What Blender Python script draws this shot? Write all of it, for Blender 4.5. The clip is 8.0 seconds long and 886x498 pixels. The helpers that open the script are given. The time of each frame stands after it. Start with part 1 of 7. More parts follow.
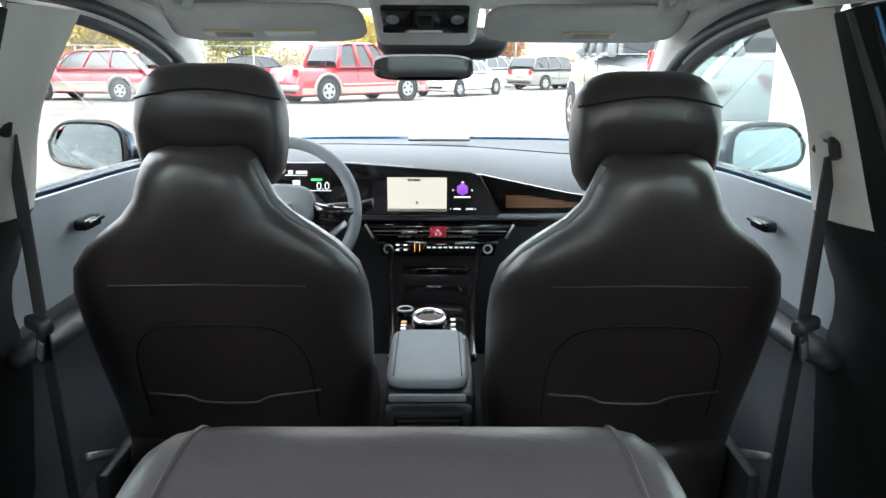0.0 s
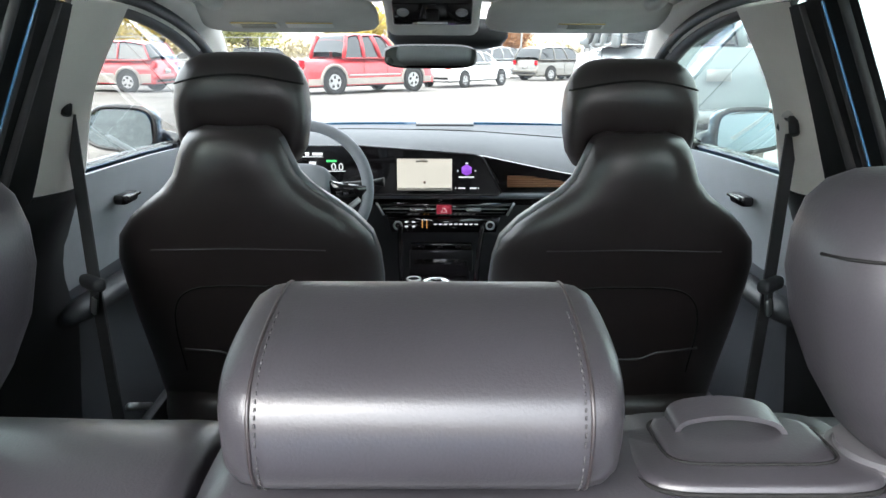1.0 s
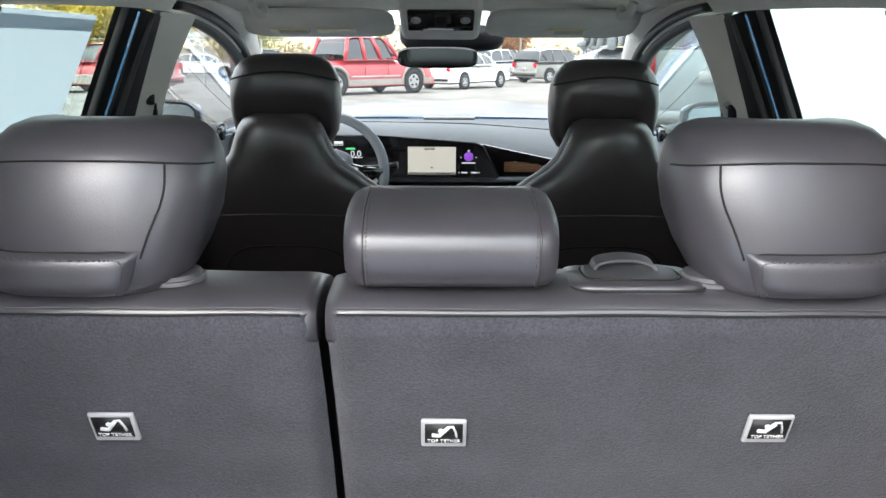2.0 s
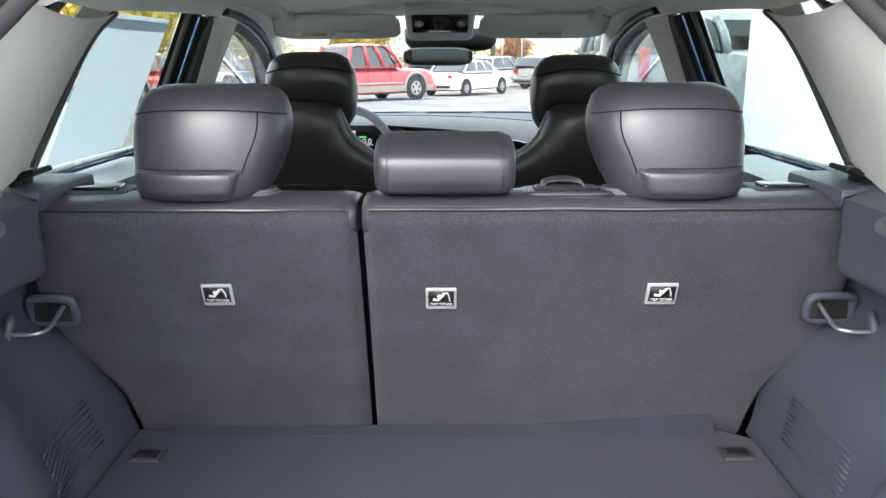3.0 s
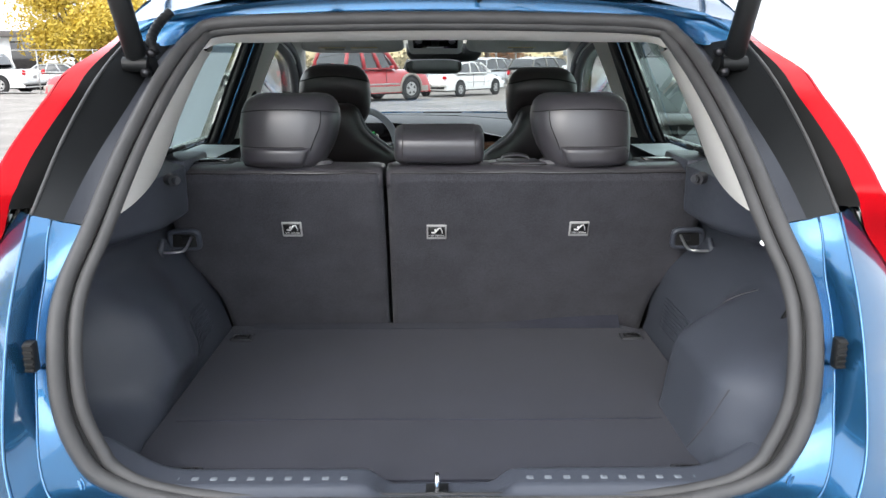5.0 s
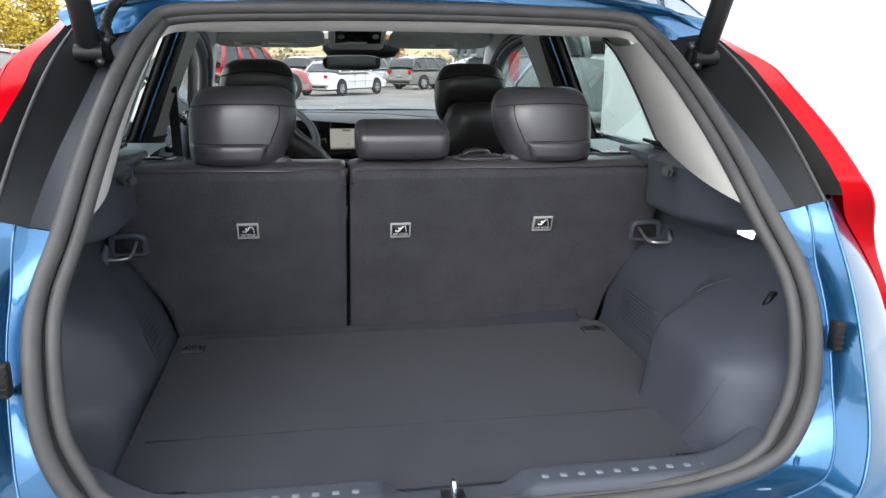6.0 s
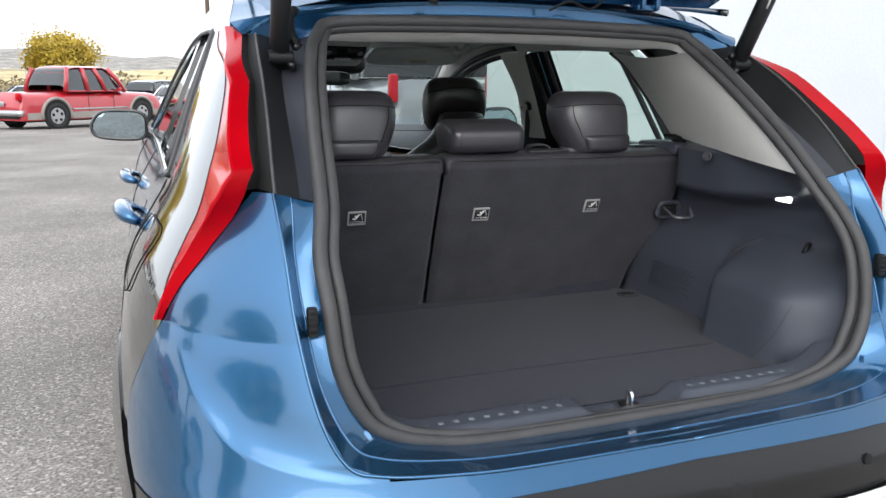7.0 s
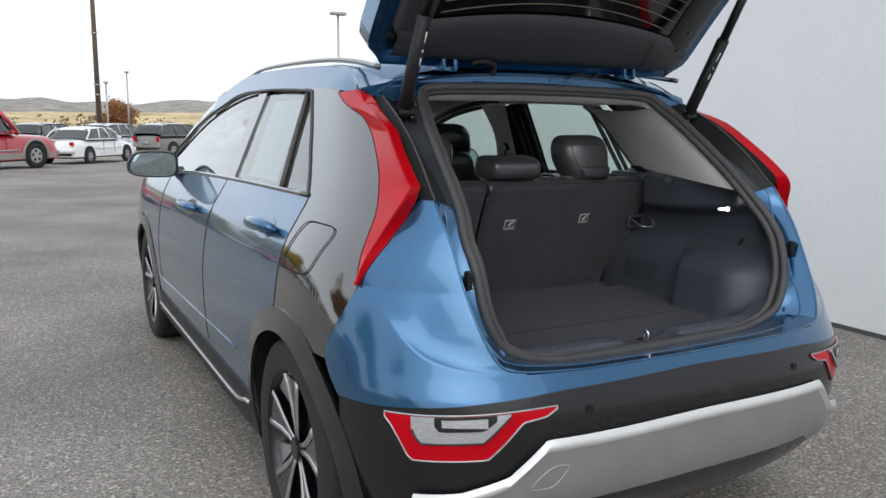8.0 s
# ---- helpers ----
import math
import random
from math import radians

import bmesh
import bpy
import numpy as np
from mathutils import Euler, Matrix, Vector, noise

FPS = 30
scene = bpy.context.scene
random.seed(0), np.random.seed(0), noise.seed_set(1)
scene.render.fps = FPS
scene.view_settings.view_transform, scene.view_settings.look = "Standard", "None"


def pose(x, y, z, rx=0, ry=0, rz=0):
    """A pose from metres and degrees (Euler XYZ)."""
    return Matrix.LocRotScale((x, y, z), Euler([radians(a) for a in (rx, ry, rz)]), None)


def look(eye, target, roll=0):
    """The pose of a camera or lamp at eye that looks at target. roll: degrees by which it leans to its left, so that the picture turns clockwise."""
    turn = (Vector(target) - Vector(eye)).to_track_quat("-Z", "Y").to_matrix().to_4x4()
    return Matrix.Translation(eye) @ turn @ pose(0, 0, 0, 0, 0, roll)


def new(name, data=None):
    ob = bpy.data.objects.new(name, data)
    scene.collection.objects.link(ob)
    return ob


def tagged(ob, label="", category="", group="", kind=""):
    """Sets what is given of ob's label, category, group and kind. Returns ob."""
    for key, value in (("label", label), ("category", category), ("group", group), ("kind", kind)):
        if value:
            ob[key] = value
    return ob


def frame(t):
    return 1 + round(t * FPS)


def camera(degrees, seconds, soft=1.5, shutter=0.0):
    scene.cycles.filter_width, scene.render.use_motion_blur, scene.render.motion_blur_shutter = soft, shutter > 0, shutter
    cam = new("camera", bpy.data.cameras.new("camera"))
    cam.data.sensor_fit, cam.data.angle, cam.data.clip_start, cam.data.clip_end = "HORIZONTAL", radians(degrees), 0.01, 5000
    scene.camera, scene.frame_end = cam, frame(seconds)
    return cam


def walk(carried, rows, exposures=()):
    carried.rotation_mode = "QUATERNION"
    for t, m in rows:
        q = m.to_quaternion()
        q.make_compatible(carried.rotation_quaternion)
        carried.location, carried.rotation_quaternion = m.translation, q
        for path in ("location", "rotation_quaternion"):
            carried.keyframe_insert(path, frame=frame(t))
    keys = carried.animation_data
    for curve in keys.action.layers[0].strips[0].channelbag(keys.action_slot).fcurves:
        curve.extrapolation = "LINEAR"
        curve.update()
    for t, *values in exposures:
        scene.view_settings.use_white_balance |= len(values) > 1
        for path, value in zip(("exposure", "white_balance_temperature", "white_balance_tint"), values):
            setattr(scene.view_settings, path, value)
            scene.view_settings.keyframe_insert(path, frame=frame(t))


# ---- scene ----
cam = camera(59.4, 8.0)
PATH = [
    (0, (0.017, 0.011, 1.306), (0.038, 1.951, 0.818), 0.3),
    (0.5, (0.017, -0.058, 1.304), (0.028, 1.879, 0.805), 0.1),
    (1, (0.015, -0.161, 1.303), (0.022, 1.773, 0.794), 0.2),
    (1.5, (0.001, -0.319, 1.303), (0.009, 1.615, 0.794), 0.2),
    (1.7, (-0.005, -0.394, 1.306), (0.002, 1.541, 0.799), 0.3),
    (2.8, (0.001, -0.81, 1.284), (0.01, 1.129, 0.793), -0.2),
    (3, (0.003, -0.894, 1.278), (0.003, 1.046, 0.793), -0.2),
    (3.5, (-0.013, -1.126, 1.279), (-0.023, 0.815, 0.796), -0.1),
    (4, (-0.002, -1.306, 1.295), (-0.022, 0.635, 0.813), -0.1),
    (4.5, (0.003, -1.449, 1.313), (-0.019, 0.492, 0.83), -0.2),
    (5, (0.002, -1.531, 1.32), (0.016, 0.41, 0.836), -0.1),
    (5.2, (0.0, -1.54, 1.321), (0.044, 0.399, 0.833), -0.2),
    (6.3, (-0.326, -1.46, 1.289), (0.102, 0.435, 0.814), 0.5),
    (6.5, (-0.444, -1.488, 1.275), (0.05, 0.394, 0.811), 0.3),
    (7, (-0.789, -1.611, 1.263), (-0.1, 0.218, 0.84), 0.4),
    (7.5, (-1.152, -1.781, 1.269), (-0.306, -0.007, 0.899), 0.5),
    (8, (-1.5, -2.057, 1.272), (-0.555, -0.323, 0.956), 0.5),
]
walk(cam, [(t, look(eye, target, roll)) for t, eye, target, roll in PATH],
     [(t, stops, 6200, 9.5) for t, stops in ((0, 2.88), (0.8, 2.8), (1.5, 2.5), (2.8, 2.32), (3.5, 2.27), (4.6, 1.70), (5.2, 1.52), (6.3, 1.42), (6.6, 1.22), (7.0, 0.86), (7.5, 0.40), (8, 0.12))])

# ---- sky and sun ----
world = bpy.data.worlds.new("overcast_sky")
scene.world = world
world.use_nodes = True
wn, wl = world.node_tree.nodes, world.node_tree.links
wn.clear()
sky = wn.new("ShaderNodeTexSky")
sky.sky_type = 'NISHITA'
sky.sun_disc = False
sky.sun_elevation, sky.sun_rotation = radians(38), radians(-150)
sky.air_density, sky.dust_density, sky.ozone_density = 1.0, 4.0, 1.0
cloud = wn.new("ShaderNodeMixRGB")
cloud.inputs[0].default_value = 0.8
cloud.inputs[2].default_value = (10.2, 10.4, 10.6, 1)
wb = wn.new("ShaderNodeBackground")
wb.inputs[1].default_value = 0.12
wo = wn.new("ShaderNodeOutputWorld")
wl.new(sky.outputs[0], cloud.inputs[1])
wl.new(cloud.outputs[0], wb.inputs[0])
wl.new(wb.outputs[0], wo.inputs[0])
sun_data = bpy.data.lights.new("sun", 'SUN')
sun_data.energy, sun_data.angle, sun_data.color = 0.5, radians(45), (1.0, 0.95, 0.88)
sun = new("sun", sun_data)
sun.matrix_world = look((-6, -10, 9), (0, 0, 0))


# ---- materials ----
def mat(name, base, rough=0.5, metal=0.0, coat=0.0, vary=0.0, scale=8.0, bump=0.0, bscale=200.0, fine=0.0, emit=None, power=0.0, spec=0.5, sheen=0.0, stretch=None, coat_ior=1.5):
    m = bpy.data.materials.new(name)
    m.use_nodes = True
    n, l = m.node_tree.nodes, m.node_tree.links
    p = n["Principled BSDF"]
    p.inputs["Base Color"].default_value = (*base, 1)
    p.inputs["Roughness"].default_value = rough
    p.inputs["Metallic"].default_value = metal
    p.inputs["Coat Weight"].default_value = coat
    p.inputs["Coat Roughness"].default_value = 0.04
    p.inputs["Coat IOR"].default_value = coat_ior
    p.inputs["Specular IOR Level"].default_value = spec
    p.inputs["Sheen Weight"].default_value = sheen
    tc = n.new("ShaderNodeTexCoord")
    co = tc.outputs["Object"]
    if stretch:
        mp = n.new("ShaderNodeMapping")
        mp.inputs["Scale"].default_value = stretch
        l.new(co, mp.inputs[0])
        co = mp.outputs[0]
    if vary > 0:
        big = n.new("ShaderNodeTexNoise")
        big.inputs["Scale"].default_value, big.inputs["Detail"].default_value = scale, 6
        l.new(co, big.inputs["Vector"])
        ramp = n.new("ShaderNodeMapRange")
        ramp.inputs[1].default_value, ramp.inputs[2].default_value = 0.3, 0.7
        ramp.inputs[3].default_value, ramp.inputs[4].default_value = 1 - vary, 1 + vary
        l.new(big.outputs[0], ramp.inputs[0])
        fac = ramp.outputs[0]
        if fine > 0:
            sm = n.new("ShaderNodeTexNoise")
            sm.inputs["Scale"].default_value, sm.inputs["Detail"].default_value = bscale, 3
            l.new(co, sm.inputs["Vector"])
            r2 = n.new("ShaderNodeMapRange")
            r2.inputs[1].default_value, r2.inputs[2].default_value = 0.3, 0.7
            r2.inputs[3].default_value, r2.inputs[4].default_value = 1 - fine, 1 + fine
            l.new(sm.outputs[0], r2.inputs[0])
            mu = n.new("ShaderNodeMath")
            mu.operation = 'MULTIPLY'
            l.new(fac, mu.inputs[0])
            l.new(r2.outputs[0], mu.inputs[1])
            fac = mu.outputs[0]
        mul = n.new("ShaderNodeVectorMath")
        mul.operation = 'SCALE'
        mul.inputs[0].default_value = base
        l.new(fac, mul.inputs["Scale"])
        l.new(mul.outputs[0], p.inputs["Base Color"])
        rr = n.new("ShaderNodeMapRange")
        rr.inputs[1].default_value, rr.inputs[2].default_value = 0.3, 0.7
        rr.inputs[3].default_value, rr.inputs[4].default_value = max(0.02, rough * (1 - 0.5 * vary)), min(1, rough * (1 + 0.5 * vary))
        l.new(big.outputs[0], rr.inputs[0])
        l.new(rr.outputs[0], p.inputs["Roughness"])
    if bump > 0:
        bn = n.new("ShaderNodeTexNoise")
        bn.inputs["Scale"].default_value, bn.inputs["Detail"].default_value = bscale, 4
        l.new(co, bn.inputs["Vector"])
        b = n.new("ShaderNodeBump")
        b.inputs["Strength"].default_value, b.inputs["Distance"].default_value = bump, 0.002
        l.new(bn.outputs[0], b.inputs["Height"])
        l.new(b.outputs[0], p.inputs["Normal"])
    if emit:
        p.inputs["Emission Color"].default_value = (*emit, 1)
        p.inputs["Emission Strength"].default_value = power
    return m


def glass_mat(name, tint, gloss=1.0):
    m = bpy.data.materials.new(name)
    m.use_nodes = True
    n, l = m.node_tree.nodes, m.node_tree.links
    n.clear()
    tr, gl, mix, fr, out = (n.new("ShaderNode" + k) for k in ("BsdfTransparent", "BsdfGlossy", "MixShader", "LayerWeight", "OutputMaterial"))
    tr.inputs[0].default_value = (*tint, 1)
    gl.inputs["Roughness"].default_value = 0.0
    fr.inputs[0].default_value = 0.5
    e = n.new("ShaderNodeMath")
    e.operation = 'POWER'
    e.inputs[1].default_value = 4.0
    l.new(fr.outputs["Facing"], e.inputs[0])
    k = n.new("ShaderNodeMath")
    k.operation = 'MULTIPLY_ADD'
    k.use_clamp = True
    k.inputs[1].default_value, k.inputs[2].default_value = 1.7 * gloss, 0.07 * gloss
    l.new(e.outputs[0], k.inputs[0])
    l.new(k.outputs[0], mix.inputs[0])
    l.new(tr.outputs[0], mix.inputs[1])
    l.new(gl.outputs[0], mix.inputs[2])
    l.new(mix.outputs[0], out.inputs[0])
    return m


BLUE = mat("blue_metallic_paint", (0.028, 0.125, 0.265), 0.26, 0.78, 1.0, 0.05, 3.0, 0.02, 900.0, coat_ior=1.55)
GLOSS = mat("gloss_black_paint", (0.006, 0.007, 0.008), 0.10, 0.0, 1.0, 0.1, 4.0, spec=0.8, coat_ior=2.0)
CLAD = mat("black_textured_cladding", (0.013, 0.014, 0.015), 0.45, 0.0, 0.0, 0.15, 9.0, 0.15, 700.0, spec=0.3)
PLASTIC = mat("charcoal_interior_plastic", (0.046, 0.048, 0.054), 0.42, 0.0, 0.0, 0.08, 6.0, 0.25, 1100.0)
BOOT = mat("slate_boot_trim_plastic", (0.062, 0.069, 0.088), 0.33, 0.0, 0.0, 0.08, 6.0, 0.3, 1000.0)
DOORTRIM = mat("grey_blue_door_trim", (0.38, 0.41, 0.44), 0.5, 0.0, 0.0, 0.08, 6.0, 0.2, 900.0)
DASHTOP = mat("grey_dashboard_skin", (0.20, 0.22, 0.245), 0.5, 0.0, 0.0, 0.07, 6.0, 0.25, 900.0)
LINER = mat("light_grey_headliner", (0.78, 0.77, 0.73), 0.9, 0.0, 0.0, 0.06, 12.0, 0.3, 900.0, 0.06, sheen=0.2)
PILLAR = mat("light_grey_pillar_plastic", (0.80, 0.78, 0.73), 0.6, 0.0, 0.0, 0.05, 7.0, 0.15, 1000.0)
VISOR = mat("grey_visor_cloth", (0.58, 0.58, 0.56), 0.85, 0.0, 0.0, 0.06, 12.0, 0.2, 900.0)
LEATHER = mat("dark_grey_leatherette", (0.050, 0.047, 0.054), 0.31, 0.0, 0.0, 0.10, 10.0, 0.10, 620.0, 0.06, spec=1.0)
LEATHERB = mat("black_leatherette_seatback", (0.034, 0.027, 0.028), 0.35, 0.0, 0.0, 0.12, 8.0, 0.12, 520.0, 0.08, spec=0.9)
SEAM = mat("black_seam_groove", (0.008, 0.008, 0.008), 0.8)
THREAD = mat("grey_stitching_thread", (0.085, 0.082, 0.086), 0.8)
BOLSTER = mat("pale_grey_bolster_leather", (0.20, 0.21, 0.225), 0.38, 0.0, 0.0, 0.10, 9.0, 0.12, 600.0)
DASHSKIN = mat("grey_dashboard_pad", (0.062, 0.068, 0.077), 0.6, 0.0, 0.0, 0.08, 6.0, 0.25, 900.0)
CARPET = mat("charcoal_needled_carpet", (0.054, 0.054, 0.063), 0.97, 0.0, 0.0, 0.16, 14.0, 0.9, 420.0, 0.26, sheen=0.15, spec=0.2)
FLOORC = mat("charcoal_boot_floor_carpet", (0.033, 0.035, 0.048), 0.95, 0.0, 0.0, 0.12, 10.0, 0.7, 600.0, 0.22, sheen=0.1, spec=0.2)
RUBBER = mat("black_seal_rubber", (0.062, 0.061, 0.062), 0.55, 0.0, 0.0, 0.15, 20.0, 0.1, 300.0)
TYRE = mat("black_tyre_rubber", (0.018, 0.018, 0.018), 0.75, 0.0, 0.0, 0.2, 30.0, 0.3, 250.0)
CHROME = mat("bright_chrome", (0.75, 0.76, 0.78), 0.08, 1.0)
ARCH = mat("semi_gloss_black_moulding", (0.010, 0.010, 0.011), 0.16, 0.0, 0.9, 0.12, 9.0, 0.04, 300.0)
GUTTER = mat("dark_slate_gutter_trim", (0.026, 0.029, 0.038), 0.5, 0.0, 0.0, 0.15, 12.0, 0.2, 400.0)
SATIN = mat("satin_silver_trim", (0.52, 0.53, 0.54), 0.32, 0.85, 0.0, 0.05, 20.0)
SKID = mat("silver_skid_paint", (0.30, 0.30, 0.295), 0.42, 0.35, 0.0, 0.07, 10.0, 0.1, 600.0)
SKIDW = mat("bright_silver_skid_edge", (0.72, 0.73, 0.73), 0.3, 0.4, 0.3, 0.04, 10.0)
REDL = mat("red_lamp_lens", (0.50, 0.002, 0.010), 0.14, 0.0, 0.10, 0.06, 12.0, spec=0.14)
REDD = mat("deep_red_lamp_lens", (0.44, 0.001, 0.006), 0.12, 0.0, 0.04, 0.08, 12.0, spec=0.10)
WHITEL = mat("clear_lamp_lens", (0.46, 0.47, 0.49), 0.15, 0.25, 1.0, 0.15, 60.0, 0.4, 90.0, stretch=(1, 1, 6))
WIRE = mat("brown_heating_wire", (0.42, 0.36, 0.28), 0.5, 0.3)
LABELW = mat("white_print", (0.70, 0.70, 0.70), 0.6)
MIRROR = mat("mirror_silvering", (0.50, 0.61, 0.67), 0.01, 1.0)
DARKM = mat("dark_gunmetal", (0.05, 0.05, 0.055), 0.3, 0.8)
PIANO = mat("piano_black_plastic", (0.006, 0.005, 0.006), 0.10, 0.0, 0.6)
BRONZE = mat("brown_ribbed_wood_trim", (0.26, 0.12, 0.06), 0.45, 0.1, 0.2, 0.2, 30.0, stretch=(0.2, 1, 8))
SCREEN = mat("lit_map_screen", (0.25, 0.24, 0.21), 0.3, emit=(1.0, 0.93, 0.78), power=0.11)
LOWDOOR = mat("slate_lower_door_plastic", (0.085, 0.092, 0.105), 0.40, 0.0, 0.0, 0.08, 6.0, 0.2, 900.0)
GLASS = glass_mat("clear_glass", (0.74, 0.77, 0.75))
TINT = glass_mat("green_tinted_glass", (0.60, 0.73, 0.67))


# ---- mesh helpers ----
def thing(name, loc, label, category, group="", kind=""):
    ob = new(name)
    ob.location = loc
    ob.empty_display_size = 0.1
    return tagged(ob, label, category, group, kind)


def base_of(ob):
    while ob.parent:
        ob = ob.parent
    return Vector(ob.location)


STRETCH, LIFT = [True], [0.0]


def tab(v, xs, ys):
    return float(np.interp(v, xs, ys))


def smooth(a, b, v):
    t = min(1.0, max(0.0, (v - a) / (b - a)))
    return t * t * (3 - 2 * t)


def lengthen(y):
    """The car is drawn on a slightly short plan; this lays its length out true."""
    return y + tab(y, [-0.3, 0.2, 0.5, 1.05, 1.3, 1.9], [0.0, 0.04, 0.035, 0.05, 0.06, 0.10])


def shorten(y):
    s = y
    for _ in range(8):
        s = y - (lengthen(s) - s)
    return s


def part(name, bm, material, parent, label="", flat=False):
    if STRETCH[0]:
        for v in bm.verts:
            v.co.y = lengthen(v.co.y)
    if LIFT[0]:
        bmesh.ops.translate(bm, verts=bm.verts, vec=(0, 0, LIFT[0]))
    if parent is not None:
        bmesh.ops.translate(bm, verts=bm.verts, vec=-base_of(parent))
    me = bpy.data.meshes.new(name)
    bm.to_mesh(me)
    bm.free()
    me.materials.append(material)
    if not flat:
        me.polygons.foreach_set("use_smooth", [True] * len(me.polygons))
    ob = new(name, me)
    ob.parent = parent
    if label:
        tagged(ob, label)
    return ob


def solo(name, bm, material, label, category, kind="", group="", flat=False):
    ob = part(name, bm, material, None, "", flat)
    return tagged(ob, label, category, group, kind)


def smooth_sharp(bm, angle=35):
    bm.normal_update()
    for e in bm.edges:
        if len(e.link_faces) == 2 and e.calc_face_angle(0) > radians(angle):
            e.smooth = False
    return bm


def sheet(fn, nu, nv, thick=0.0):
    """A grid over u, v in 0..1; thick gives it a back along its normals."""
    bm = bmesh.new()
    g = [[bm.verts.new(fn(i / nu, j / nv)) for j in range(nv + 1)] for i in range(nu + 1)]
    for i in range(nu):
        for j in range(nv):
            bm.faces.new((g[i][j], g[i + 1][j], g[i + 1][j + 1], g[i][j + 1]))
    bmesh.ops.recalc_face_normals(bm, faces=bm.faces)
    if thick:
        bmesh.ops.solidify(bm, geom=bm.faces[:], thickness=thick)
        smooth_sharp(bm, 50)
    return bm


def box(cx, cy, cz, sx, sy, sz, bev=0.0, seg=2, rot=None):
    bm = bmesh.new()
    bmesh.ops.create_cube(bm, size=1)
    bmesh.ops.scale(bm, verts=bm.verts, vec=(sx, sy, sz))
    if bev > 0:
        bmesh.ops.bevel(bm, geom=bm.edges[:], offset=min(bev, 0.49 * min(sx, sy, sz)), segments=seg, affect='EDGES', profile=0.5)
    if rot:
        bmesh.ops.rotate(bm, verts=bm.verts, cent=(0, 0, 0), matrix=Euler([radians(a) for a in rot]).to_matrix())
    bmesh.ops.translate(bm, verts=bm.verts, vec=(cx, cy, cz))
    return smooth_sharp(bm)


def catmull(pts, n, closed=False):
    out, m = [], len(pts)
    P = [Vector(p) for p in pts]
    for i in range(m if closed else m - 1):
        if closed:
            a, b, c, d = P[(i - 1) % m], P[i], P[(i + 1) % m], P[(i + 2) % m]
        else:
            a, b, c, d = P[max(i - 1, 0)], P[i], P[i + 1], P[min(i + 2, m - 1)]
        for k in range(n):
            t = k / n
            out.append(0.5 * ((2 * b) + (c - a) * t + (2 * a - 5 * b + 4 * c - d) * t * t + (3 * b - a - 3 * c + d) * t ** 3))
    if not closed:
        out.append(P[-1])
    return out


def tube(path, r, sides=8, closed=False, flatten=None):
    """A round bar along a path; flatten=(axis vector, factor) squeezes its section."""
    bm = bmesh.new()
    P = [Vector(p) for p in path]
    m, rings, up = len(P), [], None
    for i in range(m):
        a = P[(i - 1) % m] if closed or i > 0 else P[i]
        b = P[(i + 1) % m] if closed or i < m - 1 else P[i]
        d = (b - a).normalized()
        if up is None:
            up = Vector((0, 0, 1)) if abs(d.z) < 0.9 else Vector((1, 0, 0))
        s = d.cross(up).normalized()
        up = s.cross(d).normalized()
        ring = []
        rr = r[i] if isinstance(r, (list, tuple)) else r
        for k in range(sides):
            w = 2 * math.pi * k / sides
            off = s * math.cos(w) * rr + up * math.sin(w) * rr
            if flatten:
                ax = Vector(flatten[0]).normalized()
                off -= ax * off.dot(ax) * (1 - flatten[1])
            ring.append(bm.verts.new(P[i] + off))
        rings.append(ring)
    for i in range(m if closed else m - 1):
        x, y = rings[i], rings[(i + 1) % m]
        for k in range(sides):
            bm.faces.new((x[k], x[(k + 1) % sides], y[(k + 1) % sides], y[k]))
    if not closed:
        bm.faces.new(rings[0][::-1])
        bm.faces.new(rings[-1])
    bmesh.ops.recalc_face_normals(bm, faces=bm.faces)
    return bm


def ribbon(path, side, w, t):
    """A flat strip of width w and thickness t along a path; side: the direction of its width."""
    s = Vector(side).normalized()
    bm = bmesh.new()
    P = [Vector(p) for p in path]
    rings = []
    for i, p in enumerate(P):
        d = (P[min(i + 1, len(P) - 1)] - P[max(i - 1, 0)]).normalized()
        nrm = d.cross(s).normalized()
        rings.append([bm.verts.new(p + s * a * w / 2 + nrm * b * t / 2) for a, b in ((-1, -1), (1, -1), (1, 1), (-1, 1))])
    for a, b in zip(rings, rings[1:]):
        for k in range(4):
            bm.faces.new((a[k], a[(k + 1) % 4], b[(k + 1) % 4], b[k]))
    bm.faces.new(rings[0][::-1])
    bm.faces.new(rings[-1])
    bmesh.ops.recalc_face_normals(bm, faces=bm.faces)
    return smooth_sharp(bm, 40)


def ruled(pa, pb, n=4, bulge=None):
    """A sheet between two paths of the same length; bulge: a vector by which its middle is pushed."""
    bm = bmesh.new()
    B = Vector(bulge) if bulge else Vector()
    g = []
    for a, b in zip(pa, pb):
        a, b = Vector(a), Vector(b)
        g.append([bm.verts.new(a.lerp(b, k / n) + B * math.sin(math.pi * k / n)) for k in range(n + 1)])
    for r, s in zip(g, g[1:]):
        for k in range(n):
            bm.faces.new((r[k], s[k], s[k + 1], r[k + 1]))
    bmesh.ops.recalc_face_normals(bm, faces=bm.faces)
    return bm


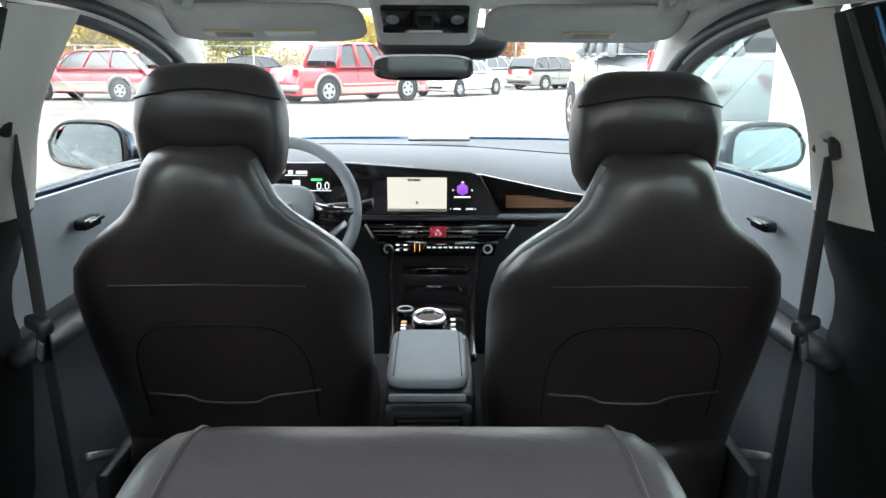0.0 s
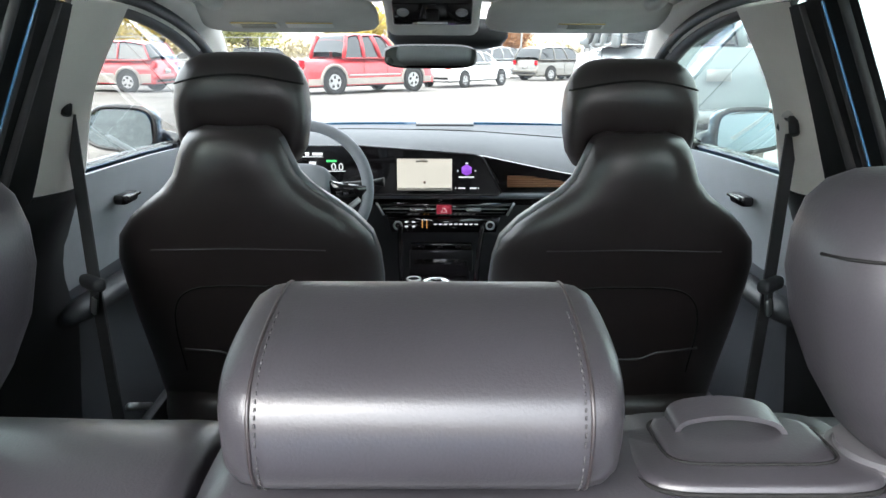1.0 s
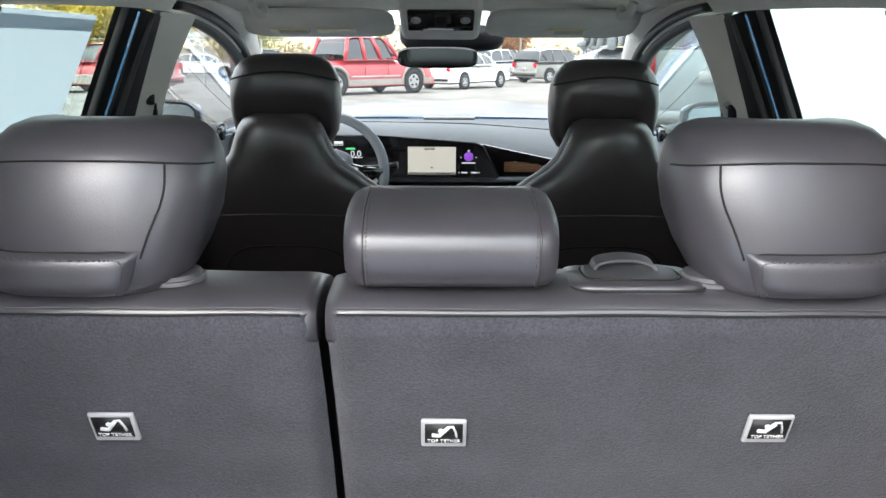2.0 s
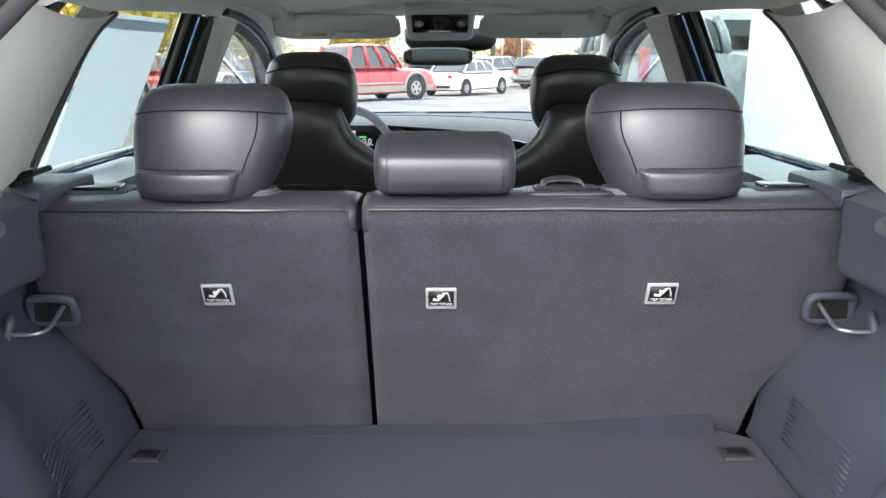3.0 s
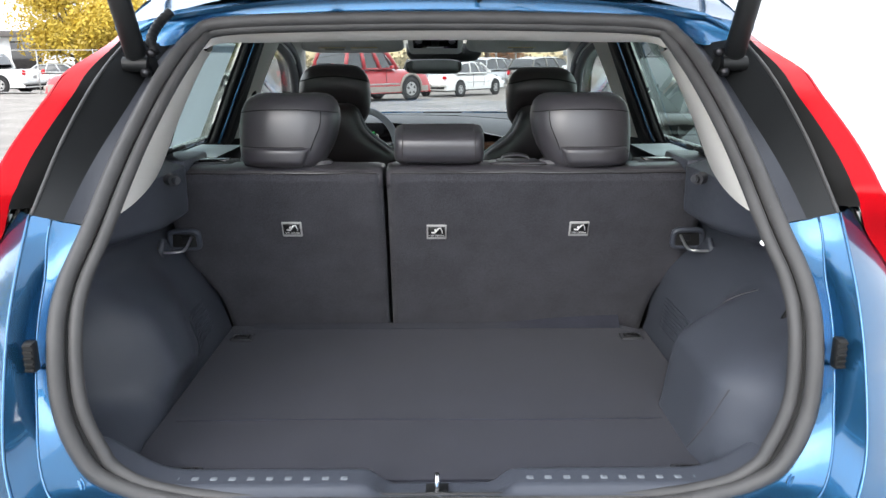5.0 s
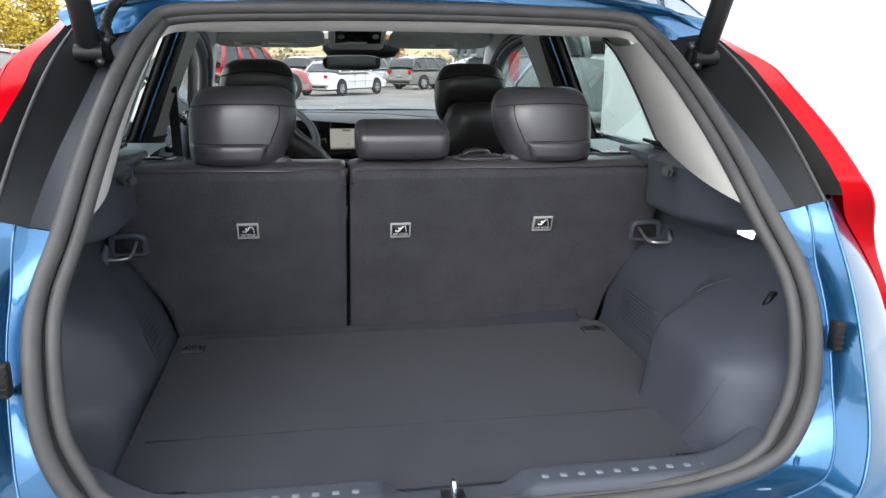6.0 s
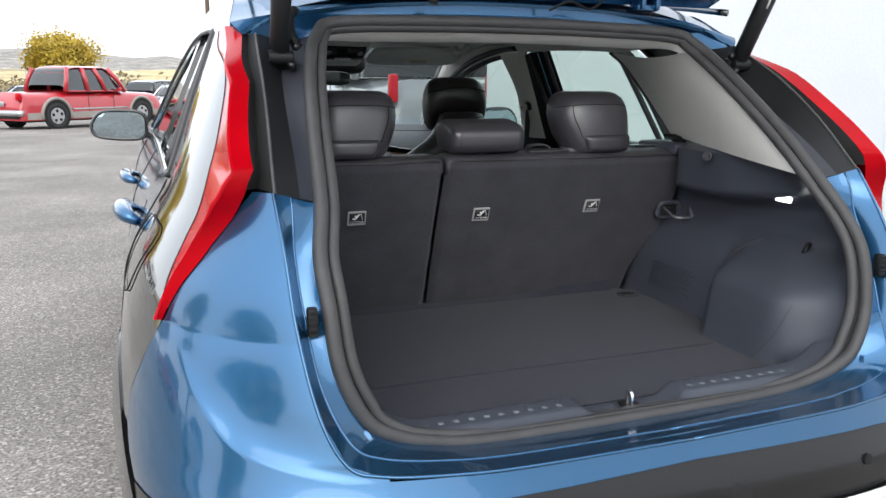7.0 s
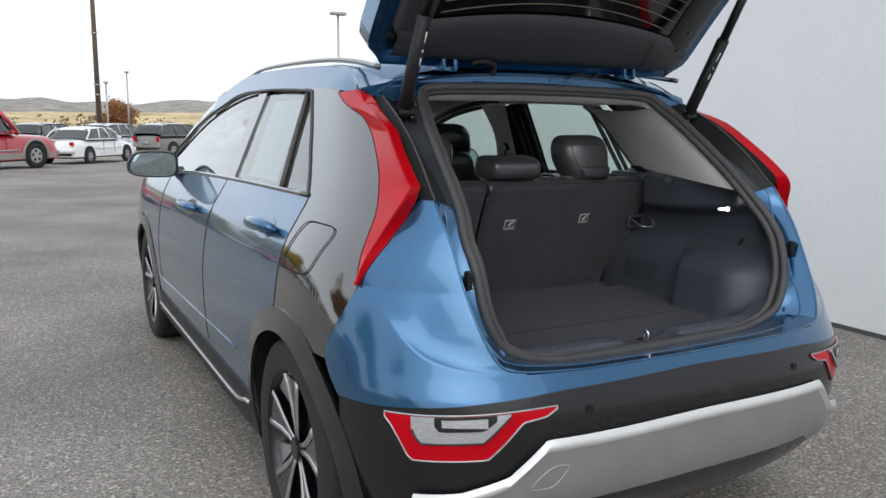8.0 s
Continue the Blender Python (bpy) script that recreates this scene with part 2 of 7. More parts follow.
def disc(c, axis, r, depth, sides=24, bev=0.0):
    bm = bmesh.new()
    bmesh.ops.create_cone(bm, cap_ends=True, segments=sides, radius1=r, radius2=r, depth=depth)
    if bev:
        bmesh.ops.bevel(bm, geom=[e for e in bm.edges if not e.is_manifold or e.calc_face_angle(0) > 1.0], offset=bev, segments=2, affect='EDGES')
    q = Vector((0, 0, 1)).rotation_difference(Vector(axis))
    bmesh.ops.rotate(bm, verts=bm.verts, cent=(0, 0, 0), matrix=q.to_matrix())
    bmesh.ops.translate(bm, verts=bm.verts, vec=c)
    return smooth_sharp(bm)


def join(*bms):
    out = bmesh.new()
    for b in bms:
        me = bpy.data.meshes.new("joined")
        b.to_mesh(me)
        b.free()
        out.from_mesh(me)
        bpy.data.meshes.remove(me)
    return out


def prism(outline, fn, depth):
    """A plate: a flat outline of (a, b) pairs laid out by fn(a, b, d), d from 0 to depth."""
    bm = bmesh.new()
    f = [bm.verts.new(fn(a, b, 0)) for a, b in outline]
    k = [bm.verts.new(fn(a, b, depth)) for a, b in outline]
    bm.faces.new(f)
    bm.faces.new(k[::-1])
    m = len(f)
    for i in range(m):
        bm.faces.new((f[i], k[i], k[(i + 1) % m], f[(i + 1) % m]))
    bmesh.ops.recalc_face_normals(bm, faces=bm.faces)
    return smooth_sharp(bm)


def loft(rows, fn, n=40, caps=True):
    """Closed rings, one a row: fn(row, angle) gives the point."""
    bm = bmesh.new()
    rings = [[bm.verts.new(fn(r, 2 * math.pi * k / n)) for k in range(n)] for r in rows]
    for a, b in zip(rings, rings[1:]):
        for k in range(n):
            bm.faces.new((a[k], a[(k + 1) % n], b[(k + 1) % n], b[k]))
    if caps:
        bm.faces.new(rings[0][::-1])
        bm.faces.new(rings[-1])
    bmesh.ops.recalc_face_normals(bm, faces=bm.faces)
    return bm


def sup(w, n):
    """Cosine and sine bent towards a rounded square."""
    c, s = math.cos(w), math.sin(w)
    return math.copysign(abs(c) ** (2 / n), c), math.copysign(abs(s) ** (2 / n), s)


def ease(v, xs, ys):
    """Like tab, with a smooth run through the knots."""
    if v <= xs[0]:
        return ys[0]
    if v >= xs[-1]:
        return ys[-1]
    i = max(k for k in range(len(xs) - 1) if xs[k] <= v)
    h = xs[i + 1] - xs[i]
    t = (v - xs[i]) / h
    sl = lambda k: (ys[min(k + 1, len(xs) - 1)] - ys[max(k - 1, 0)]) / (xs[min(k + 1, len(xs) - 1)] - xs[max(k - 1, 0)])
    return (2 * t ** 3 - 3 * t ** 2 + 1) * ys[i] + (t ** 3 - 2 * t ** 2 + t) * h * sl(i) + (-2 * t ** 3 + 3 * t ** 2) * ys[i + 1] + (t ** 3 - t ** 2) * h * sl(i + 1)


# ---- the car's outer form ----
def half_width(z):
    return ease(z, [0.2, 0.35, 0.55, 0.70, 0.85, 0.93, 1.0, 1.05, 1.22, 1.40, 1.5], [0.83, 0.858, 0.875, 0.875, 0.856, 0.832, 0.792, 0.762, 0.69, 0.612, 0.57])


def tail_y(z):
    return ease(z, [0.2, 0.35, 0.5, 0.62, 0.70, 0.88, 1.113, 1.34, 1.42], [-0.62, -0.69, -0.705, -0.70, -0.67, -0.62, -0.49, -0.20, -0.05])


def bend_y(z):
    return tab(z, [0.88, 1.113, 1.34, 1.42], [0.1, 0.1, 0.25, 0.3])


def power(z):
    return tab(z, [0.65, 0.88, 1.1], [3.6, 3.0, 3.2])


def side_x(y, z):
    """Half width of the body at y, z."""
    a, n = half_width(z), power(z)
    if y < bend_y(z):
        f = min(1.0, (bend_y(z) - y) / (bend_y(z) - tail_y(z)))
        return a * max(0.0, 1 - f ** n) ** (1 / n)
    if y > 2.7:
        f = min(1.0, (y - 2.7) / 0.86)
        return a * max(0.0, 1 - f ** 3) ** (1 / 3)
    return a


def rear_y(x, z):
    """Where the body's rear lies at x, z."""
    n = power(z)
    f = max(0.0, 1 - min(1.0, abs(x) / half_width(z)) ** n) ** (1 / n)
    return bend_y(z) - (bend_y(z) - tail_y(z)) * f


def skin(s, y, z, out=0.0):
    """A point of the body's side, s = -1 or 1, pushed out along its normal."""
    e = 0.01
    x = side_x(y, z)
    n = Vector((1, -(side_x(y + e, z) - side_x(y - e, z)) / (2 * e), -(side_x(y, z + e) - side_x(y, z - e)) / (2 * e))).normalized()
    p = Vector((x, y, z)) + n * out
    return Vector((s * p.x, p.y, p.z))


def rear_skin(x, z, out=0.0):
    e = 0.008
    y = rear_y(x, z)
    n = Vector(((rear_y(x + e, z) - rear_y(x - e, z)) / (2 * e), -1, (rear_y(x, z + e) - rear_y(x, z - e)) / (2 * e))).normalized()
    return Vector((x, y, z)) + n * out


REAR_HUB, FRONT_HUB, HUB_Z = shorten(0.041), shorten(2.762), 0.33


def arch_z(y, r=0.40):
    z = 0.0
    for c in (REAR_HUB, FRONT_HUB):
        if abs(y - c) < r:
            z = max(z, HUB_Z + math.sqrt(r * r - (y - c) ** 2))
    return z


def belt_z(y):
    return ease(y, [0.1, 1.0, 1.74, 2.1, 2.7, 3.1, 3.56], [1.062, 1.052, 1.032, 1.012, 0.975, 0.92, 0.80])


def side_panel(s, y0, y1, zlow, zhigh, ny, nz, out=0.0, thick=0.008):
    def f(u, v):
        y = y0 + (y1 - y0) * u
        a, b = zlow(y), zhigh(y)
        return skin(s, y, a + (b - a) * v, out)
    return sheet(f, ny, nz, thick)


def roof_lift(y):
    """How far the painted roof skin stands over the roof's structure."""
    return 0.040 * smooth(0.02, 0.16, y) * (1 - smooth(1.30, 1.78, y))


car = thing("car", (0, 1.4, 0), "blue compact crossover parked with its tailgate open", "car")

# door skins, wings and quarter panels
for s in (-1, 1):
    low = lambda y: max(0.37, arch_z(y))
    part("front_wing", side_panel(s, 2.132, 3.555, low, belt_z, 60, 10), BLUE, car)
    fd = part("front_door", side_panel(s, 1.068, 2.126, low, belt_z, 24, 14), BLUE, car, "blue painted front door skin")
    rd = part("rear_door", side_panel(s, 0.10, 1.062, low, belt_z, 40, 14), BLUE, car, "blue painted rear door skin")
    for door, ya, yb, za, zb in ((fd, 1.29, 1.55, 0.905, 0.90), (rd, 0.20, 0.45, 0.948, 0.94)):
        pts = [skin(s, ya + (yb - ya) * k / 12, za + (zb - za) * k / 12, 0.004 + 0.036 * math.sin(math.pi * k / 12) ** 0.35) for k in range(13)]
        part("door_handle", tube(pts, [0.010 + 0.013 * math.sin(math.pi * k / 12) ** 0.5 for k in range(13)], 10), BLUE, door, "blue painted pull handle")
        cup = [skin(s, (ya + yb) / 2 + 0.09 * math.cos(w), za + 0.034 * math.sin(w) - 0.002, 0.001) for w in np.linspace(0, 2 * math.pi, 21)[:-1]]
        bmc = bmesh.new()
        bmc.faces.new([bmc.verts.new(p) for p in cup])
        part("handle_recess", bmc, BLUE, door)
    for ys, zs in ((1.065, (0.40, 1.05)), (0.099, (0.70, 1.055)), (2.129, (0.45, 1.0))):
        part("door_gap", tube([skin(s, ys, z, -0.0005) for z in np.linspace(zs[0], zs[1], 16)], 0.0026, 5), SEAM, car)
    # gloss black blade behind the rear door
    ya = lambda z: ease(z, [0.69, 0.74, 0.80, 0.88, 0.942, 1.10, 1.21, 1.29, 1.33, 1.365, 1.395], [-0.262, -0.266, -0.293, -0.318, -0.302, -0.25, -0.145, -0.025, 0.10, 0.18, 0.20])
    yb = lambda z: 0.096 if z < 1.062 else tab(z, [1.062, 1.13, 1.26, 1.377, 1.395], [0.096, 0.150, 0.29, 0.43, 0.46])
    part("quarter_blade", sheet(lambda u, v: skin(s, ya(0.69 + 0.705 * v) * (1 - u) + yb(0.69 + 0.705 * v) * u, 0.69 + 0.705 * v), 14, 40, 0.006), GLOSS, car, "gloss black rear quarter blade")
    if s < 0:
        fuel = [skin(s, -0.045 + 0.098 * cx - 0.032 * cz, 0.935 + 0.068 * cz, 0.003) for cx, cz in (sup(w, 5) for w in np.linspace(0, 2 * math.pi, 49)[:-1])]
        part("fuel_flap_gap", tube(fuel, 0.0016, 6, True), SEAM, car, "rounded gap round the fuel flap")
    # roof side rail strip and window surround
    part("roof_side", side_panel(s, 0.26, 1.80, lambda y: ease(y, [0.16, 0.5, 1.1, 1.45, 1.8], [1.372, 1.388, 1.406, 1.394, 1.318]), lambda y: ease(y, [0.16, 0.5, 1.1, 1.45, 1.8], [1.40, 1.425, 1.44, 1.434, 1.402]) + roof_lift(y), 40, 4), BLUE, car)

# roof
def roof_edge(y):
    return ease(y, [0.0, 0.2, 0.5, 1.1, 1.45, 1.80], [1.37, 1.402, 1.425, 1.44, 1.434, 1.402])


def roof_top(y):
    return ease(y, [0.0, 0.3, 0.7, 1.1, 1.5, 1.82], [1.432, 1.466, 1.49, 1.492, 1.474, 1.446])


def roof_point(u, y, drop=0.0, inset=0.0):
    xe = half_width(roof_edge(y)) - inset
    return Vector((u * xe, y + 0.05 * (1 - abs(u) ** 2) * (1 if y > 1.5 else 0) * (y - 1.5) / 0.3, roof_edge(y) + (roof_top(y) - roof_edge(y)) * (1 - abs(u) ** 2.4) - drop))


part("roof", sheet(lambda u, v: roof_point(2 * u - 1, 0.02 + 1.78 * v, -roof_lift(0.02 + 1.78 * v), 0.4 * roof_lift(0.02 + 1.78 * v)), 28, 44, 0.008), BLUE, car, "blue painted roof panel")
for s in (-1, 1):
    rail = [roof_point(s * 0.925, y, -roof_lift(max(y, 0.17)) - 0.012 * min(1, 4 * max(0.0, 1.46 - y)) ** 0.6) for y in np.linspace(0.0, 1.46, 44)]
    part("roof_rail", tube(rail, 0.0085, 10, False, ((1, 0, 0), 0.6)), GLOSS, car, "slim gloss black roof rail")
    corner_low = catmull([skin(s, 0.27, 1.380, 0.001), skin(s, 0.16, 1.372, 0.001), skin(s, 0.07, 1.360, 0.001), Vector((s * 0.603, -0.004, 1.350))], 6)
    corner_high = [roof_point(s, y, -roof_lift(y) - 0.002, 0.4 * roof_lift(y)) for y in np.linspace(0.27, 0.02, len(corner_low))]
    part("roof_corner", ruled(corner_low, corner_high, 5, (s * 0.003, 0, 0.001)), BLUE, car, "blue painted rear corner of the roof")
    rear_high = [roof_point(s * u, 0.018, -roof_lift(0.02) - 0.002, 0.4 * roof_lift(0.02)) for u in np.linspace(1.0, 0.84, 9)]
    part("corner_return", ruled([corner_low[-1].lerp(Vector((s * 0.53, 0.02, 1.385)), k / 8) for k in range(9)], rear_high, 4, (0, -0.004, 0)), BLUE, car)
    ditch = [roof_point(s * 0.985, y, -0.001) for y in np.linspace(0.10, 1.75, 40)]
    part("roof_gutter", tube(ditch, 0.006, 6), RUBBER, car)


part("roof_rear_edge", sheet(lambda u, v: Vector(((2 * u - 1) * 0.57, 0.045 + 0.40 * v, roof_lift(0.045 + 0.40 * v) + max(roof_point((2 * u - 1) * 0.95, 0.045 + 0.40 * v).z - 0.002, (1 - abs(2 * u - 1) ** 3) * 0.022 * math.sin(math.pi * min(1.0, 0.18 + v) ** 0.6) + roof_point((2 * u - 1) * 0.95, 0.045 + 0.40 * v).z))), 30, 14), BLUE, car, "blue painted rear edge of the roof")
# windscreen, bonnet
def screen_point(u, v, inn=0.0):
    w = 2 * u - 1
    xe = 0.592 + 0.153 * v
    y = 1.82 + 0.86 * v + (0.09 - 0.02 * v) * (1 - w * w) - inn
    z = 1.404 - 0.417 * v + 0.045 * (1 - v) * (1 - w * w) + 0.03 * math.sin(math.pi * v)
    return Vector((w * xe, y, z))


ws = part("windscreen", sheet(screen_point, 24, 16), GLASS, car, "clear laminated windscreen")
ws.visible_shadow = False
part("bonnet", sheet(lambda u, v: Vector(((2 * u - 1) * side_x(2.62 + 0.93 * v * (1 - 0.12 * (2 * u - 1) ** 2), belt_z(2.62 + 0.93 * v)) * 0.99, 2.62 + 0.93 * v * (1 - 0.12 * (2 * u - 1) ** 2),
    belt_z(2.62 + 0.93 * v) + 0.045 * (1 - (2 * u - 1) ** 4))), 20, 16, 0.01), BLUE, car)
for s in (-1, 1):
    path = [screen_point((1 + s) / 2, v) for v in np.linspace(0, 1, 20)]
    side = [skin(s, tab(v, [0, 1], [1.72, 2.58]), tab(v, [0, 0.4, 1], [1.365, 1.25, 1.0]), 0.0) for v in np.linspace(0, 1, 20)]
    part("pillar_skin", ruled(path, side, 3), BLUE, car)


# side windows
def win_top(y):
    return ease(y, [0.42, 0.7, 1.05, 1.36, 1.7, 2.01, 2.30, 2.50], [1.378, 1.392, 1.400, 1.388, 1.335, 1.245, 1.125, 1.035])


for s in (-1, 1):
    rear = lambda z: tab(z, [1.062, 1.13, 1.26, 1.377, 1.4], [0.110, 0.165, 0.30, 0.44, 0.47])
    def rear_glass(u, v):
        z = 1.066 + (1.385 - 1.066) * v
        y = rear(z) * (1 - u) + 0.995 * u
        return skin(s, y, min(z, win_top(y)), -0.012)
    def front_glass(u, v):
        y = 1.10 + 1.36 * u
        a, b = belt_z(y) + 0.004, win_top(y)
        return skin(s, y, a + (b - a) * v, -0.012)
    g = part("rear_door_glass", sheet(rear_glass, 20, 10), TINT, car, "green tinted rear door glass")
    g.visible_shadow = False
    g = part("front_door_glass", sheet(front_glass, 24, 10), TINT if s > 0 else GLASS, car, "front door glass")
    g.visible_shadow = False
    outline = [skin(s, rear(z), z, 0.001) for z in np.linspace(1.062, 1.377, 12)] + [skin(s, y, win_top(y), 0.001) for y in np.linspace(0.47, 2.5, 50)]
    part("window_frame", tube(outline, 0.0055, 8), RUBBER, car, "black rubber window surround")
    sill = [skin(s, y, belt_z(y) + 0.002, 0.002) for y in np.linspace(0.11, 2.5, 40)]
    part("window_sill", tube(sill, 0.008, 8), GLOSS, car, "gloss black beltline strip")
    part("door_pillar", sheet(lambda u, v: skin(s, 0.995 + 0.115 * u - 0.0 * v, 1.05 + 0.352 * v, -0.004), 4, 10, 0.01), GLOSS, car, "gloss black pillar between the doors")
    bar = [skin(s, tab(z, [1.06, 1.39], [0.395, 0.505]), z, -0.006) for z in np.linspace(1.06, 1.39, 10)]
    part("window_divider", tube(bar, 0.009, 8), RUBBER, car)
    part("divider_trim", tube([p + Vector((-0.022 * s, 0.016, 0)) for p in bar], 0.009, 8), RUBBER, car)
    # sills and wheel arch cladding
    part("sill_cladding", side_panel(s, 0.40, 2.38, lambda y: 0.215, lambda y: 0.368, 30, 5, 0.006), CLAD, car, "black textured sill cladding")
    # silver tube stands in for the bright reflection along the sill's lower edge
    strip = [skin(s, y, 0.285 + 0.05 * math.exp(-((y - 0.45) / 0.12) ** 2), 0.010) for y in np.linspace(0.44, 2.30, 30)]
    part("sill_reflection", tube(strip, 0.008, 6), SATIN, car, "thin satin silver line painting the reflection along the sill")
    crease = [skin(s, y, tab(y, [0.6, 2.32], [0.492, 0.45]), 0.001) for y in np.linspace(0.58, 2.36, 24)]
    part("door_crease", tube(crease, 0.0035, 6), BLUE, car)
    for hub in (REAR_HUB, FRONT_HUB):
        def ring(u, v):
            w = radians(-14 + 208 * u)
            r = 0.352 + 0.068 * v
            y, z = hub + r * math.cos(w), HUB_Z + r * math.sin(w)
            return skin(s, y, z, 0.014 - 0.010 * v)
        part("wheel_arch", sheet(ring, 48, 4, 0.012), ARCH, car, "black textured wheel arch moulding")
        def well(u, v):
            w = radians(-20 + 220 * u)
            y, z = hub + 0.355 * math.cos(w), HUB_Z + 0.355 * math.sin(w)
            return Vector((s * (side_x(y, max(z, 0.3)) - 0.002 - 0.30 * v), y, z))
        part("wheel_housing", sheet(well, 36, 3), CLAD, car)
        part("housing_wall", disc((s * 0.56, hub, HUB_Z), (1, 0, 0), 0.36, 0.01, 32), CLAD, car)

# wheels
STRETCH[0] = False
for s in (-1, 1):
    for hub in (0.041, 2.762):
        tyre_rows = [(-0.105, 0.235), (-0.108, 0.26), (-0.108, 0.30), (-0.10, 0.318), (-0.085, 0.327), (-0.03, 0.330), (0.03, 0.330), (0.085, 0.327), (0.10, 0.318), (0.108, 0.30), (0.108, 0.26), (0.103, 0.235)]
        cx = s * 0.755
        bm = bmesh.new()
        nseg = 64
        rings = [[bm.verts.new((cx + s * a, hub + r * math.cos(2 * math.pi * k / nseg), HUB_Z + r * math.sin(2 * math.pi * k / nseg))) for k in range(nseg)] for a, r in tyre_rows]
        for p, q in zip(rings, rings[1:]):
            for k in range(nseg):
                bm.faces.new((p[k], p[(k + 1) % nseg], q[(k + 1) % nseg], q[k]))
        bmesh.ops.recalc_face_normals(bm, faces=bm.faces)
        wheel = part("wheel", bm, TYRE, car, "black road tyre on a two-tone alloy rim")
        blocks = []
        for a in (-0.055, 0.0, 0.055):
            blocks.append(tube([(cx + a, hub + 0.3295 * math.cos(w), HUB_Z + 0.3295 * math.sin(w)) for w in np.linspace(0, 2 * math.pi, 49)[:-1]], 0.004, 4, True))
        part("tread_groove", join(*blocks), SEAM, wheel)
        rim_rows = [(0.103, 0.238), (0.096, 0.232), (0.085, 0.222), (0.03, 0.212), (-0.05, 0.208), (-0.05, 0.02)]
        bm = bmesh.new()
        rings = [[bm.verts.new((cx + s * a, hub + r * math.cos(2 * math.pi * k / 48), HUB_Z + r * math.sin(2 * math.pi * k / 48))) for k in range(48)] for a, r in rim_rows]
        for p, q in zip(rings, rings[1:]):
            for k in range(48):
                bm.faces.new((p[k], p[(k + 1) % 48], q[(k + 1) % 48], q[k]))
        bmesh.ops.recalc_face_normals(bm, faces=bm.faces)
        part("rim", bm, DARKM, wheel, "dark gunmetal rim barrel")
        for k in range(5):
            w0 = 2 * math.pi * k / 5 + 0.3
            at = lambda r, w, a: (cx + s * a, hub + r * math.cos(w), HUB_Z + r * math.sin(w))
            arms = [(0.030, 0.30, 0.080), (0.075, 0.16, 0.082), (0.13, 0.19, 0.086), (0.19, 0.24, 0.092), (0.222, 0.25, 0.095)]
            bm = bmesh.new()
            rings = [[bm.verts.new(at(r, w0 - q, a)), bm.verts.new(at(r, w0 + q, a)), bm.verts.new(at(r, w0 + q * 0.8, a - 0.03)), bm.verts.new(at(r, w0 - q * 0.8, a - 0.03))] for r, q, a in arms]
            for p, q in zip(rings, rings[1:]):
                for j in range(4):
                    bm.faces.new((p[j], p[(j + 1) % 4], q[(j + 1) % 4], q[j]))
            bmesh.ops.recalc_face_normals(bm, faces=bm.faces)
            spoke = part("spoke", smooth_sharp(bm, 30), PIANO, wheel, "broad gloss black spoke with machined silver edges")
            for d in (-1, 1):
                part("machined_edge", tube([at(r, w0 + d * q, a + 0.002) for r, q, a in arms], [0.008, 0.009, 0.011, 0.012, 0.013], 6, False, ((1, 0, 0), 0.4)), SATIN, spoke, "machined silver spoke edge")
            wm = w0 + math.pi / 5
            pad = [(0.125, 0.02, 0.064), (0.16, 0.10, 0.070), (0.205, 0.17, 0.078), (0.222, 0.19, 0.080)]
            bm = bmesh.new()
            rows = [[bm.verts.new(at(r, wm - q - 0.10, a)), bm.verts.new(at(r, wm + q * 0.3, a)), bm.verts.new(at(r, wm + q * 0.3, a - 0.012)), bm.verts.new(at(r, wm - q - 0.10, a - 0.012))] for r, q, a in pad]
            for p, q in zip(rows, rows[1:]):
                for j in range(4):
                    bm.faces.new((p[j], p[(j + 1) % 4], q[(j + 1) % 4], q[j]))
            bmesh.ops.recalc_face_normals(bm, faces=bm.faces)
            part("rim_insert", smooth_sharp(bm, 30), SATIN, wheel, "flat silver aero insert")
        blocks = []
        for k in range(60):
            w = 2 * math.pi * k / 60
            blocks.append(tube([(cx + s * 0.062, hub + 0.3285 * math.cos(w), HUB_Z + 0.3285 * math.sin(w)), (cx + s * 0.101, hub + 0.3165 * math.cos(w + 0.03), HUB_Z + 0.3165 * math.sin(w + 0.03))], 0.0035, 4))
        part("tread_slot", join(*blocks), SEAM, wheel)
        part("hub_cap", disc((cx + s * 0.085, hub, HUB_Z), (s, 0, 0), 0.034, 0.016, 20, 0.003), DARKM, wheel)

STRETCH[0] = True
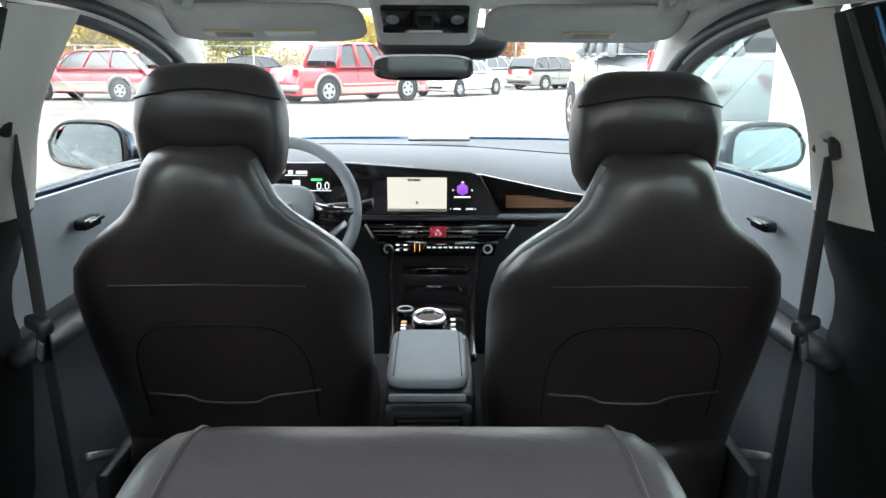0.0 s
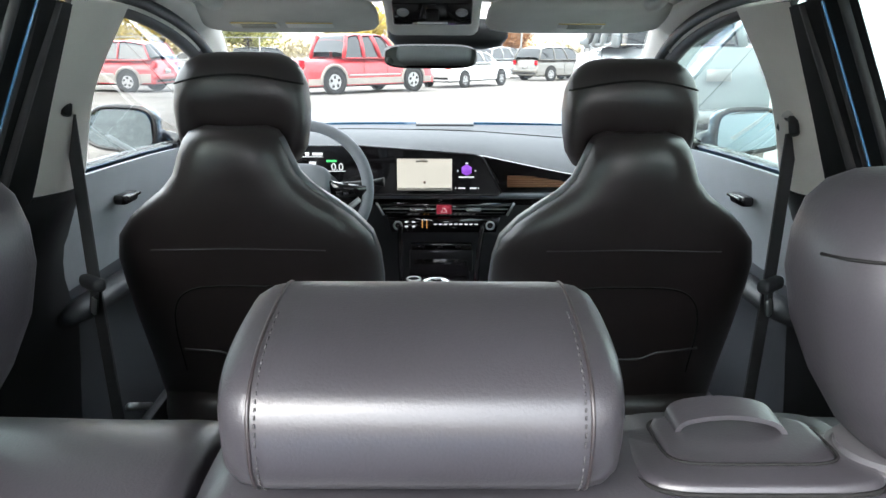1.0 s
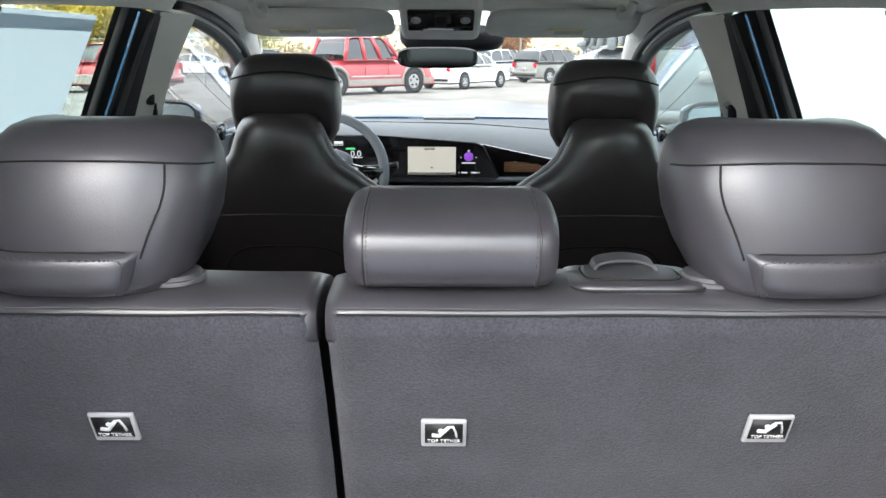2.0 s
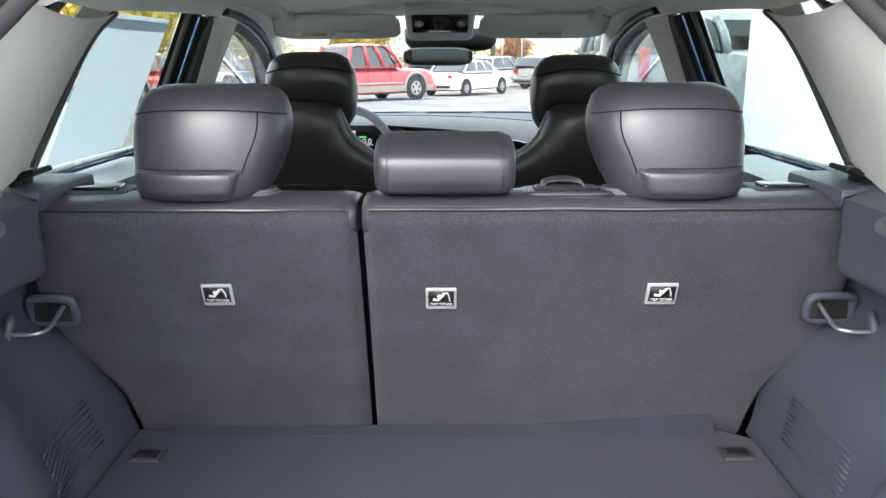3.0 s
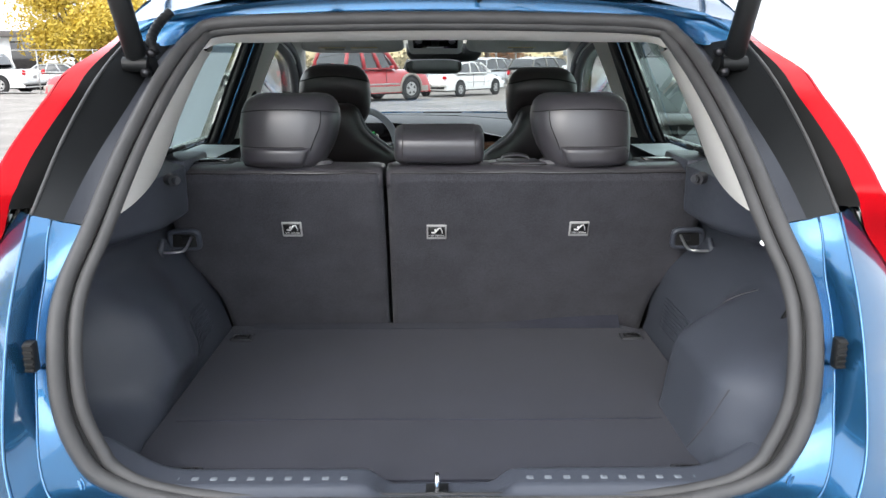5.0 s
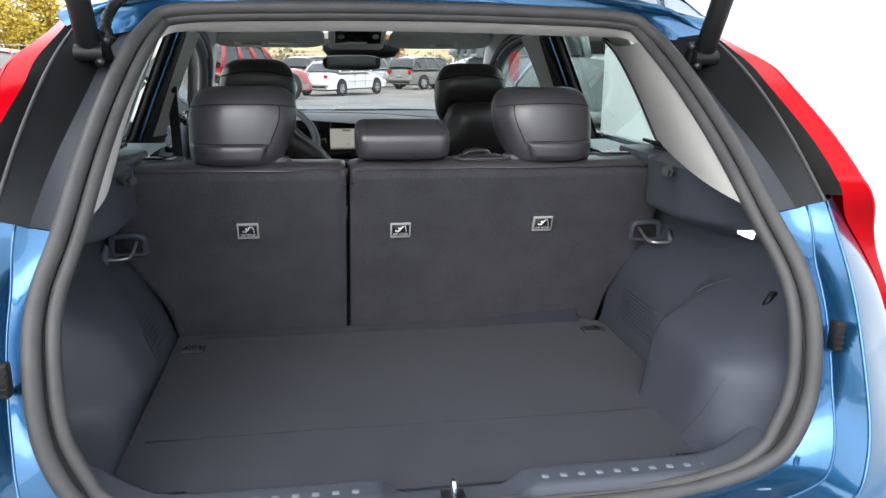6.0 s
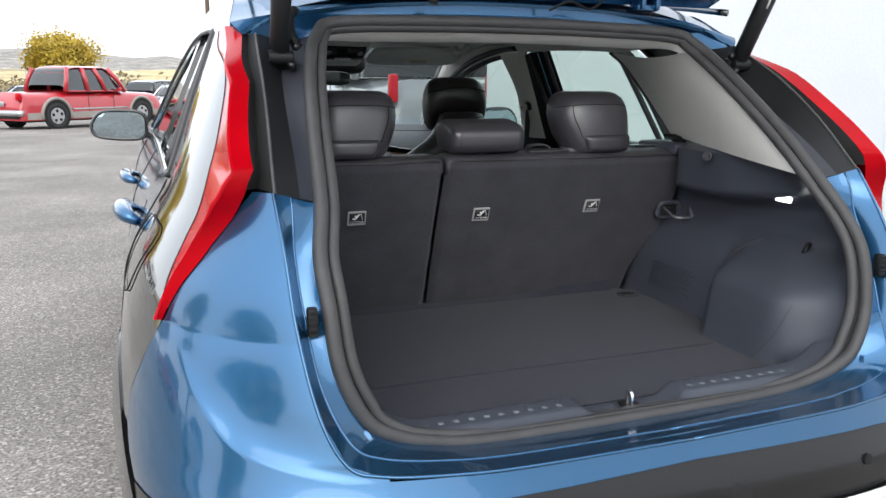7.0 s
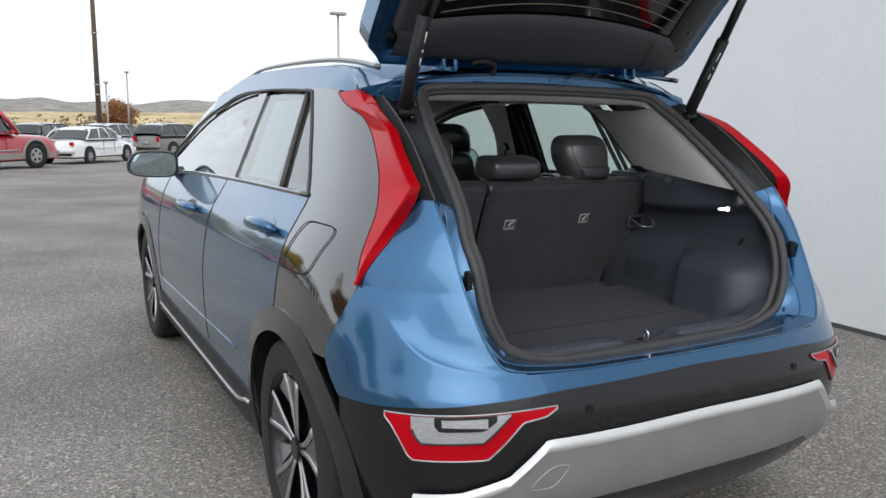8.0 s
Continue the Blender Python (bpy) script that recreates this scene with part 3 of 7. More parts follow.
# door mirrors
for s in (-1, 1):
    def shellpt(r, w):
        y, sx, sz = r
        c, d = sup(w, 4.2)
        slant = 0.030 * max(0.0, d) * max(0.0, c)
        return Vector((s * (0.908 + sx * 0.112 * c - slant), y + 0.030 * c, 1.066 + 0.062 * sz * d * (1 - 0.10 * max(0.0, c)) + 0.002 * c))
    rows = [(2.005, 1.0, 1.0), (2.02, 1.02, 1.03), (2.06, 0.98, 0.98), (2.10, 0.85, 0.82), (2.13, 0.6, 0.55), (2.145, 0.3, 0.25)]
    m = part("door_mirror", loft(rows, shellpt, 32), BLUE, car, "door mirror with a blue painted shell")
    part("mirror_rim", tube([shellpt((1.997, 1.0, 1.0), w) + Vector((0, -0.001 * sup(w, 3.2)[1] - 0.006, 0)) for w in np.linspace(0, 2 * math.pi, 41)[:-1]], 0.0078, 8, True), ARCH, m, "gloss black mirror rim")
    bmg = bmesh.new()
    bmg.faces.new([bmg.verts.new(shellpt((1.994, 0.94, 0.92), w) + Vector((0, -0.007 * sup(w, 3.2)[1] - 0.014, 0))) for w in np.linspace(0, 2 * math.pi, 41)[:-1]])
    part("mirror_glass", bmg, MIRROR, m, "silvered mirror glass", True)
    part("mirror_foot", tube([(s * 0.745, 2.07, 1.020), (s * 0.78, 2.07, 1.022), (s * 0.83, 2.06, 1.035)], [0.03, 0.026, 0.03], 10), GLOSS, m, "gloss black mirror arm")


# ---- the rear ----
def outer_edge(k):
    knots = [(0, 0.702), (0.29, 0.703), (0.42, 0.705), (0.51, 0.709), (0.556, 0.724), (0.587, 0.79), (0.604, 0.90), (0.608, 0.99), (0.612, 1.088)]
    return [rear_skin(x, z) for x, z in knots]


SEAL = [(x, shorten(y), z) for x, y, z in (
    (0, -0.519, 0.675), (0.29, -0.520, 0.679), (0.40, -0.520, 0.694), (0.465, -0.519, 0.716), (0.505, -0.517, 0.749), (0.538, -0.503, 0.825), (0.548, -0.474, 0.925), (0.549, -0.425, 0.992), (0.532, -0.36, 1.065),
    (0.515, -0.225, 1.185), (0.490, -0.09, 1.292), (0.460, -0.012, 1.353), (0.410, 0.014, 1.380), (0.2, 0.017, 1.388), (0, 0.018, 1.390))]
TOPEDGE = [(0.606, -0.26, 1.19), (0.600, -0.12, 1.285), (0.592, 0.0, 1.348), (0.50, 0.03, 1.408), (0.2, 0.036, 1.428), (0, 0.038, 1.432)]


def flip(path, s):
    return [Vector((s * p[0], p[1], p[2])) for p in path]


for s in (-1, 1):
    # painted rear corner
    ys = lambda z: ease(z, [0.60, 0.69, 0.74, 0.80, 0.88, 0.98, 1.085], [-0.345, -0.266, -0.268, -0.295, -0.321, -0.342, -0.352])
    def corner(u, v):
        z = 0.615 + (1.088 - 0.615) * v
        xo = side_x(ys(z), z)
        xi = tab(z, [0.60, 0.705, 0.709, 0.724, 0.79, 0.90, 0.99, 1.09], [0.50, 0.50, 0.51, 0.556, 0.587, 0.604, 0.608, 0.612])
        if z < 0.706:
            xi = 0.50
        n = power(z)
        a = half_width(z)
        w0 = math.asin(min(1, max(0, 1 - (xo / a) ** n)) ** 0.5)
        w1 = math.asin(min(1, max(0, 1 - (xi / a) ** n)) ** 0.5)
        w = w0 + (w1 - w0) * u
        x = a * max(0, math.cos(w)) ** (2 / n)
        zc = ease(x, [0.40, 0.50, 0.62, 0.686, 0.72, 0.752, 0.775, 0.80], [0.690, 0.698, 0.712, 0.728, 0.75, 0.80, 0.87, 0.95])
        k = 1 - math.exp(-max(0.0, z - zc) / 0.035)
        fade = 1 - smooth(0.74, 1.06, z)
        edge = smooth(-0.02, 0.12, x - xi) * smooth(0.0, 0.14, xo - x)
        p = rear_skin(x, z, -0.016 * k * fade * edge)
        return Vector((s * p.x, p.y, p.z))
    part("rear_corner", sheet(corner, 110, 130), BLUE, car, "blue painted rear corner panel")
    # flange round the opening
    e = catmull(outer_edge(0), 6)
    q = catmull(SEAL[:9], 6)
    deep = [0.006 + 0.032 * smooth(0.70, 0.82, p.z) * (1 - smooth(0.98, 1.085, p.z)) - 0.006 * smooth(0.98, 1.085, p.z) for p in e]
    step = [p.lerp(Vector(o), 0.36) + Vector((0, d, 0)) for p, o, d in zip(e, q, deep)]
    part("aperture_wall", ruled(flip(e, s), flip(step, s), 3), BLUE, car, "blue painted return of the tailgate aperture")
    part("hatch_flange", ruled(flip(step, s), flip(q, s), 4, (0, 0.003, -0.002)), BLUE, car, "blue painted tailgate aperture flange")
    part("flange_edge", tube(flip(step, s), 0.0022, 6), BLUE, car)
    part("corner_edge", tube(flip(e, s), 0.0030, 6), BLUE, car)
    # upper gutter: ridge, wall and floor beside the lamp
    t3 = catmull([outer_edge(0)[-1]] + TOPEDGE[:3], 6)
    q3 = catmull([SEAL[k] for k in (8, 9, 10, 11)], 6)
    tap = [smooth(0, 11, k) for k in range(len(t3))]
    ridge = [Vector(a).lerp(Vector(b), 0.03 + 0.06 * f) + Vector((0, -0.024, 0.003)) * f for a, b, f in zip(t3, q3, tap)]
    gut = [Vector(a).lerp(Vector(b), 0.55) + Vector((0, 0.040, -0.010)) * f for a, b, f in zip(t3, q3, tap)]
    part("gutter_panel", ruled(flip(ridge, s), flip(gut, s), 3), CLAD, car, "matte black gutter panel beside the tail lamp")
    part("gutter_floor", ruled(flip(gut, s), flip(q3, s), 3, (0, 0.004, 0)), GUTTER, car, "dark grey gutter flange with moulded ribs")
    part("gutter_ridge", tube(flip(ridge, s), 0.003, 6), RUBBER, car)
    qt = catmull(SEAL[11:], 6)
    tt = catmull(TOPEDGE[2:], 6)
    part("header_flange", ruled(flip(tt, s), flip(qt, s), 4, (0, 0.02, -0.012)), BLUE, car)
    # rubber stops
    b = Vector((s * 0.577, -0.488, 0.905))
    part("rubber_stop", box(b.x, b.y - 0.002, b.z, 0.016, 0.018, 0.046, 0.004), CLAD, car, "ribbed black rubber stop")
    part("stop_rib", join(*[box(b.x, b.y - 0.011, b.z - 0.018 + 0.009 * k, 0.013, 0.006, 0.004, 0.001) for k in range(5)]), SEAM, car)
    part("grommet", disc(Vector((s * 0.516, -0.537, 0.722)), (0.2 * s, -1, 0.55), 0.017, 0.008, 20, 0.003), BLUE, car)
    # tail lamp
    yf = lambda z: ease(z, [0.88, 0.942, 1.10, 1.21, 1.29, 1.33, 1.365], [-0.316, -0.300, -0.248, -0.143, -0.023, 0.10, 0.178])
    yr = lambda z: tab(z, [0.88, 0.98, 1.087, 1.12, 1.258, 1.343, 1.365], [-0.321, -0.346, -0.356, -0.348, -0.172, -0.015, 0.03])
    lz = lambda v: 0.88 + 0.485 * v
    ym = lambda z: yf(z) * 0.45 + yr(z) * 0.55
    bulge = lambda z: smooth(1.04, 1.13, z) * (1 - 0.75 * smooth(1.28, 1.36, z))
    spread = lambda z: smooth(0.92, 1.12, z) * (1 - 0.75 * smooth(1.28, 1.36, z))
    front_edge = lambda z: skin(s, yf(z), z, 0.004)
    rear_edge = lambda z: skin(s, yr(z), z, 0.002) + Vector((s * 0.025, -0.013, 0)) * bulge(z)
    fin = lambda z: skin(s, ym(z), z, 0.014).lerp(skin(s, yr(z), z, 0.002) + Vector((s * 0.060, -0.030, 0)) * (0.35 + 0.65 * spread(z)), 0.10 + 0.90 * spread(z))
    lamp = part("tail_lamp", sheet(lambda u, v: front_edge(lz(v)).lerp(fin(lz(v)), u), 8, 48, 0.004), REDL, car, "tall red boomerang tail lamp")
    part("lamp_facet", sheet(lambda u, v: fin(lz(v)).lerp(rear_edge(lz(v)), u), 6, 48, 0.004), REDD, lamp, "deep red rear facet of the lamp")
    part("lamp_border", tube([front_edge(lz(v)) for v in np.linspace(0, 1, 48)], 0.0016, 5), SEAM, lamp)
    # black slot between lamp and gutter ridge
    zs = [p.z for p in ridge]
    edge = [rear_edge(min(1.355, max(1.092, z))) for z in zs]
    floor_ = [a.lerp(Vector((s * b.x, b.y, b.z)), 0.5) + Vector((-s * 0.002, 0.040, 0)) for a, b in zip(edge, ridge)]
    part("lamp_slot", join(ruled(edge, floor_, 2), ruled(floor_, flip(ridge, s), 2)), SEAM, lamp, "deep black slot beside the lamp")

# the painted bumper top and its ledge, straight across
part("bumper_top", sheet(lambda u, v: rear_skin(-0.505 + 1.01 * u, 0.645 + 0.057 * v), 30, 6), BLUE, car, "blue painted bumper top")
part("bumper_ledge", tube([rear_skin(x, 0.70, -0.035) + Vector((0, 0, 0.002)) for x in np.linspace(-0.56, 0.56, 30)], 0.007, 6), BLUE, car)
part("bumper_step", tube([rear_skin(x, 0.702, -0.055) + Vector((0, 0, -0.004)) for x in np.linspace(-0.54, 0.54, 30)], 0.005, 6), GLOSS, car)


# black bumper, lamps, skid plate
def black_top(x):
    return tab(abs(x), [0, 0.42, 0.6, 0.74, 0.86], [0.672, 0.664, 0.648, 0.632, 0.612])


def bumper(u, v):
    w = -math.pi / 2 + math.pi * u
    z0 = 0.24
    c = math.sin(w)
    # even steps round the corner
    n = 3.6
    x = 0.862 * math.copysign(abs(c) ** (2 / n), c)
    z = z0 + (black_top(x) - z0) * v
    lim = side_x(-0.338, z)
    x = max(-lim, min(lim, x))
    return rear_skin(x, z, 0.002 - 0.05 * (1 - v) ** 4)


BUMPER = mat("smooth_black_bumper", (0.009, 0.009, 0.010), 0.26, 0.0, 0.25, 0.15, 7.0, 0.06, 500.0)
part("rear_bumper", sheet(bumper, 72, 14), BUMPER, car, "smooth black rear bumper")
for s in (-1, 1):
    lt = lambda x: tab(x, [0.447, 0.79], [0.634, 0.616])
    lb = lambda x: tab(x, [0.447, 0.475, 0.530, 0.575, 0.606, 0.750, 0.785, 0.80], [0.628, 0.612, 0.603, 0.552, 0.520, 0.510, 0.600, 0.613])
    rear_lamp = part("rear_fog_lamp", sheet(lambda u, v: rear_skin(s * (0.447 + 0.343 * u), lb(0.447 + 0.343 * u) + (lt(0.447 + 0.343 * u) - lb(0.447 + 0.343 * u)) * v, 0.006), 40, 8, 0.006), REDL, car, "low red and clear reversing lamp in the bumper")
    rim = [rear_skin(s * x, lb(x), 0.007) for x in np.linspace(0.447, 0.789, 40)] + [rear_skin(s * x, lt(x), 0.007) for x in np.linspace(0.789, 0.447, 40)]
    part("lamp_rim", tube(rim, 0.0022, 6, True), SATIN, rear_lamp, "thin silver lamp rim")
    ct = lambda x: lt(x) - 0.003
    cb = lambda x: tab(x, [0.555, 0.615, 0.735, 0.752], [0.622, 0.562, 0.554, 0.60])
    part("clear_lens", sheet(lambda u, v: rear_skin(s * (0.557 + 0.191 * u), cb(0.557 + 0.191 * u) + (ct(0.557 + 0.191 * u) - cb(0.557 + 0.191 * u)) * v, 0.010), 24, 6, 0.003), WHITEL, rear_lamp, "clear reversing lens")
    db = lambda x: tab(x, [0.585, 0.615, 0.70, 0.712], [0.614, 0.590, 0.586, 0.604])
    part("lens_frame", sheet(lambda u, v: rear_skin(s * (0.588 + 0.12 * u), db(0.588 + 0.12 * u) + (ct(0.588 + 0.12 * u) - db(0.588 + 0.12 * u)) * v, 0.0135), 16, 4, 0.002), DARKM, rear_lamp)
    part("inner_lens", sheet(lambda u, v: rear_skin(s * (0.607 + 0.088 * u), 0.597 + (ct(0.607 + 0.088 * u) - 0.602) * v, 0.0155), 12, 4, 0.002), WHITEL, rear_lamp)
    part("lens_rim", tube([rear_skin(s * x, cb(x), 0.0115) for x in np.linspace(0.558, 0.747, 24)], 0.0022, 6), DARKM, rear_lamp)
    part("parking_sensor", disc(rear_skin(s * 0.36, 0.615, 0.003), (0.1 * s, -1, 0), 0.010, 0.004, 16), CLAD, car)
    if s < 0:
        part("tow_eye_cover", tube(catmull([rear_skin(s * x, z, 0.0245) for x, z in ((0.432, 0.500), (0.470, 0.496), (0.512, 0.456), (0.500, 0.448), (0.462, 0.452), (0.430, 0.486))], 5, True), 0.0012, 5, True), SATIN, car)
st = lambda x: tab(abs(x), [0, 0.475, 0.56, 0.66, 0.76], [0.566, 0.560, 0.478, 0.44, 0.425])
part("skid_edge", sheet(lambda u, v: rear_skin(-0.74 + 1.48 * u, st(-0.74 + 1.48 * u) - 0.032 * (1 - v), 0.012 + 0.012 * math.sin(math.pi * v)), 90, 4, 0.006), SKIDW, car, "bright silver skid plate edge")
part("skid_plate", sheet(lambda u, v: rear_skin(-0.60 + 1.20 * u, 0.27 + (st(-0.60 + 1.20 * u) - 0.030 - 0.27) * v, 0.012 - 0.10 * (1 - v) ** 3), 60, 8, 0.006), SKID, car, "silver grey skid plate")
part("underbody", box(0, 1.45, 0.26, 1.3, 3.9, 0.08, 0.02), CLAD, car)

# rubber seal round the tailgate aperture
loop = catmull(flip(SEAL[::-1], -1)[:-1] + [Vector(p) for p in SEAL[:-1]], 6, True)
part("aperture_seal", tube(loop, 0.0125, 10, True), RUBBER, car, "grey-black rubber aperture seal")
inner = []
for k, p in enumerate(loop):
    t = (loop[(k + 1) % len(loop)] - loop[k - 1]).normalized()
    n = t.cross(Vector((0, -0.87, 0.5))).normalized()
    n *= 1 if n.dot(Vector((0, p.y + 0.05, 1.05)) - p) > 0 else -1
    inner.append(p + n * (0.007 + 0.016 * smooth(0.69, 0.76, p.z) - 0.008 * smooth(1.32, 1.37, p.z)) + Vector((0, 0.012, 0)))
part("seal_lip", tube(inner, 0.0105, 8, True), RUBBER, car)
part("seal_core", ruled(loop + loop[:1], inner + inner[:1], 1), SEAM, car)

# tailgate, swung up about its hinges
def gate_point(x, d, h):
    """x across, d along the gate from its hinge, h out of its inner face."""
    p = Vector((0, 0.035, 1.440))
    n, w = 24, 0.0
    for k in range(n):
        w = radians(tab(d * (k + 0.5) / n, [0.0, 0.28, 0.70], [52, 48, 10]))
        p += Vector((0, -math.cos(w), math.sin(w))) * (d / n)
    w = radians(tab(d, [0.0, 0.28, 0.70], [52, 48, 10]))
    return p + Vector((x, 0, 0)) + Vector((0, math.sin(w), math.cos(w))) * h


def gate_face(u, v, h):
    d = 0.80 * v
    half = 0.615 * (1 - abs(2 * v - 1) ** (22 if v < 0.5 else 7)) ** 0.25 if 0 < v < 1 else 0.30
    half = max(half, 0.555 if v < 0.5 else 0.40)
    return gate_point((2 * u - 1) * half, d, h)


gate = part("tailgate", sheet(lambda u, v: gate_face(u, v, 0.085), 24, 30, 0.075), BLUE, car, "blue painted tailgate swung up")
def trim_edge(x):
    """How far down the gate its inner trim reaches, at x."""
    return 0.150 + 0.070 * (1 - (x / 0.46) ** 2)


part("gate_edge", sheet(lambda u, v: gate_face(0.02 + 0.96 * u, 0.012 + 0.976 * v, 0.008), 24, 30), BLUE, gate)
part("tailgate_trim", sheet(lambda u, v: gate_point((2 * u - 1) * 0.545, 0.040 + (trim_edge((2 * u - 1) * 0.46) - 0.045) * v, -0.004 - 0.016 * math.sin(math.pi * min(1, max(0.0, v * 1.0))) ** 0.4 - 0.006 * math.sin(math.pi * u) ** 0.3), 40, 12), PLASTIC, gate, "charcoal inner trim at the gate's top")
part("trim_join", tube([gate_point(0.375, 0.05 + (trim_edge(0.36) - 0.05) * v, -0.0275) for v in np.linspace(0.05, 0.85, 8)], 0.0012, 5), SEAM, gate)
part("tailgate_glass", sheet(lambda u, v: gate_point((2 * u - 1) * 0.47, trim_edge((2 * u - 1) * 0.46) - 0.01 + (0.62 - trim_edge((2 * u - 1) * 0.46)) * v, -0.002), 40, 16), PIANO, gate, "dark tailgate window with heating wires")
for k in range(10):
    d = 0.03 + 0.036 * k
    part("heating_wire", tube([gate_point(x, trim_edge(x) + d, -0.0045) for x in np.linspace(-0.43, 0.43, 24)], 0.0011, 4), WIRE, gate)
for s in (-1, 1):
    part("side_trim", loft([(d, 0.5 if k in (0, 14) else 1.0) for k, d in enumerate(np.linspace(0.09, 0.70, 15))], lambda r, w: gate_point(s * 0.505 + 0.055 * r[1] * sup(w, 3)[0], r[0], 0.0 - 0.020 * r[1] * sup(w, 3)[1]), 20), PLASTIC, gate, "charcoal side trim of the gate")
    part("trim_screw", join(*[disc(gate_point(s * 0.50, d, -0.021), (0, -0.7, -0.7), 0.007, 0.006, 10) for d in (0.13, 0.20)]), DARKM, gate)
    part("gate_bumper", disc(gate_point(s * 0.555, 0.10, 0.0), (0, -0.7, -0.7), 0.012, 0.02, 12, 0.003), CLAD, gate)
    part("gate_hinge", join(box(s * 0.35, 0.03, 1.437, 0.06, 0.05, 0.014, 0.003), box(s * 0.33, 0.02, 1.45, 0.012, 0.05, 0.035, 0.003), box(s * 0.37, 0.02, 1.45, 0.012, 0.05, 0.035, 0.003)), BLUE, gate, "blue painted hinge")
    a, b = Vector((s * 0.545, -0.085, 1.315)), gate_point(s * 0.55, 0.47, -0.03)
    strut = part("gas_strut", tube([a, a.lerp(b, 0.02), a.lerp(b, 0.55)], [0.014, 0.019, 0.019], 14), CLAD, gate, "black powered tailgate strut")
    part("strut_rod", tube([a.lerp(b, 0.5), b], 0.014, 12), DARKM, strut)
    part("strut_foot", join(box(s * 0.532, -0.068, 1.300, 0.036, 0.024, 0.042, 0.008, 2, (20, 0, s * 20)), disc(a + Vector((0, -0.004, -0.010)), (1, 0, 0), 0.014, 0.045, 14)), CLAD, strut)
    for k, (mz, ml) in enumerate(((0.30, 0.020), (0.36, 0.008), (0.44, 0.03))):
        c = a.lerp(b, mz)
        d = (b - a).normalized()
        side = Vector((-0.35 * s, -1, 0.1)).normalized()
        c = c + (side - d * side.dot(d)).normalized() * 0.0192
        part("strut_print", tube([c - d * ml / 2, c + d * ml / 2], 0.0022, 5), LABELW, strut)
    part("strut_bolt", join(disc((s * 0.515, -0.095, 1.325), (0.3 * s, -1, 0), 0.008, 0.012, 8), disc((s * 0.525, -0.10, 1.29), (0.3 * s, -1, 0), 0.008, 0.012, 8)), DARKM, strut)
hose = catmull([(-0.20, 0.0, 1.425), (-0.20, -0.01, 1.45), (-0.24, -0.02, 1.462), (-0.27, 0.0, 1.455)], 10)
part("wiring_hose", tube(hose, [0.010 + 0.0018 * math.sin(2.4 * k) for k in range(len(hose))], 8), CLAD, gate, "ribbed black wiring hose")
part("washer_pipe", tube(catmull([(0.08, 0.0, 1.42), (0.12, -0.02, 1.44), (0.17, -0.02, 1.425), (0.21, -0.01, 1.445), (0.22, 0.0, 1.46)], 8), 0.003, 6), CLAD, gate)
hose2 = catmull([(-0.50, -0.02, 1.40), (-0.515, -0.04, 1.38), (-0.52, -0.075, 1.35), (-0.51, -0.09, 1.325)], 10)
part("strut_cable", tube(hose2, [0.009 + 0.0016 * math.sin(2.4 * k) for k in range(len(hose2))], 8), CLAD, gate, "ribbed strut cable")


# ---- the cabin's lining ----
cabin = thing("cabin_lining", (0, 1.0, 0.3), "light grey headliner and pillar trim inside the car", "interior trim", kind="structure")
UP = [SEAL[k] for k in (8, 9, 10, 11)]
part("headliner", sheet(lambda u, v: roof_point(2 * u - 1, 0.06 + 1.76 * v, 0.028, 0.045), 28, 40, 0.006), LINER, cabin, "light grey woven headliner")
seal_top = catmull(SEAL[11:], 6)
lip = [Vector((p.x * 0.965, p.y + 0.06 * (0.55 + 0.45 * smooth(0, 9, k)), p.z - 0.040 * (0.5 + 0.5 * smooth(0, 9, k)))) for k, p in enumerate(seal_top)]
back = [Vector((p.x * 0.95, 0.11, roof_point(0.0, 0.11, 0.03).z - 0.05 * (p.x / 0.46) ** 2)) for p in seal_top]
part("header_trim", join(*[ruled(flip(seal_top, s), flip(lip, s), 5, (0, -0.006, -0.006)) for s in (-1, 1)], *[ruled(flip(lip, s), flip(back, s), 3) for s in (-1, 1)]), PILLAR, cabin, "pale trim across the tailgate header")


def window_edge(s, n):
    return catmull(flip([(0.622, 0.24, 1.118), (0.612, 0.345, 1.215), (0.592, 0.445, 1.31), (0.575, 0.507, 1.352)], s), n)


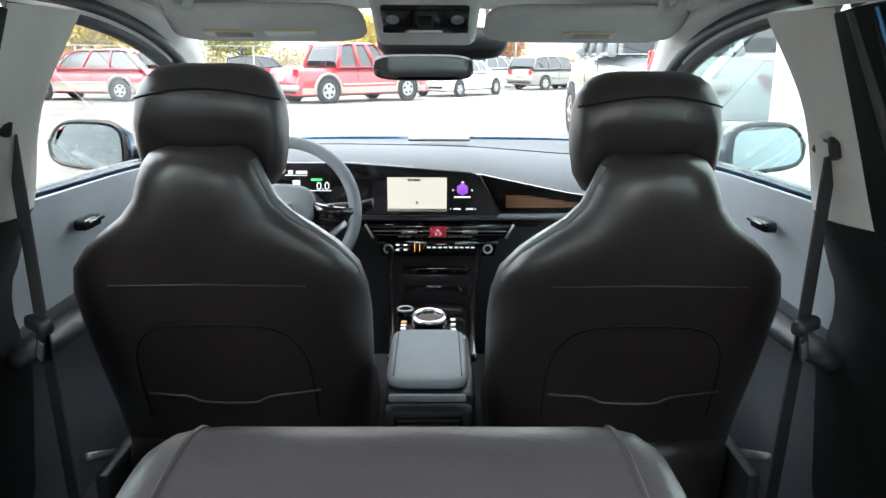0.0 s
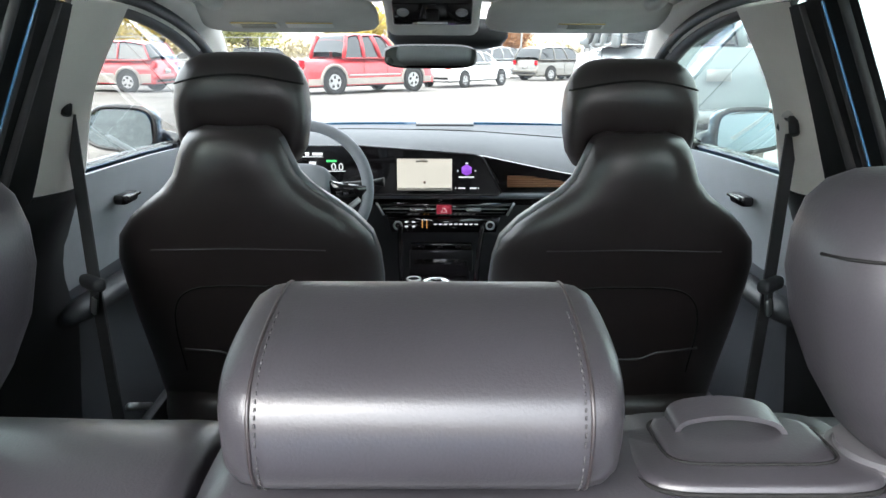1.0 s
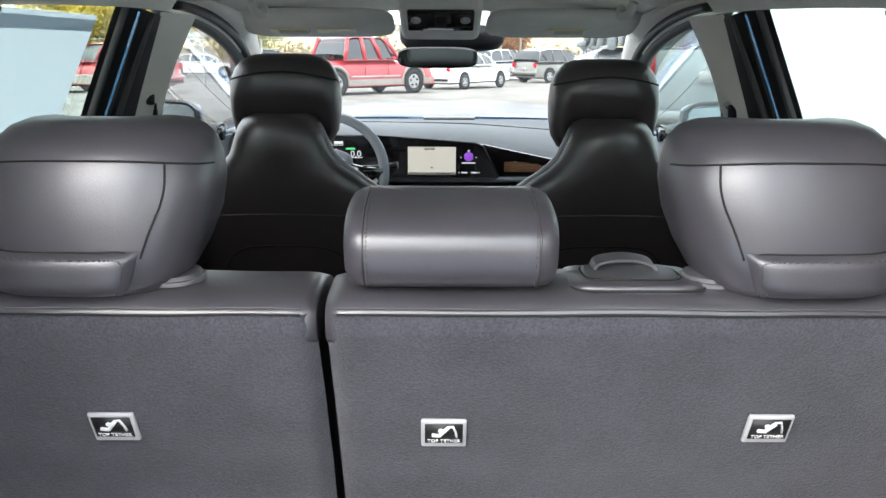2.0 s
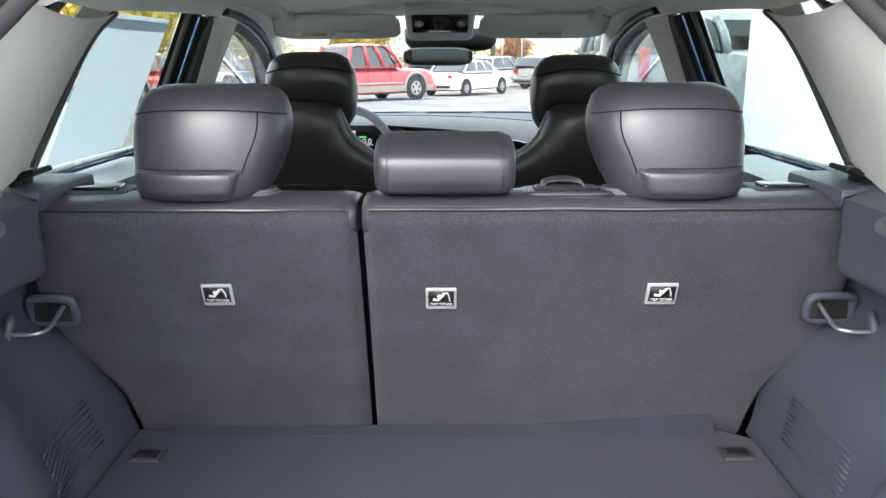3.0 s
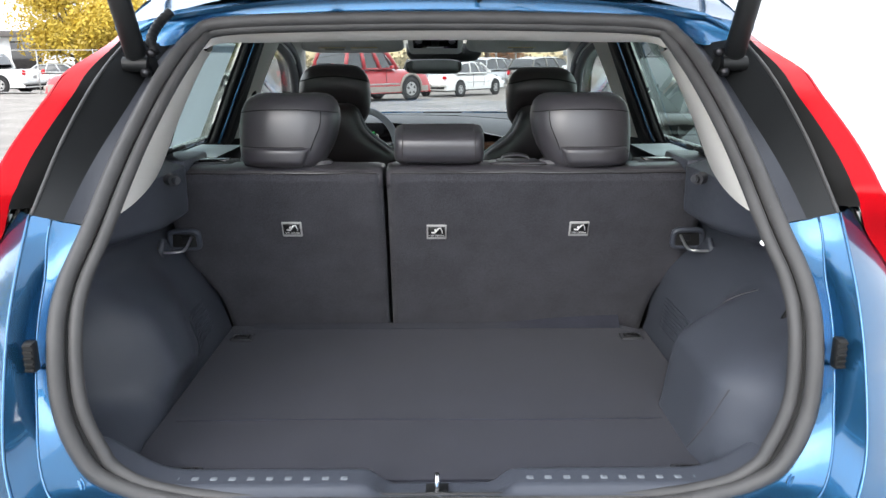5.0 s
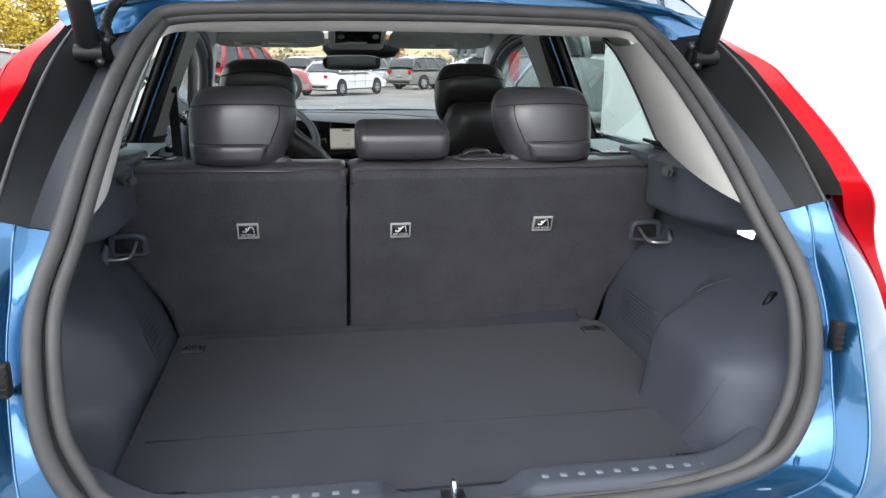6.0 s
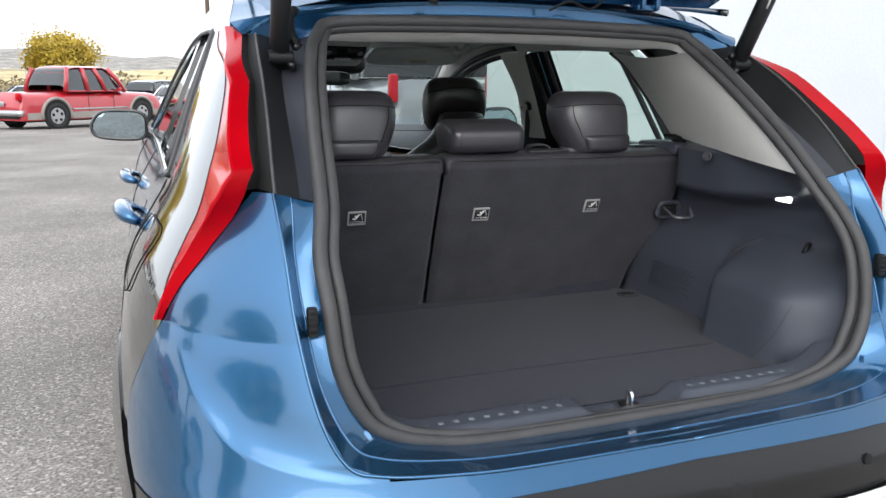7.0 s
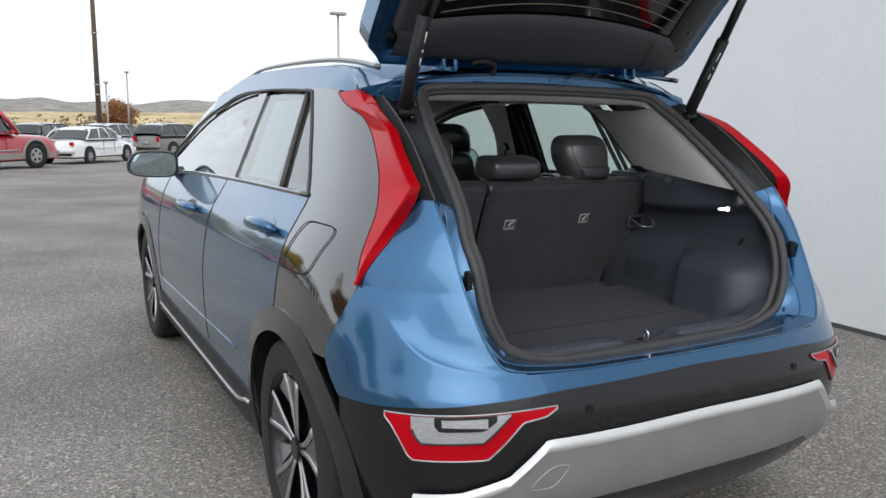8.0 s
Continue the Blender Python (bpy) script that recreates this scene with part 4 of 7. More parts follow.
for s in (-1, 1):
    q3 = flip(catmull([SEAL[8]] + UP[1:], 8), s)
    w3 = window_edge(s, 8)
    n3 = len(q3) - 1
    band = [p + Vector((-s * tab(k / n3, [0, 0.6, 1], [0.054, 0.046, 0.016]), tab(k / n3, [0, 1], [0.036, 0.06]), tab(k / n3, [0, 0.55, 1], [0.012, 0.0, -0.050]))) for k, p in enumerate(q3)]
    def bend(u, v):
        k = min(n3, round(v * n3))
        a, c, b = q3[k] + Vector((0, 0.006, 0)), band[k].lerp(q3[k], -0.55 * (1 - (k / n3) ** 2)), w3[k]
        u = u ** 1.4
        return a * (1 - u) ** 2 + c * 2 * u * (1 - u) + b * u * u
    part("rear_pillar_trim", sheet(bend, 18, n3), PILLAR, cabin, "pale grey rear pillar trim")
    glue = [skin(s, tab(k, [0, 24], [0.14, 0.47]), tab(k, [0, 24], [1.075, 1.385]), -0.02) for k in range(25)]
    part("rear_pillar_return", ruled(glue, w3, 2), PILLAR, cabin)
    part("rear_pillar_edge", tube(w3, 0.006, 6), RUBBER, cabin)
    # roof side, from headliner to window tops
    ys = np.linspace(0.10, 1.80, 40)
    part("roof_rail_trim", ruled([roof_point(s * 0.97, y, 0.038, 0.045) for y in ys], [skin(s, max(y, 0.45), win_top(max(y, 0.45)) - 0.006, -0.055) for y in ys], 4, (0, 0, 0.004)), LINER, cabin, "light grey roof side trim")
    # pillar between the doors
    zs = np.linspace(1.056, 1.392, 12)
    part("centre_pillar_trim", ruled([skin(s, tab(z, [0.98, 1.39], [1.15, 1.07]), z, -0.055) for z in zs], [skin(s, ease(z, [0.98, 1.088, 1.195, 1.27, 1.40], [1.36, 1.315, 1.262, 1.246, 1.28]), z, -0.060) for z in zs], 8, (-0.022 * s, 0, 0)), PILLAR, cabin, "pale grey centre pillar trim")
    zs = np.linspace(0.30, 1.060, 18)
    pillar_rear = [skin(s, tab(z, [0.3, 0.98, 1.06], [1.02, 1.04, 1.13]), z, -0.072 + 0.017 * smooth(0.95, 1.06, z)) for z in zs]
    pillar_front = [skin(s, tab(z, [0.3, 0.70, 0.82, 0.94, 1.06], [1.54, 1.50, 1.41, 1.35, 1.322]), z, -0.070 + 0.010 * smooth(0.95, 1.06, z)) for z in zs]
    part("lower_pillar_trim", ruled(pillar_rear, pillar_front, 8, (-0.028 * s, 0, 0)), CLAD, cabin, "black lower pillar trim")
    part("pillar_joint", tube([a.lerp(b, k / 8) + Vector((-0.0285 * s * math.sin(math.pi * k / 8), 0, 0)) for a, b in ((pillar_rear[-1], pillar_front[-1]),) for k in range(9)], 0.0022, 5), SEAM, cabin)
    part("door_jamb", ruled([skin(s, 0.90, z, -0.026) for z in zs[6:]], pillar_rear[6:], 4, (-0.006 * s, 0, 0)), CLAD, cabin, "black door jamb behind the pillar")
    # door frames seen from inside
    zs = np.linspace(1.03, 1.385, 10)
    part("rear_door_frame", ruled([skin(s, 0.945, z, -0.018) for z in zs], [skin(s, tab(z, [0.98, 1.39], [1.15, 1.07]), z, -0.058) for z in zs], 5, (-0.012 * s, 0, 0)), CLAD, cabin, "black rear door frame")
    part("door_frame_seal", join(*[tube([skin(s, y, z, -0.05 + k * 0.012) for z in zs], 0.009, 6) for k, y in ((0, 1.035), (1, 1.005), (2, 0.965))]), RUBBER, cabin)
    part("door_frame_paint", ribbon([skin(s, 0.988, z, -0.046) for z in zs], (0, 1, 0), 0.004, 0.004), BLUE, cabin)
    arc = [skin(s, y, win_top(y) - 0.008, -0.035) for y in np.linspace(1.12, 2.46, 40)]
    part("front_door_seal", tube(arc, 0.020, 8), RUBBER, cabin, "thick black front door seal")
    arc2 = [skin(s, y, win_top(y) + 0.012, -0.055) for y in np.linspace(1.12, 2.46, 40)]
    part("front_door_frame", tube(arc2, 0.013, 8), CLAD, cabin)
    part("screen_pillar_trim", ruled([skin(s, y, win_top(y) + 0.022, -0.060) for y in np.linspace(1.20, 2.46, 30)],
        [roof_point(s * 0.97, y, 0.038, 0.05) if y < 1.80 else screen_point(0.5 + s * 0.475, (y - 1.80) / 0.80, 0.03) for y in np.linspace(1.20, 2.60, 30)], 4, (-0.012 * s, 0, 0.0)), PILLAR, cabin, "pale grey windscreen pillar trim")
    # doors
    for name, ya, yb in (("front_door_panel", 1.27, 2.46), ("rear_door_panel", 0.26, 1.03)):
        def upper(u, v):
            y = ya + (yb - ya) * u
            z = 0.80 + (belt_z(y) - 0.80) * v
            return skin(s, y, z, -0.075 + 0.055 * v ** 3)
        def lower(u, v):
            y = ya + (yb - ya) * u
            return skin(s, y, 0.30 + 0.50 * v, -0.095 + 0.02 * v)
        d = part(name, sheet(upper, 20, 8, 0.008), DOORTRIM, cabin, "grey soft door panel top")
        part("door_lower", sheet(lower, 20, 8, 0.008), LOWDOOR, d, "slate lower door panel")
        arm = [skin(s, y, 0.765 - 0.03 * (y - ya), -0.115) for y in np.linspace(ya + 0.02, yb - 0.12, 16)]
        part("armrest", tube(arm, [0.02] + [0.036] * 14 + [0.02], 10, False, ((0, 0, 1), 0.7)), PLASTIC, d, "charcoal padded armrest")
        part("trim_line", tube([skin(s, y, 0.955 - 0.03 * (y - ya), -0.062) for y in np.linspace(ya + 0.02, yb - 0.06, 16)], 0.004, 6), SEAM, d)
    part("door_release", join(box(s * 0.735, 1.585, 0.948, 0.03, 0.075, 0.024, 0.006), box(s * 0.715, 1.58, 0.955, 0.012, 0.07, 0.008, 0.003)), PIANO, d, "black inner door release")
    part("grab_handle", tube(catmull([(s * 0.455, 1.36, 1.408), (s * 0.45, 1.38, 1.385), (s * 0.45, 1.46, 1.382), (s * 0.455, 1.49, 1.402)], 6), 0.011, 8), VISOR, cabin, "light grey folding grab handle")
    # rear of the window ledge and the parcel shelf end
    part("rear_window_ledge", ruled([skin(s, y, 1.066, -0.03) for y in np.linspace(0.12, 0.84, 12)], [Vector((s * 0.60, y, 1.052)) for y in np.linspace(0.12, 0.84, 12)], 3), DOORTRIM, cabin)

part("cabin_floor", box(0, 1.38, 0.335, 1.56, 2.2, 0.05, 0.01), CARPET, cabin, "black cabin carpet")
part("firewall", box(0, 2.52, 0.62, 1.5, 0.04, 0.62, 0.01), PLASTIC, cabin)

# ---- front seats ----
def seat_lean(z):
    """How far the seat's back leans forward of its headrest's line, at height z."""
    return tab(z, [0.40, 0.62, 0.80, 0.92, 1.02, 1.12], [0.13, 0.09, 0.035, -0.005, -0.035, -0.055])


for s, top in ((-1, 0.006), (1, -0.004)):
    cx = -0.378 if s < 0 else 0.392
    seat = thing("front_seat", (cx, 1.45, 0.36), "dark leatherette front seat with an integrated high headrest", "car seat", "front seats")
    SW = 1.05
    LIFT[0] = -0.024
    rows = [(0.40, 0.228, 0.055, 1.375), (0.42, 0.236, 0.07, 1.37), (0.50, 0.243, 0.08, 1.36), (0.62, 0.252, 0.084, 1.35), (0.74, 0.258, 0.085, 1.34), (0.84, 0.260, 0.085, 1.33), (0.90, 0.256, 0.082, 1.32), (0.95, 0.243, 0.078, 1.315),
            (0.99, 0.216, 0.073, 1.31), (1.02, 0.184, 0.068, 1.305), (1.05, 0.146, 0.062, 1.30), (1.08, 0.120, 0.057, 1.297), (1.12, 0.104, 0.053, 1.295), (1.145, 0.094, 0.048, 1.295), (1.162, 0.082, 0.040, 1.297), (1.170, 0.06, 0.028, 1.30)]
    def seat_pt(r, w):
        z, wd, dp, yc = r
        wd *= tab(z, [0.95, 1.05], [SW, 1.0])
        c, d = sup(w, 2.9)
        yc += seat_lean(z)
        return Vector((cx + wd * c, yc + dp * d + 0.035 * abs(c) ** 3 * (1 if d > 0 else 0.6), z + top))
    part("backrest", loft(rows, seat_pt, 56), LEATHERB, seat, "smooth black leatherette seat back")
    def rear_at(x, z):
        i = [tab(z - top, [r[0] for r in rows], [r[k] for r in rows]) for k in (1, 2, 3)]
        f = min(0.999, abs(x - cx) / (i[0] * tab(z, [0.95, 1.05], [SW, 1.0])))
        return i[2] + seat_lean(z - top) - i[1] * (1 - f ** 2.9) ** (1 / 2.9) + 0.021 * f ** 3 - 0.0005
    hr = [(1.098, 0.085, 0.035, 1.328), (1.104, 0.102, 0.05, 1.326), (1.13, 0.117, 0.060, 1.324), (1.17, 0.124, 0.063, 1.322), (1.21, 0.126, 0.064, 1.321), (1.25, 0.122, 0.062, 1.322), (1.275, 0.113, 0.058, 1.324), (1.292, 0.101, 0.051, 1.326), (1.303, 0.086, 0.042, 1.328), (1.309, 0.070, 0.032, 1.33), (1.312, 0.045, 0.018, 1.332)]
    def scoop(c, z):
        return 0.036 * (1 - smooth(1.180, 1.222, z)) * (1 - smooth(0.55, 0.95, abs(c)))
    LIFT[0] = -0.030
    def head_pt(r, w):
        c, d = sup(w, 3.4)
        return Vector((cx - 0.004 * s + 1.04 * r[1] * c, r[3] + r[2] * d + 0.012 * abs(c) ** 3 + scoop(c, r[0]) * (d < 0), r[0] + top))
    head = part("headrest", loft(hr, head_pt, 56), LEATHERB, seat, "tall rounded black leatherette headrest")
    def head_rear(a, z):
        i = [tab(z, [r[0] for r in hr], [r[k] for r in hr]) for k in (1, 2, 3)]
        c = a
        d = -max(0.0, 1 - abs(c) ** 3.4) ** (1 / 3.4)
        return Vector((cx - 0.004 * s + 1.04 * i[0] * c, i[2] + i[1] * d + 0.012 * abs(c) ** 3 - 0.0012 + scoop(c, z), z + top))
    part("headrest_seam", tube([head_rear(a, 1.272 - 0.020 * a * a) for a in np.linspace(-0.985, 0.985, 40)], 0.0022, 6), SEAM, head)
    LIFT[0] = -0.024
    pocket = [(-0.155, 0.692), (-0.080, 0.690), (-0.048, 0.676), (0.048, 0.674), (0.085, 0.690), (0.175, 0.698)]
    path = catmull([(cx + a, 0, z) for a, z in pocket], 8)
    part("map_pocket_edge", tube([(p.x, rear_at(p.x, p.z) - 0.001, p.z) for p in path], 0.0028, 6), LEATHER, seat, "piped edge of the seat back pocket")
    part("backrest_seam", tube([(cx + a, rear_at(cx + a, 0.946 - 0.25 * a * a), 0.946 - 0.25 * a * a) for a in np.linspace(-0.17, 0.17, 24)], 0.0013, 5), LEATHER, seat)
    panel = [(0.165 * math.copysign(abs(math.cos(w)) ** 0.5, math.cos(w)), 0.63 + 0.23 * math.copysign(abs(math.sin(w)) ** 0.5, math.sin(w))) for w in np.linspace(0.0, math.pi, 30)]
    part("back_panel_seam", tube([(cx + a, rear_at(cx + a, z), z) for a, z in panel], 0.0018, 5), SEAM, seat)
    for d in (-1, 1):
        edge = [(cx + d * 0.97 * tab(z, [0.95, 1.05], [SW, 1.0]) * tab(z, [r[0] for r in rows], [r[1] for r in rows]), tab(z, [r[0] for r in rows], [r[3] for r in rows]) + 0.012, z + top) for z in np.linspace(0.5, 1.15, 30)]
        edge = [(p[0], p[1] + seat_lean(p[2] - top), p[2]) for p in edge]
        part("bolster_edge", tube(edge, 0.0105 if d * s < 0 else 0.0022, 8), BOLSTER, seat, "pale grey leather side bolster")
    part("cushion", loft([(0.40, 0.23, 0.25), (0.42, 0.255, 0.27), (0.50, 0.262, 0.275), (0.55, 0.255, 0.27), (0.57, 0.235, 0.25)], lambda r, w: Vector((cx + r[1] * sup(w, 4)[0], 1.62 + r[2] * sup(w, 4)[1], r[0])), 40), LEATHERB, seat)
    part("seat_side_cover", join(box(cx + s * 0.268, 1.55, 0.45, 0.03, 0.42, 0.13, 0.012)), PLASTIC, seat, "charcoal seat side cover with levers")
    part("seat_lever", tube([(cx + s * 0.285, 1.33, 0.56), (cx + s * 0.288, 1.45, 0.50)], 0.009, 8), SATIN, seat, "satin silver trim on the seat side")
    part("seat_base", box(cx, 1.60, 0.375, 0.40, 0.42, 0.05, 0.01), CLAD, seat)

LIFT[0] = 0.0
# ---- belts ----
for s, top in ((-1, 1.198), (1, 1.168)):
    belt = thing("seat_belt", (s * 0.65, 1.18, 0.4), "dark grey woven seat belt hanging from its guide", "seat belt", "front seat belts")
    a, m, b = (s * 0.640, 1.170, top - 0.015), (s * 0.632, 1.176, 0.875), (s * 0.615, 1.185, 0.50)
    part("webbing", ribbon([a, Vector(a).lerp(Vector(m), 0.5), m, Vector(m).lerp(Vector(b), 0.5), b], (0.75 * s, 0.6, 0), 0.044, 0.003), mat("belt_webbing", (0.06, 0.062, 0.066), 0.8, 0, 0, 0.1, 40, 0.5, 900, stretch=(1, 1, 0.1)) if s < 0 else bpy.data.materials["belt_webbing"], belt, "woven belt webbing")
    part("belt_guide", join(tube([(s * 0.625, 1.13, top - 0.012), (s * 0.63, 1.15, top + 0.012), (s * 0.634, 1.19, top + 0.014), (s * 0.64, 1.215, top - 0.01)], 0.009, 8), disc((s * 0.648, 1.17, top + 0.008), (s, 0, 0), 0.016, 0.02, 16)), CLAD, belt, "black steel belt guide")
    part("guide_cover", box(s * 0.640, 1.17, top + 0.050, 0.040, 0.058, 0.090, 0.016, 3), VISOR, belt, "pale sliding cover over the belt anchor")
    part("belt_tongue", join(box(s * 0.632, 1.168, 0.872, 0.068, 0.026, 0.026, 0.010, 3, (0, 0, s * 40)), box(s * 0.629, 1.160, 0.838, 0.024, 0.008, 0.050, 0.003, 1, (0, -s * 18, s * 40))), PLASTIC, belt, "black and steel belt tongue")
    part("tongue_plate", box(s * 0.627, 1.153, 0.832, 0.014, 0.005, 0.034, 0.001, 1, (0, -s * 18, s * 40)), SATIN, belt)

# ---- centre console ----
LIFT[0] = -0.014
console = thing("centre_console", (0.012, 1.55, 0.36), "charcoal centre console with a padded armrest", "console")
part("console_body", box(0.012, 1.62, 0.50, 0.175, 0.86, 0.30, 0.02), PLASTIC, console)
LIFT[0] = -0.030
part("armrest_box", box(0.010, 1.405, 0.655, 0.166, 0.29, 0.156, 0.012), CLAD, console, "black storage box below the armrest")
arm = part("armrest_lid", loft([(0.734, 0.073, 0.128), (0.736, 0.077, 0.134), (0.742, 0.0785, 0.136), (0.748, 0.077, 0.134), (0.752, 0.069, 0.124), (0.753, 0.05, 0.10)], lambda r, w: Vector((0.004 + r[1] * sup(w, 6)[0], 1.412 + r[2] * sup(w, 6)[1], r[0])), 48), DASHTOP, console, "grey padded armrest lid with stitched edges")
for d in (-1, 1):
    part("armrest_stitch", tube([(0.004 + d * 0.064, y, 0.7526) for y in np.linspace(1.30, 1.52, 8)], 0.0012, 5), THREAD, arm)
part("armrest_latch", box(0.004, 1.244, 0.735, 0.140, 0.012, 0.014, 0.005), DASHTOP, console, "grey armrest latch")
part("rear_vent_housing", box(0.006, 1.240, 0.57, 0.164, 0.04, 0.305, 0.014), CLAD, console)
part("rear_vent", box(0.006, 1.219, 0.690, 0.124, 0.008, 0.046, 0.003), PIANO, console, "black rear air vent")
for k in range(4):
    part("vent_slat", box(0.006, 1.214, 0.675 + 0.010 * k, 0.108, 0.006, 0.003, 0.001), DARKM, console)
LIFT[0] = -0.008
part("gear_panel", box(0.012, 1.755, 0.668, 0.17, 0.42, 0.03, 0.01, 2, (4, 0, 0)), PIANO, console, "piano black gear selector panel")
dial = part("gear_dial", join(disc((0.004, 1.655, 0.700), (0, -0.1, 1), 0.041, 0.028, 36, 0.004)), PIANO, console, "round rotary gear dial with a bright rim")
part("dial_rim", tube([(0.004 + 0.036 * math.cos(w), 1.655 + 0.036 * math.sin(w) - 0.0015, 0.716 + 0.0036 * math.sin(w)) for w in np.linspace(0, 2 * math.pi, 41)[:-1]], 0.0065, 8, True), CHROME, dial)
part("start_button", disc((-0.056, 1.745, 0.694), (0, -0.1, 1), 0.019, 0.016, 28, 0.002), PIANO, console, "round start button with a silver rim")
part("start_rim", tube([(-0.056 + 0.018 * math.cos(w), 1.745 + 0.018 * math.sin(w), 0.7025) for w in np.linspace(0, 2 * math.pi, 31)[:-1]], 0.003, 6, True), SATIN, console)
GLOW = mat("white_lit_mark", (0.5, 0.5, 0.5), 0.4, emit=(1, 1, 1), power=0.12)
AMBER = mat("amber_lit_mark", (0.6, 0.3, 0.1), 0.4, emit=(1.0, 0.45, 0.12), power=0.12)
for k in range(3):
    part("button_mark", box(0.061, 1.645 + 0.03 * k, 0.688 + 0.001 * k, 0.012, 0.008, 0.004, 0.001), GLOW, console)
    part("button_mark", box(-0.057, 1.65 + 0.022 * k, 0.688, 0.012, 0.007, 0.004, 0.001), AMBER if k == 2 else GLOW, console)
for d in (-1, 1):
    part("console_rail", tube(catmull([(0.012 + d * 0.092, 1.54, 0.66), (0.012 + d * 0.098, 1.72, 0.685), (0.012 + d * 0.112, 1.90, 0.72), (0.02 + d * 0.128, 2.06, 0.80)], 8), 0.008, 8), PIANO, console)

# ---- dashboard ----
LIFT[0] = -0.026
DX = 0.030
dash = thing("dashboard", (0, 2.2, 0.6), "wide grey and black dashboard with a curved display panel", "dashboard")


def dash_front(x):
    return tab(x, [-0.75, -0.25, 0.0, 0.14, 0.42, 0.75], [1.052, 1.048, 1.036, 1.024, 0.965, 0.94])


def dash_y(x):
    return 2.035 + 0.10 * (x / 0.7) ** 4


def dash_top(u, v):
    x = -0.735 + 1.47 * u
    yb = 2.62 - 0.10 * (x / 0.74) ** 2
    y = dash_y(x) + (yb - dash_y(x)) * v
    z = dash_front(x) + (1.045 - dash_front(x)) * v ** 0.8 + 0.012 * math.sin(math.pi * min(1, v * 1.4)) - 0.014 * (1 - v) ** 8
    return Vector((x, y, z))


part("dash_top", sheet(dash_top, 40, 16, 0.01), DASHSKIN, dash, "soft grey dashboard top")
part("dash_seam", tube([dash_top(u, 0.62) + Vector((0, 0, 0.001)) for u in np.linspace(0.02, 0.98, 40)], 0.002, 5), SEAM, dash)
part("speaker_grille", box(0.03, 2.46, 1.062, 0.20, 0.06, 0.008, 0.003, 2, (3, 0, 0)), PLASTIC, dash, "low speaker grille on the dashboard")
part("hood_band", sheet(lambda u, v: Vector((-0.735 + 1.47 * u, dash_y(-0.735 + 1.47 * u) + 0.004 + 0.03 * v, dash_front(-0.735 + 1.47 * u) - 0.012 - (dash_front(-0.735 + 1.47 * u) - 0.87) * v)), 30, 4, 0.008), PIANO, dash, "gloss black dashboard face")
part("lower_dash", sheet(lambda u, v: Vector((-0.735 + 1.47 * u, 2.07 + 0.02 * math.sin(math.pi * v) + 0.22 * v ** 2, 0.885 - 0.50 * v)), 24, 10, 0.01), PLASTIC, dash, "charcoal lower dashboard")
part("dash_lip", tube([(x, dash_y(x) + 0.012, 0.888) for x in np.linspace(-0.72, 0.72, 30)], 0.010, 8), DASHTOP, dash)
for k in range(6):
    part("wood_rib", tube([(x, dash_y(x) + 0.006, 0.918 + 0.006 * k) for x in np.linspace(0.215, 0.66, 12)], 0.0028, 6), BRONZE, dash, "ribbed brown wood trim")
panel_outline = [(-0.60, 1.040), (-0.215, 1.042), (0.115, 1.018), (0.140, 1.008), (0.196, 0.905), (0.186, 0.896), (-0.19, 0.897), (-0.30, 0.91), (-0.60, 0.915)]
disp = part("display_panel", prism(panel_outline, lambda a, b, d: Vector((a, 2.012 + d + 0.10 * max(0.0, -a - 0.2) * 0.2, b)), 0.02), PIANO, dash, "wide curved black display panel")
part("panel_edge", tube([(a, 2.011 + 0.02 * max(0.0, -a - 0.2), b) for a, b in panel_outline], 0.0025, 6, True), DARKM, disp)
part("map_screen", box(-0.032, 2.0105, 0.958, 0.162, 0.003, 0.093, 0.0), SCREEN, disp, "lit pale map screen", True)
part("map_footer", box(-0.032, 2.0085, 0.9155, 0.160, 0.002, 0.006, 0.0), mat("screen_grey", (0.3, 0.28, 0.24), 0.4), disp)
part("map_pin", disc((-0.032, 2.0085, 0.935), (0, -1, 0), 0.004, 0.002, 12), mat("screen_brown", (0.2, 0.12, 0.1), 0.4), disp)
part("map_title", box(-0.04, 2.0085, 0.998, 0.035, 0.002, 0.006, 0.0), bpy.data.materials["screen_grey"], disp)
part("media_icon", disc((0.092, 2.0085, 0.972), (0, -1, 0), 0.017, 0.003, 6), mat("violet_lit_icon", (0.2, 0.05, 0.4), 0.4, emit=(0.45, 0.12, 0.9), power=0.10), disp, "violet media icon")
for x, z, w in ((0.092, 0.992, 0.008), (0.066, 0.970, 0.004), (0.118, 0.970, 0.004), (0.092, 0.951, 0.045), (0.078, 0.918, 0.02), (0.112, 0.918, 0.02), (0.060, 0.918, 0.003), (0.128, 0.918, 0.003)):
    part("screen_mark", box(x, 2.0085, z, w, 0.002, 0.004, 0.0), GLOW, disp)
GREEN = mat("green_lit_mark", (0.1, 0.5, 0.15), 0.4, emit=(0.1, 0.9, 0.25), power=0.12)
for x, z, w, h, m in ((-0.375, 1.018, 0.012, 0.010, GLOW), (-0.345, 1.018, 0.03, 0.008, GLOW), (-0.36, 1.010, 0.06, 0.002, GLOW), (-0.305, 0.998, 0.03, 0.006, GREEN), (-0.36, 0.985, 0.02, 0.022, GLOW), (-0.30, 0.968, 0.07, 0.002, GLOW), (-0.43, 0.98, 0.03, 0.012, GLOW)):
    part("cluster_mark", box(x, 2.007, z, w, 0.002, h, 0.0), m, disp)
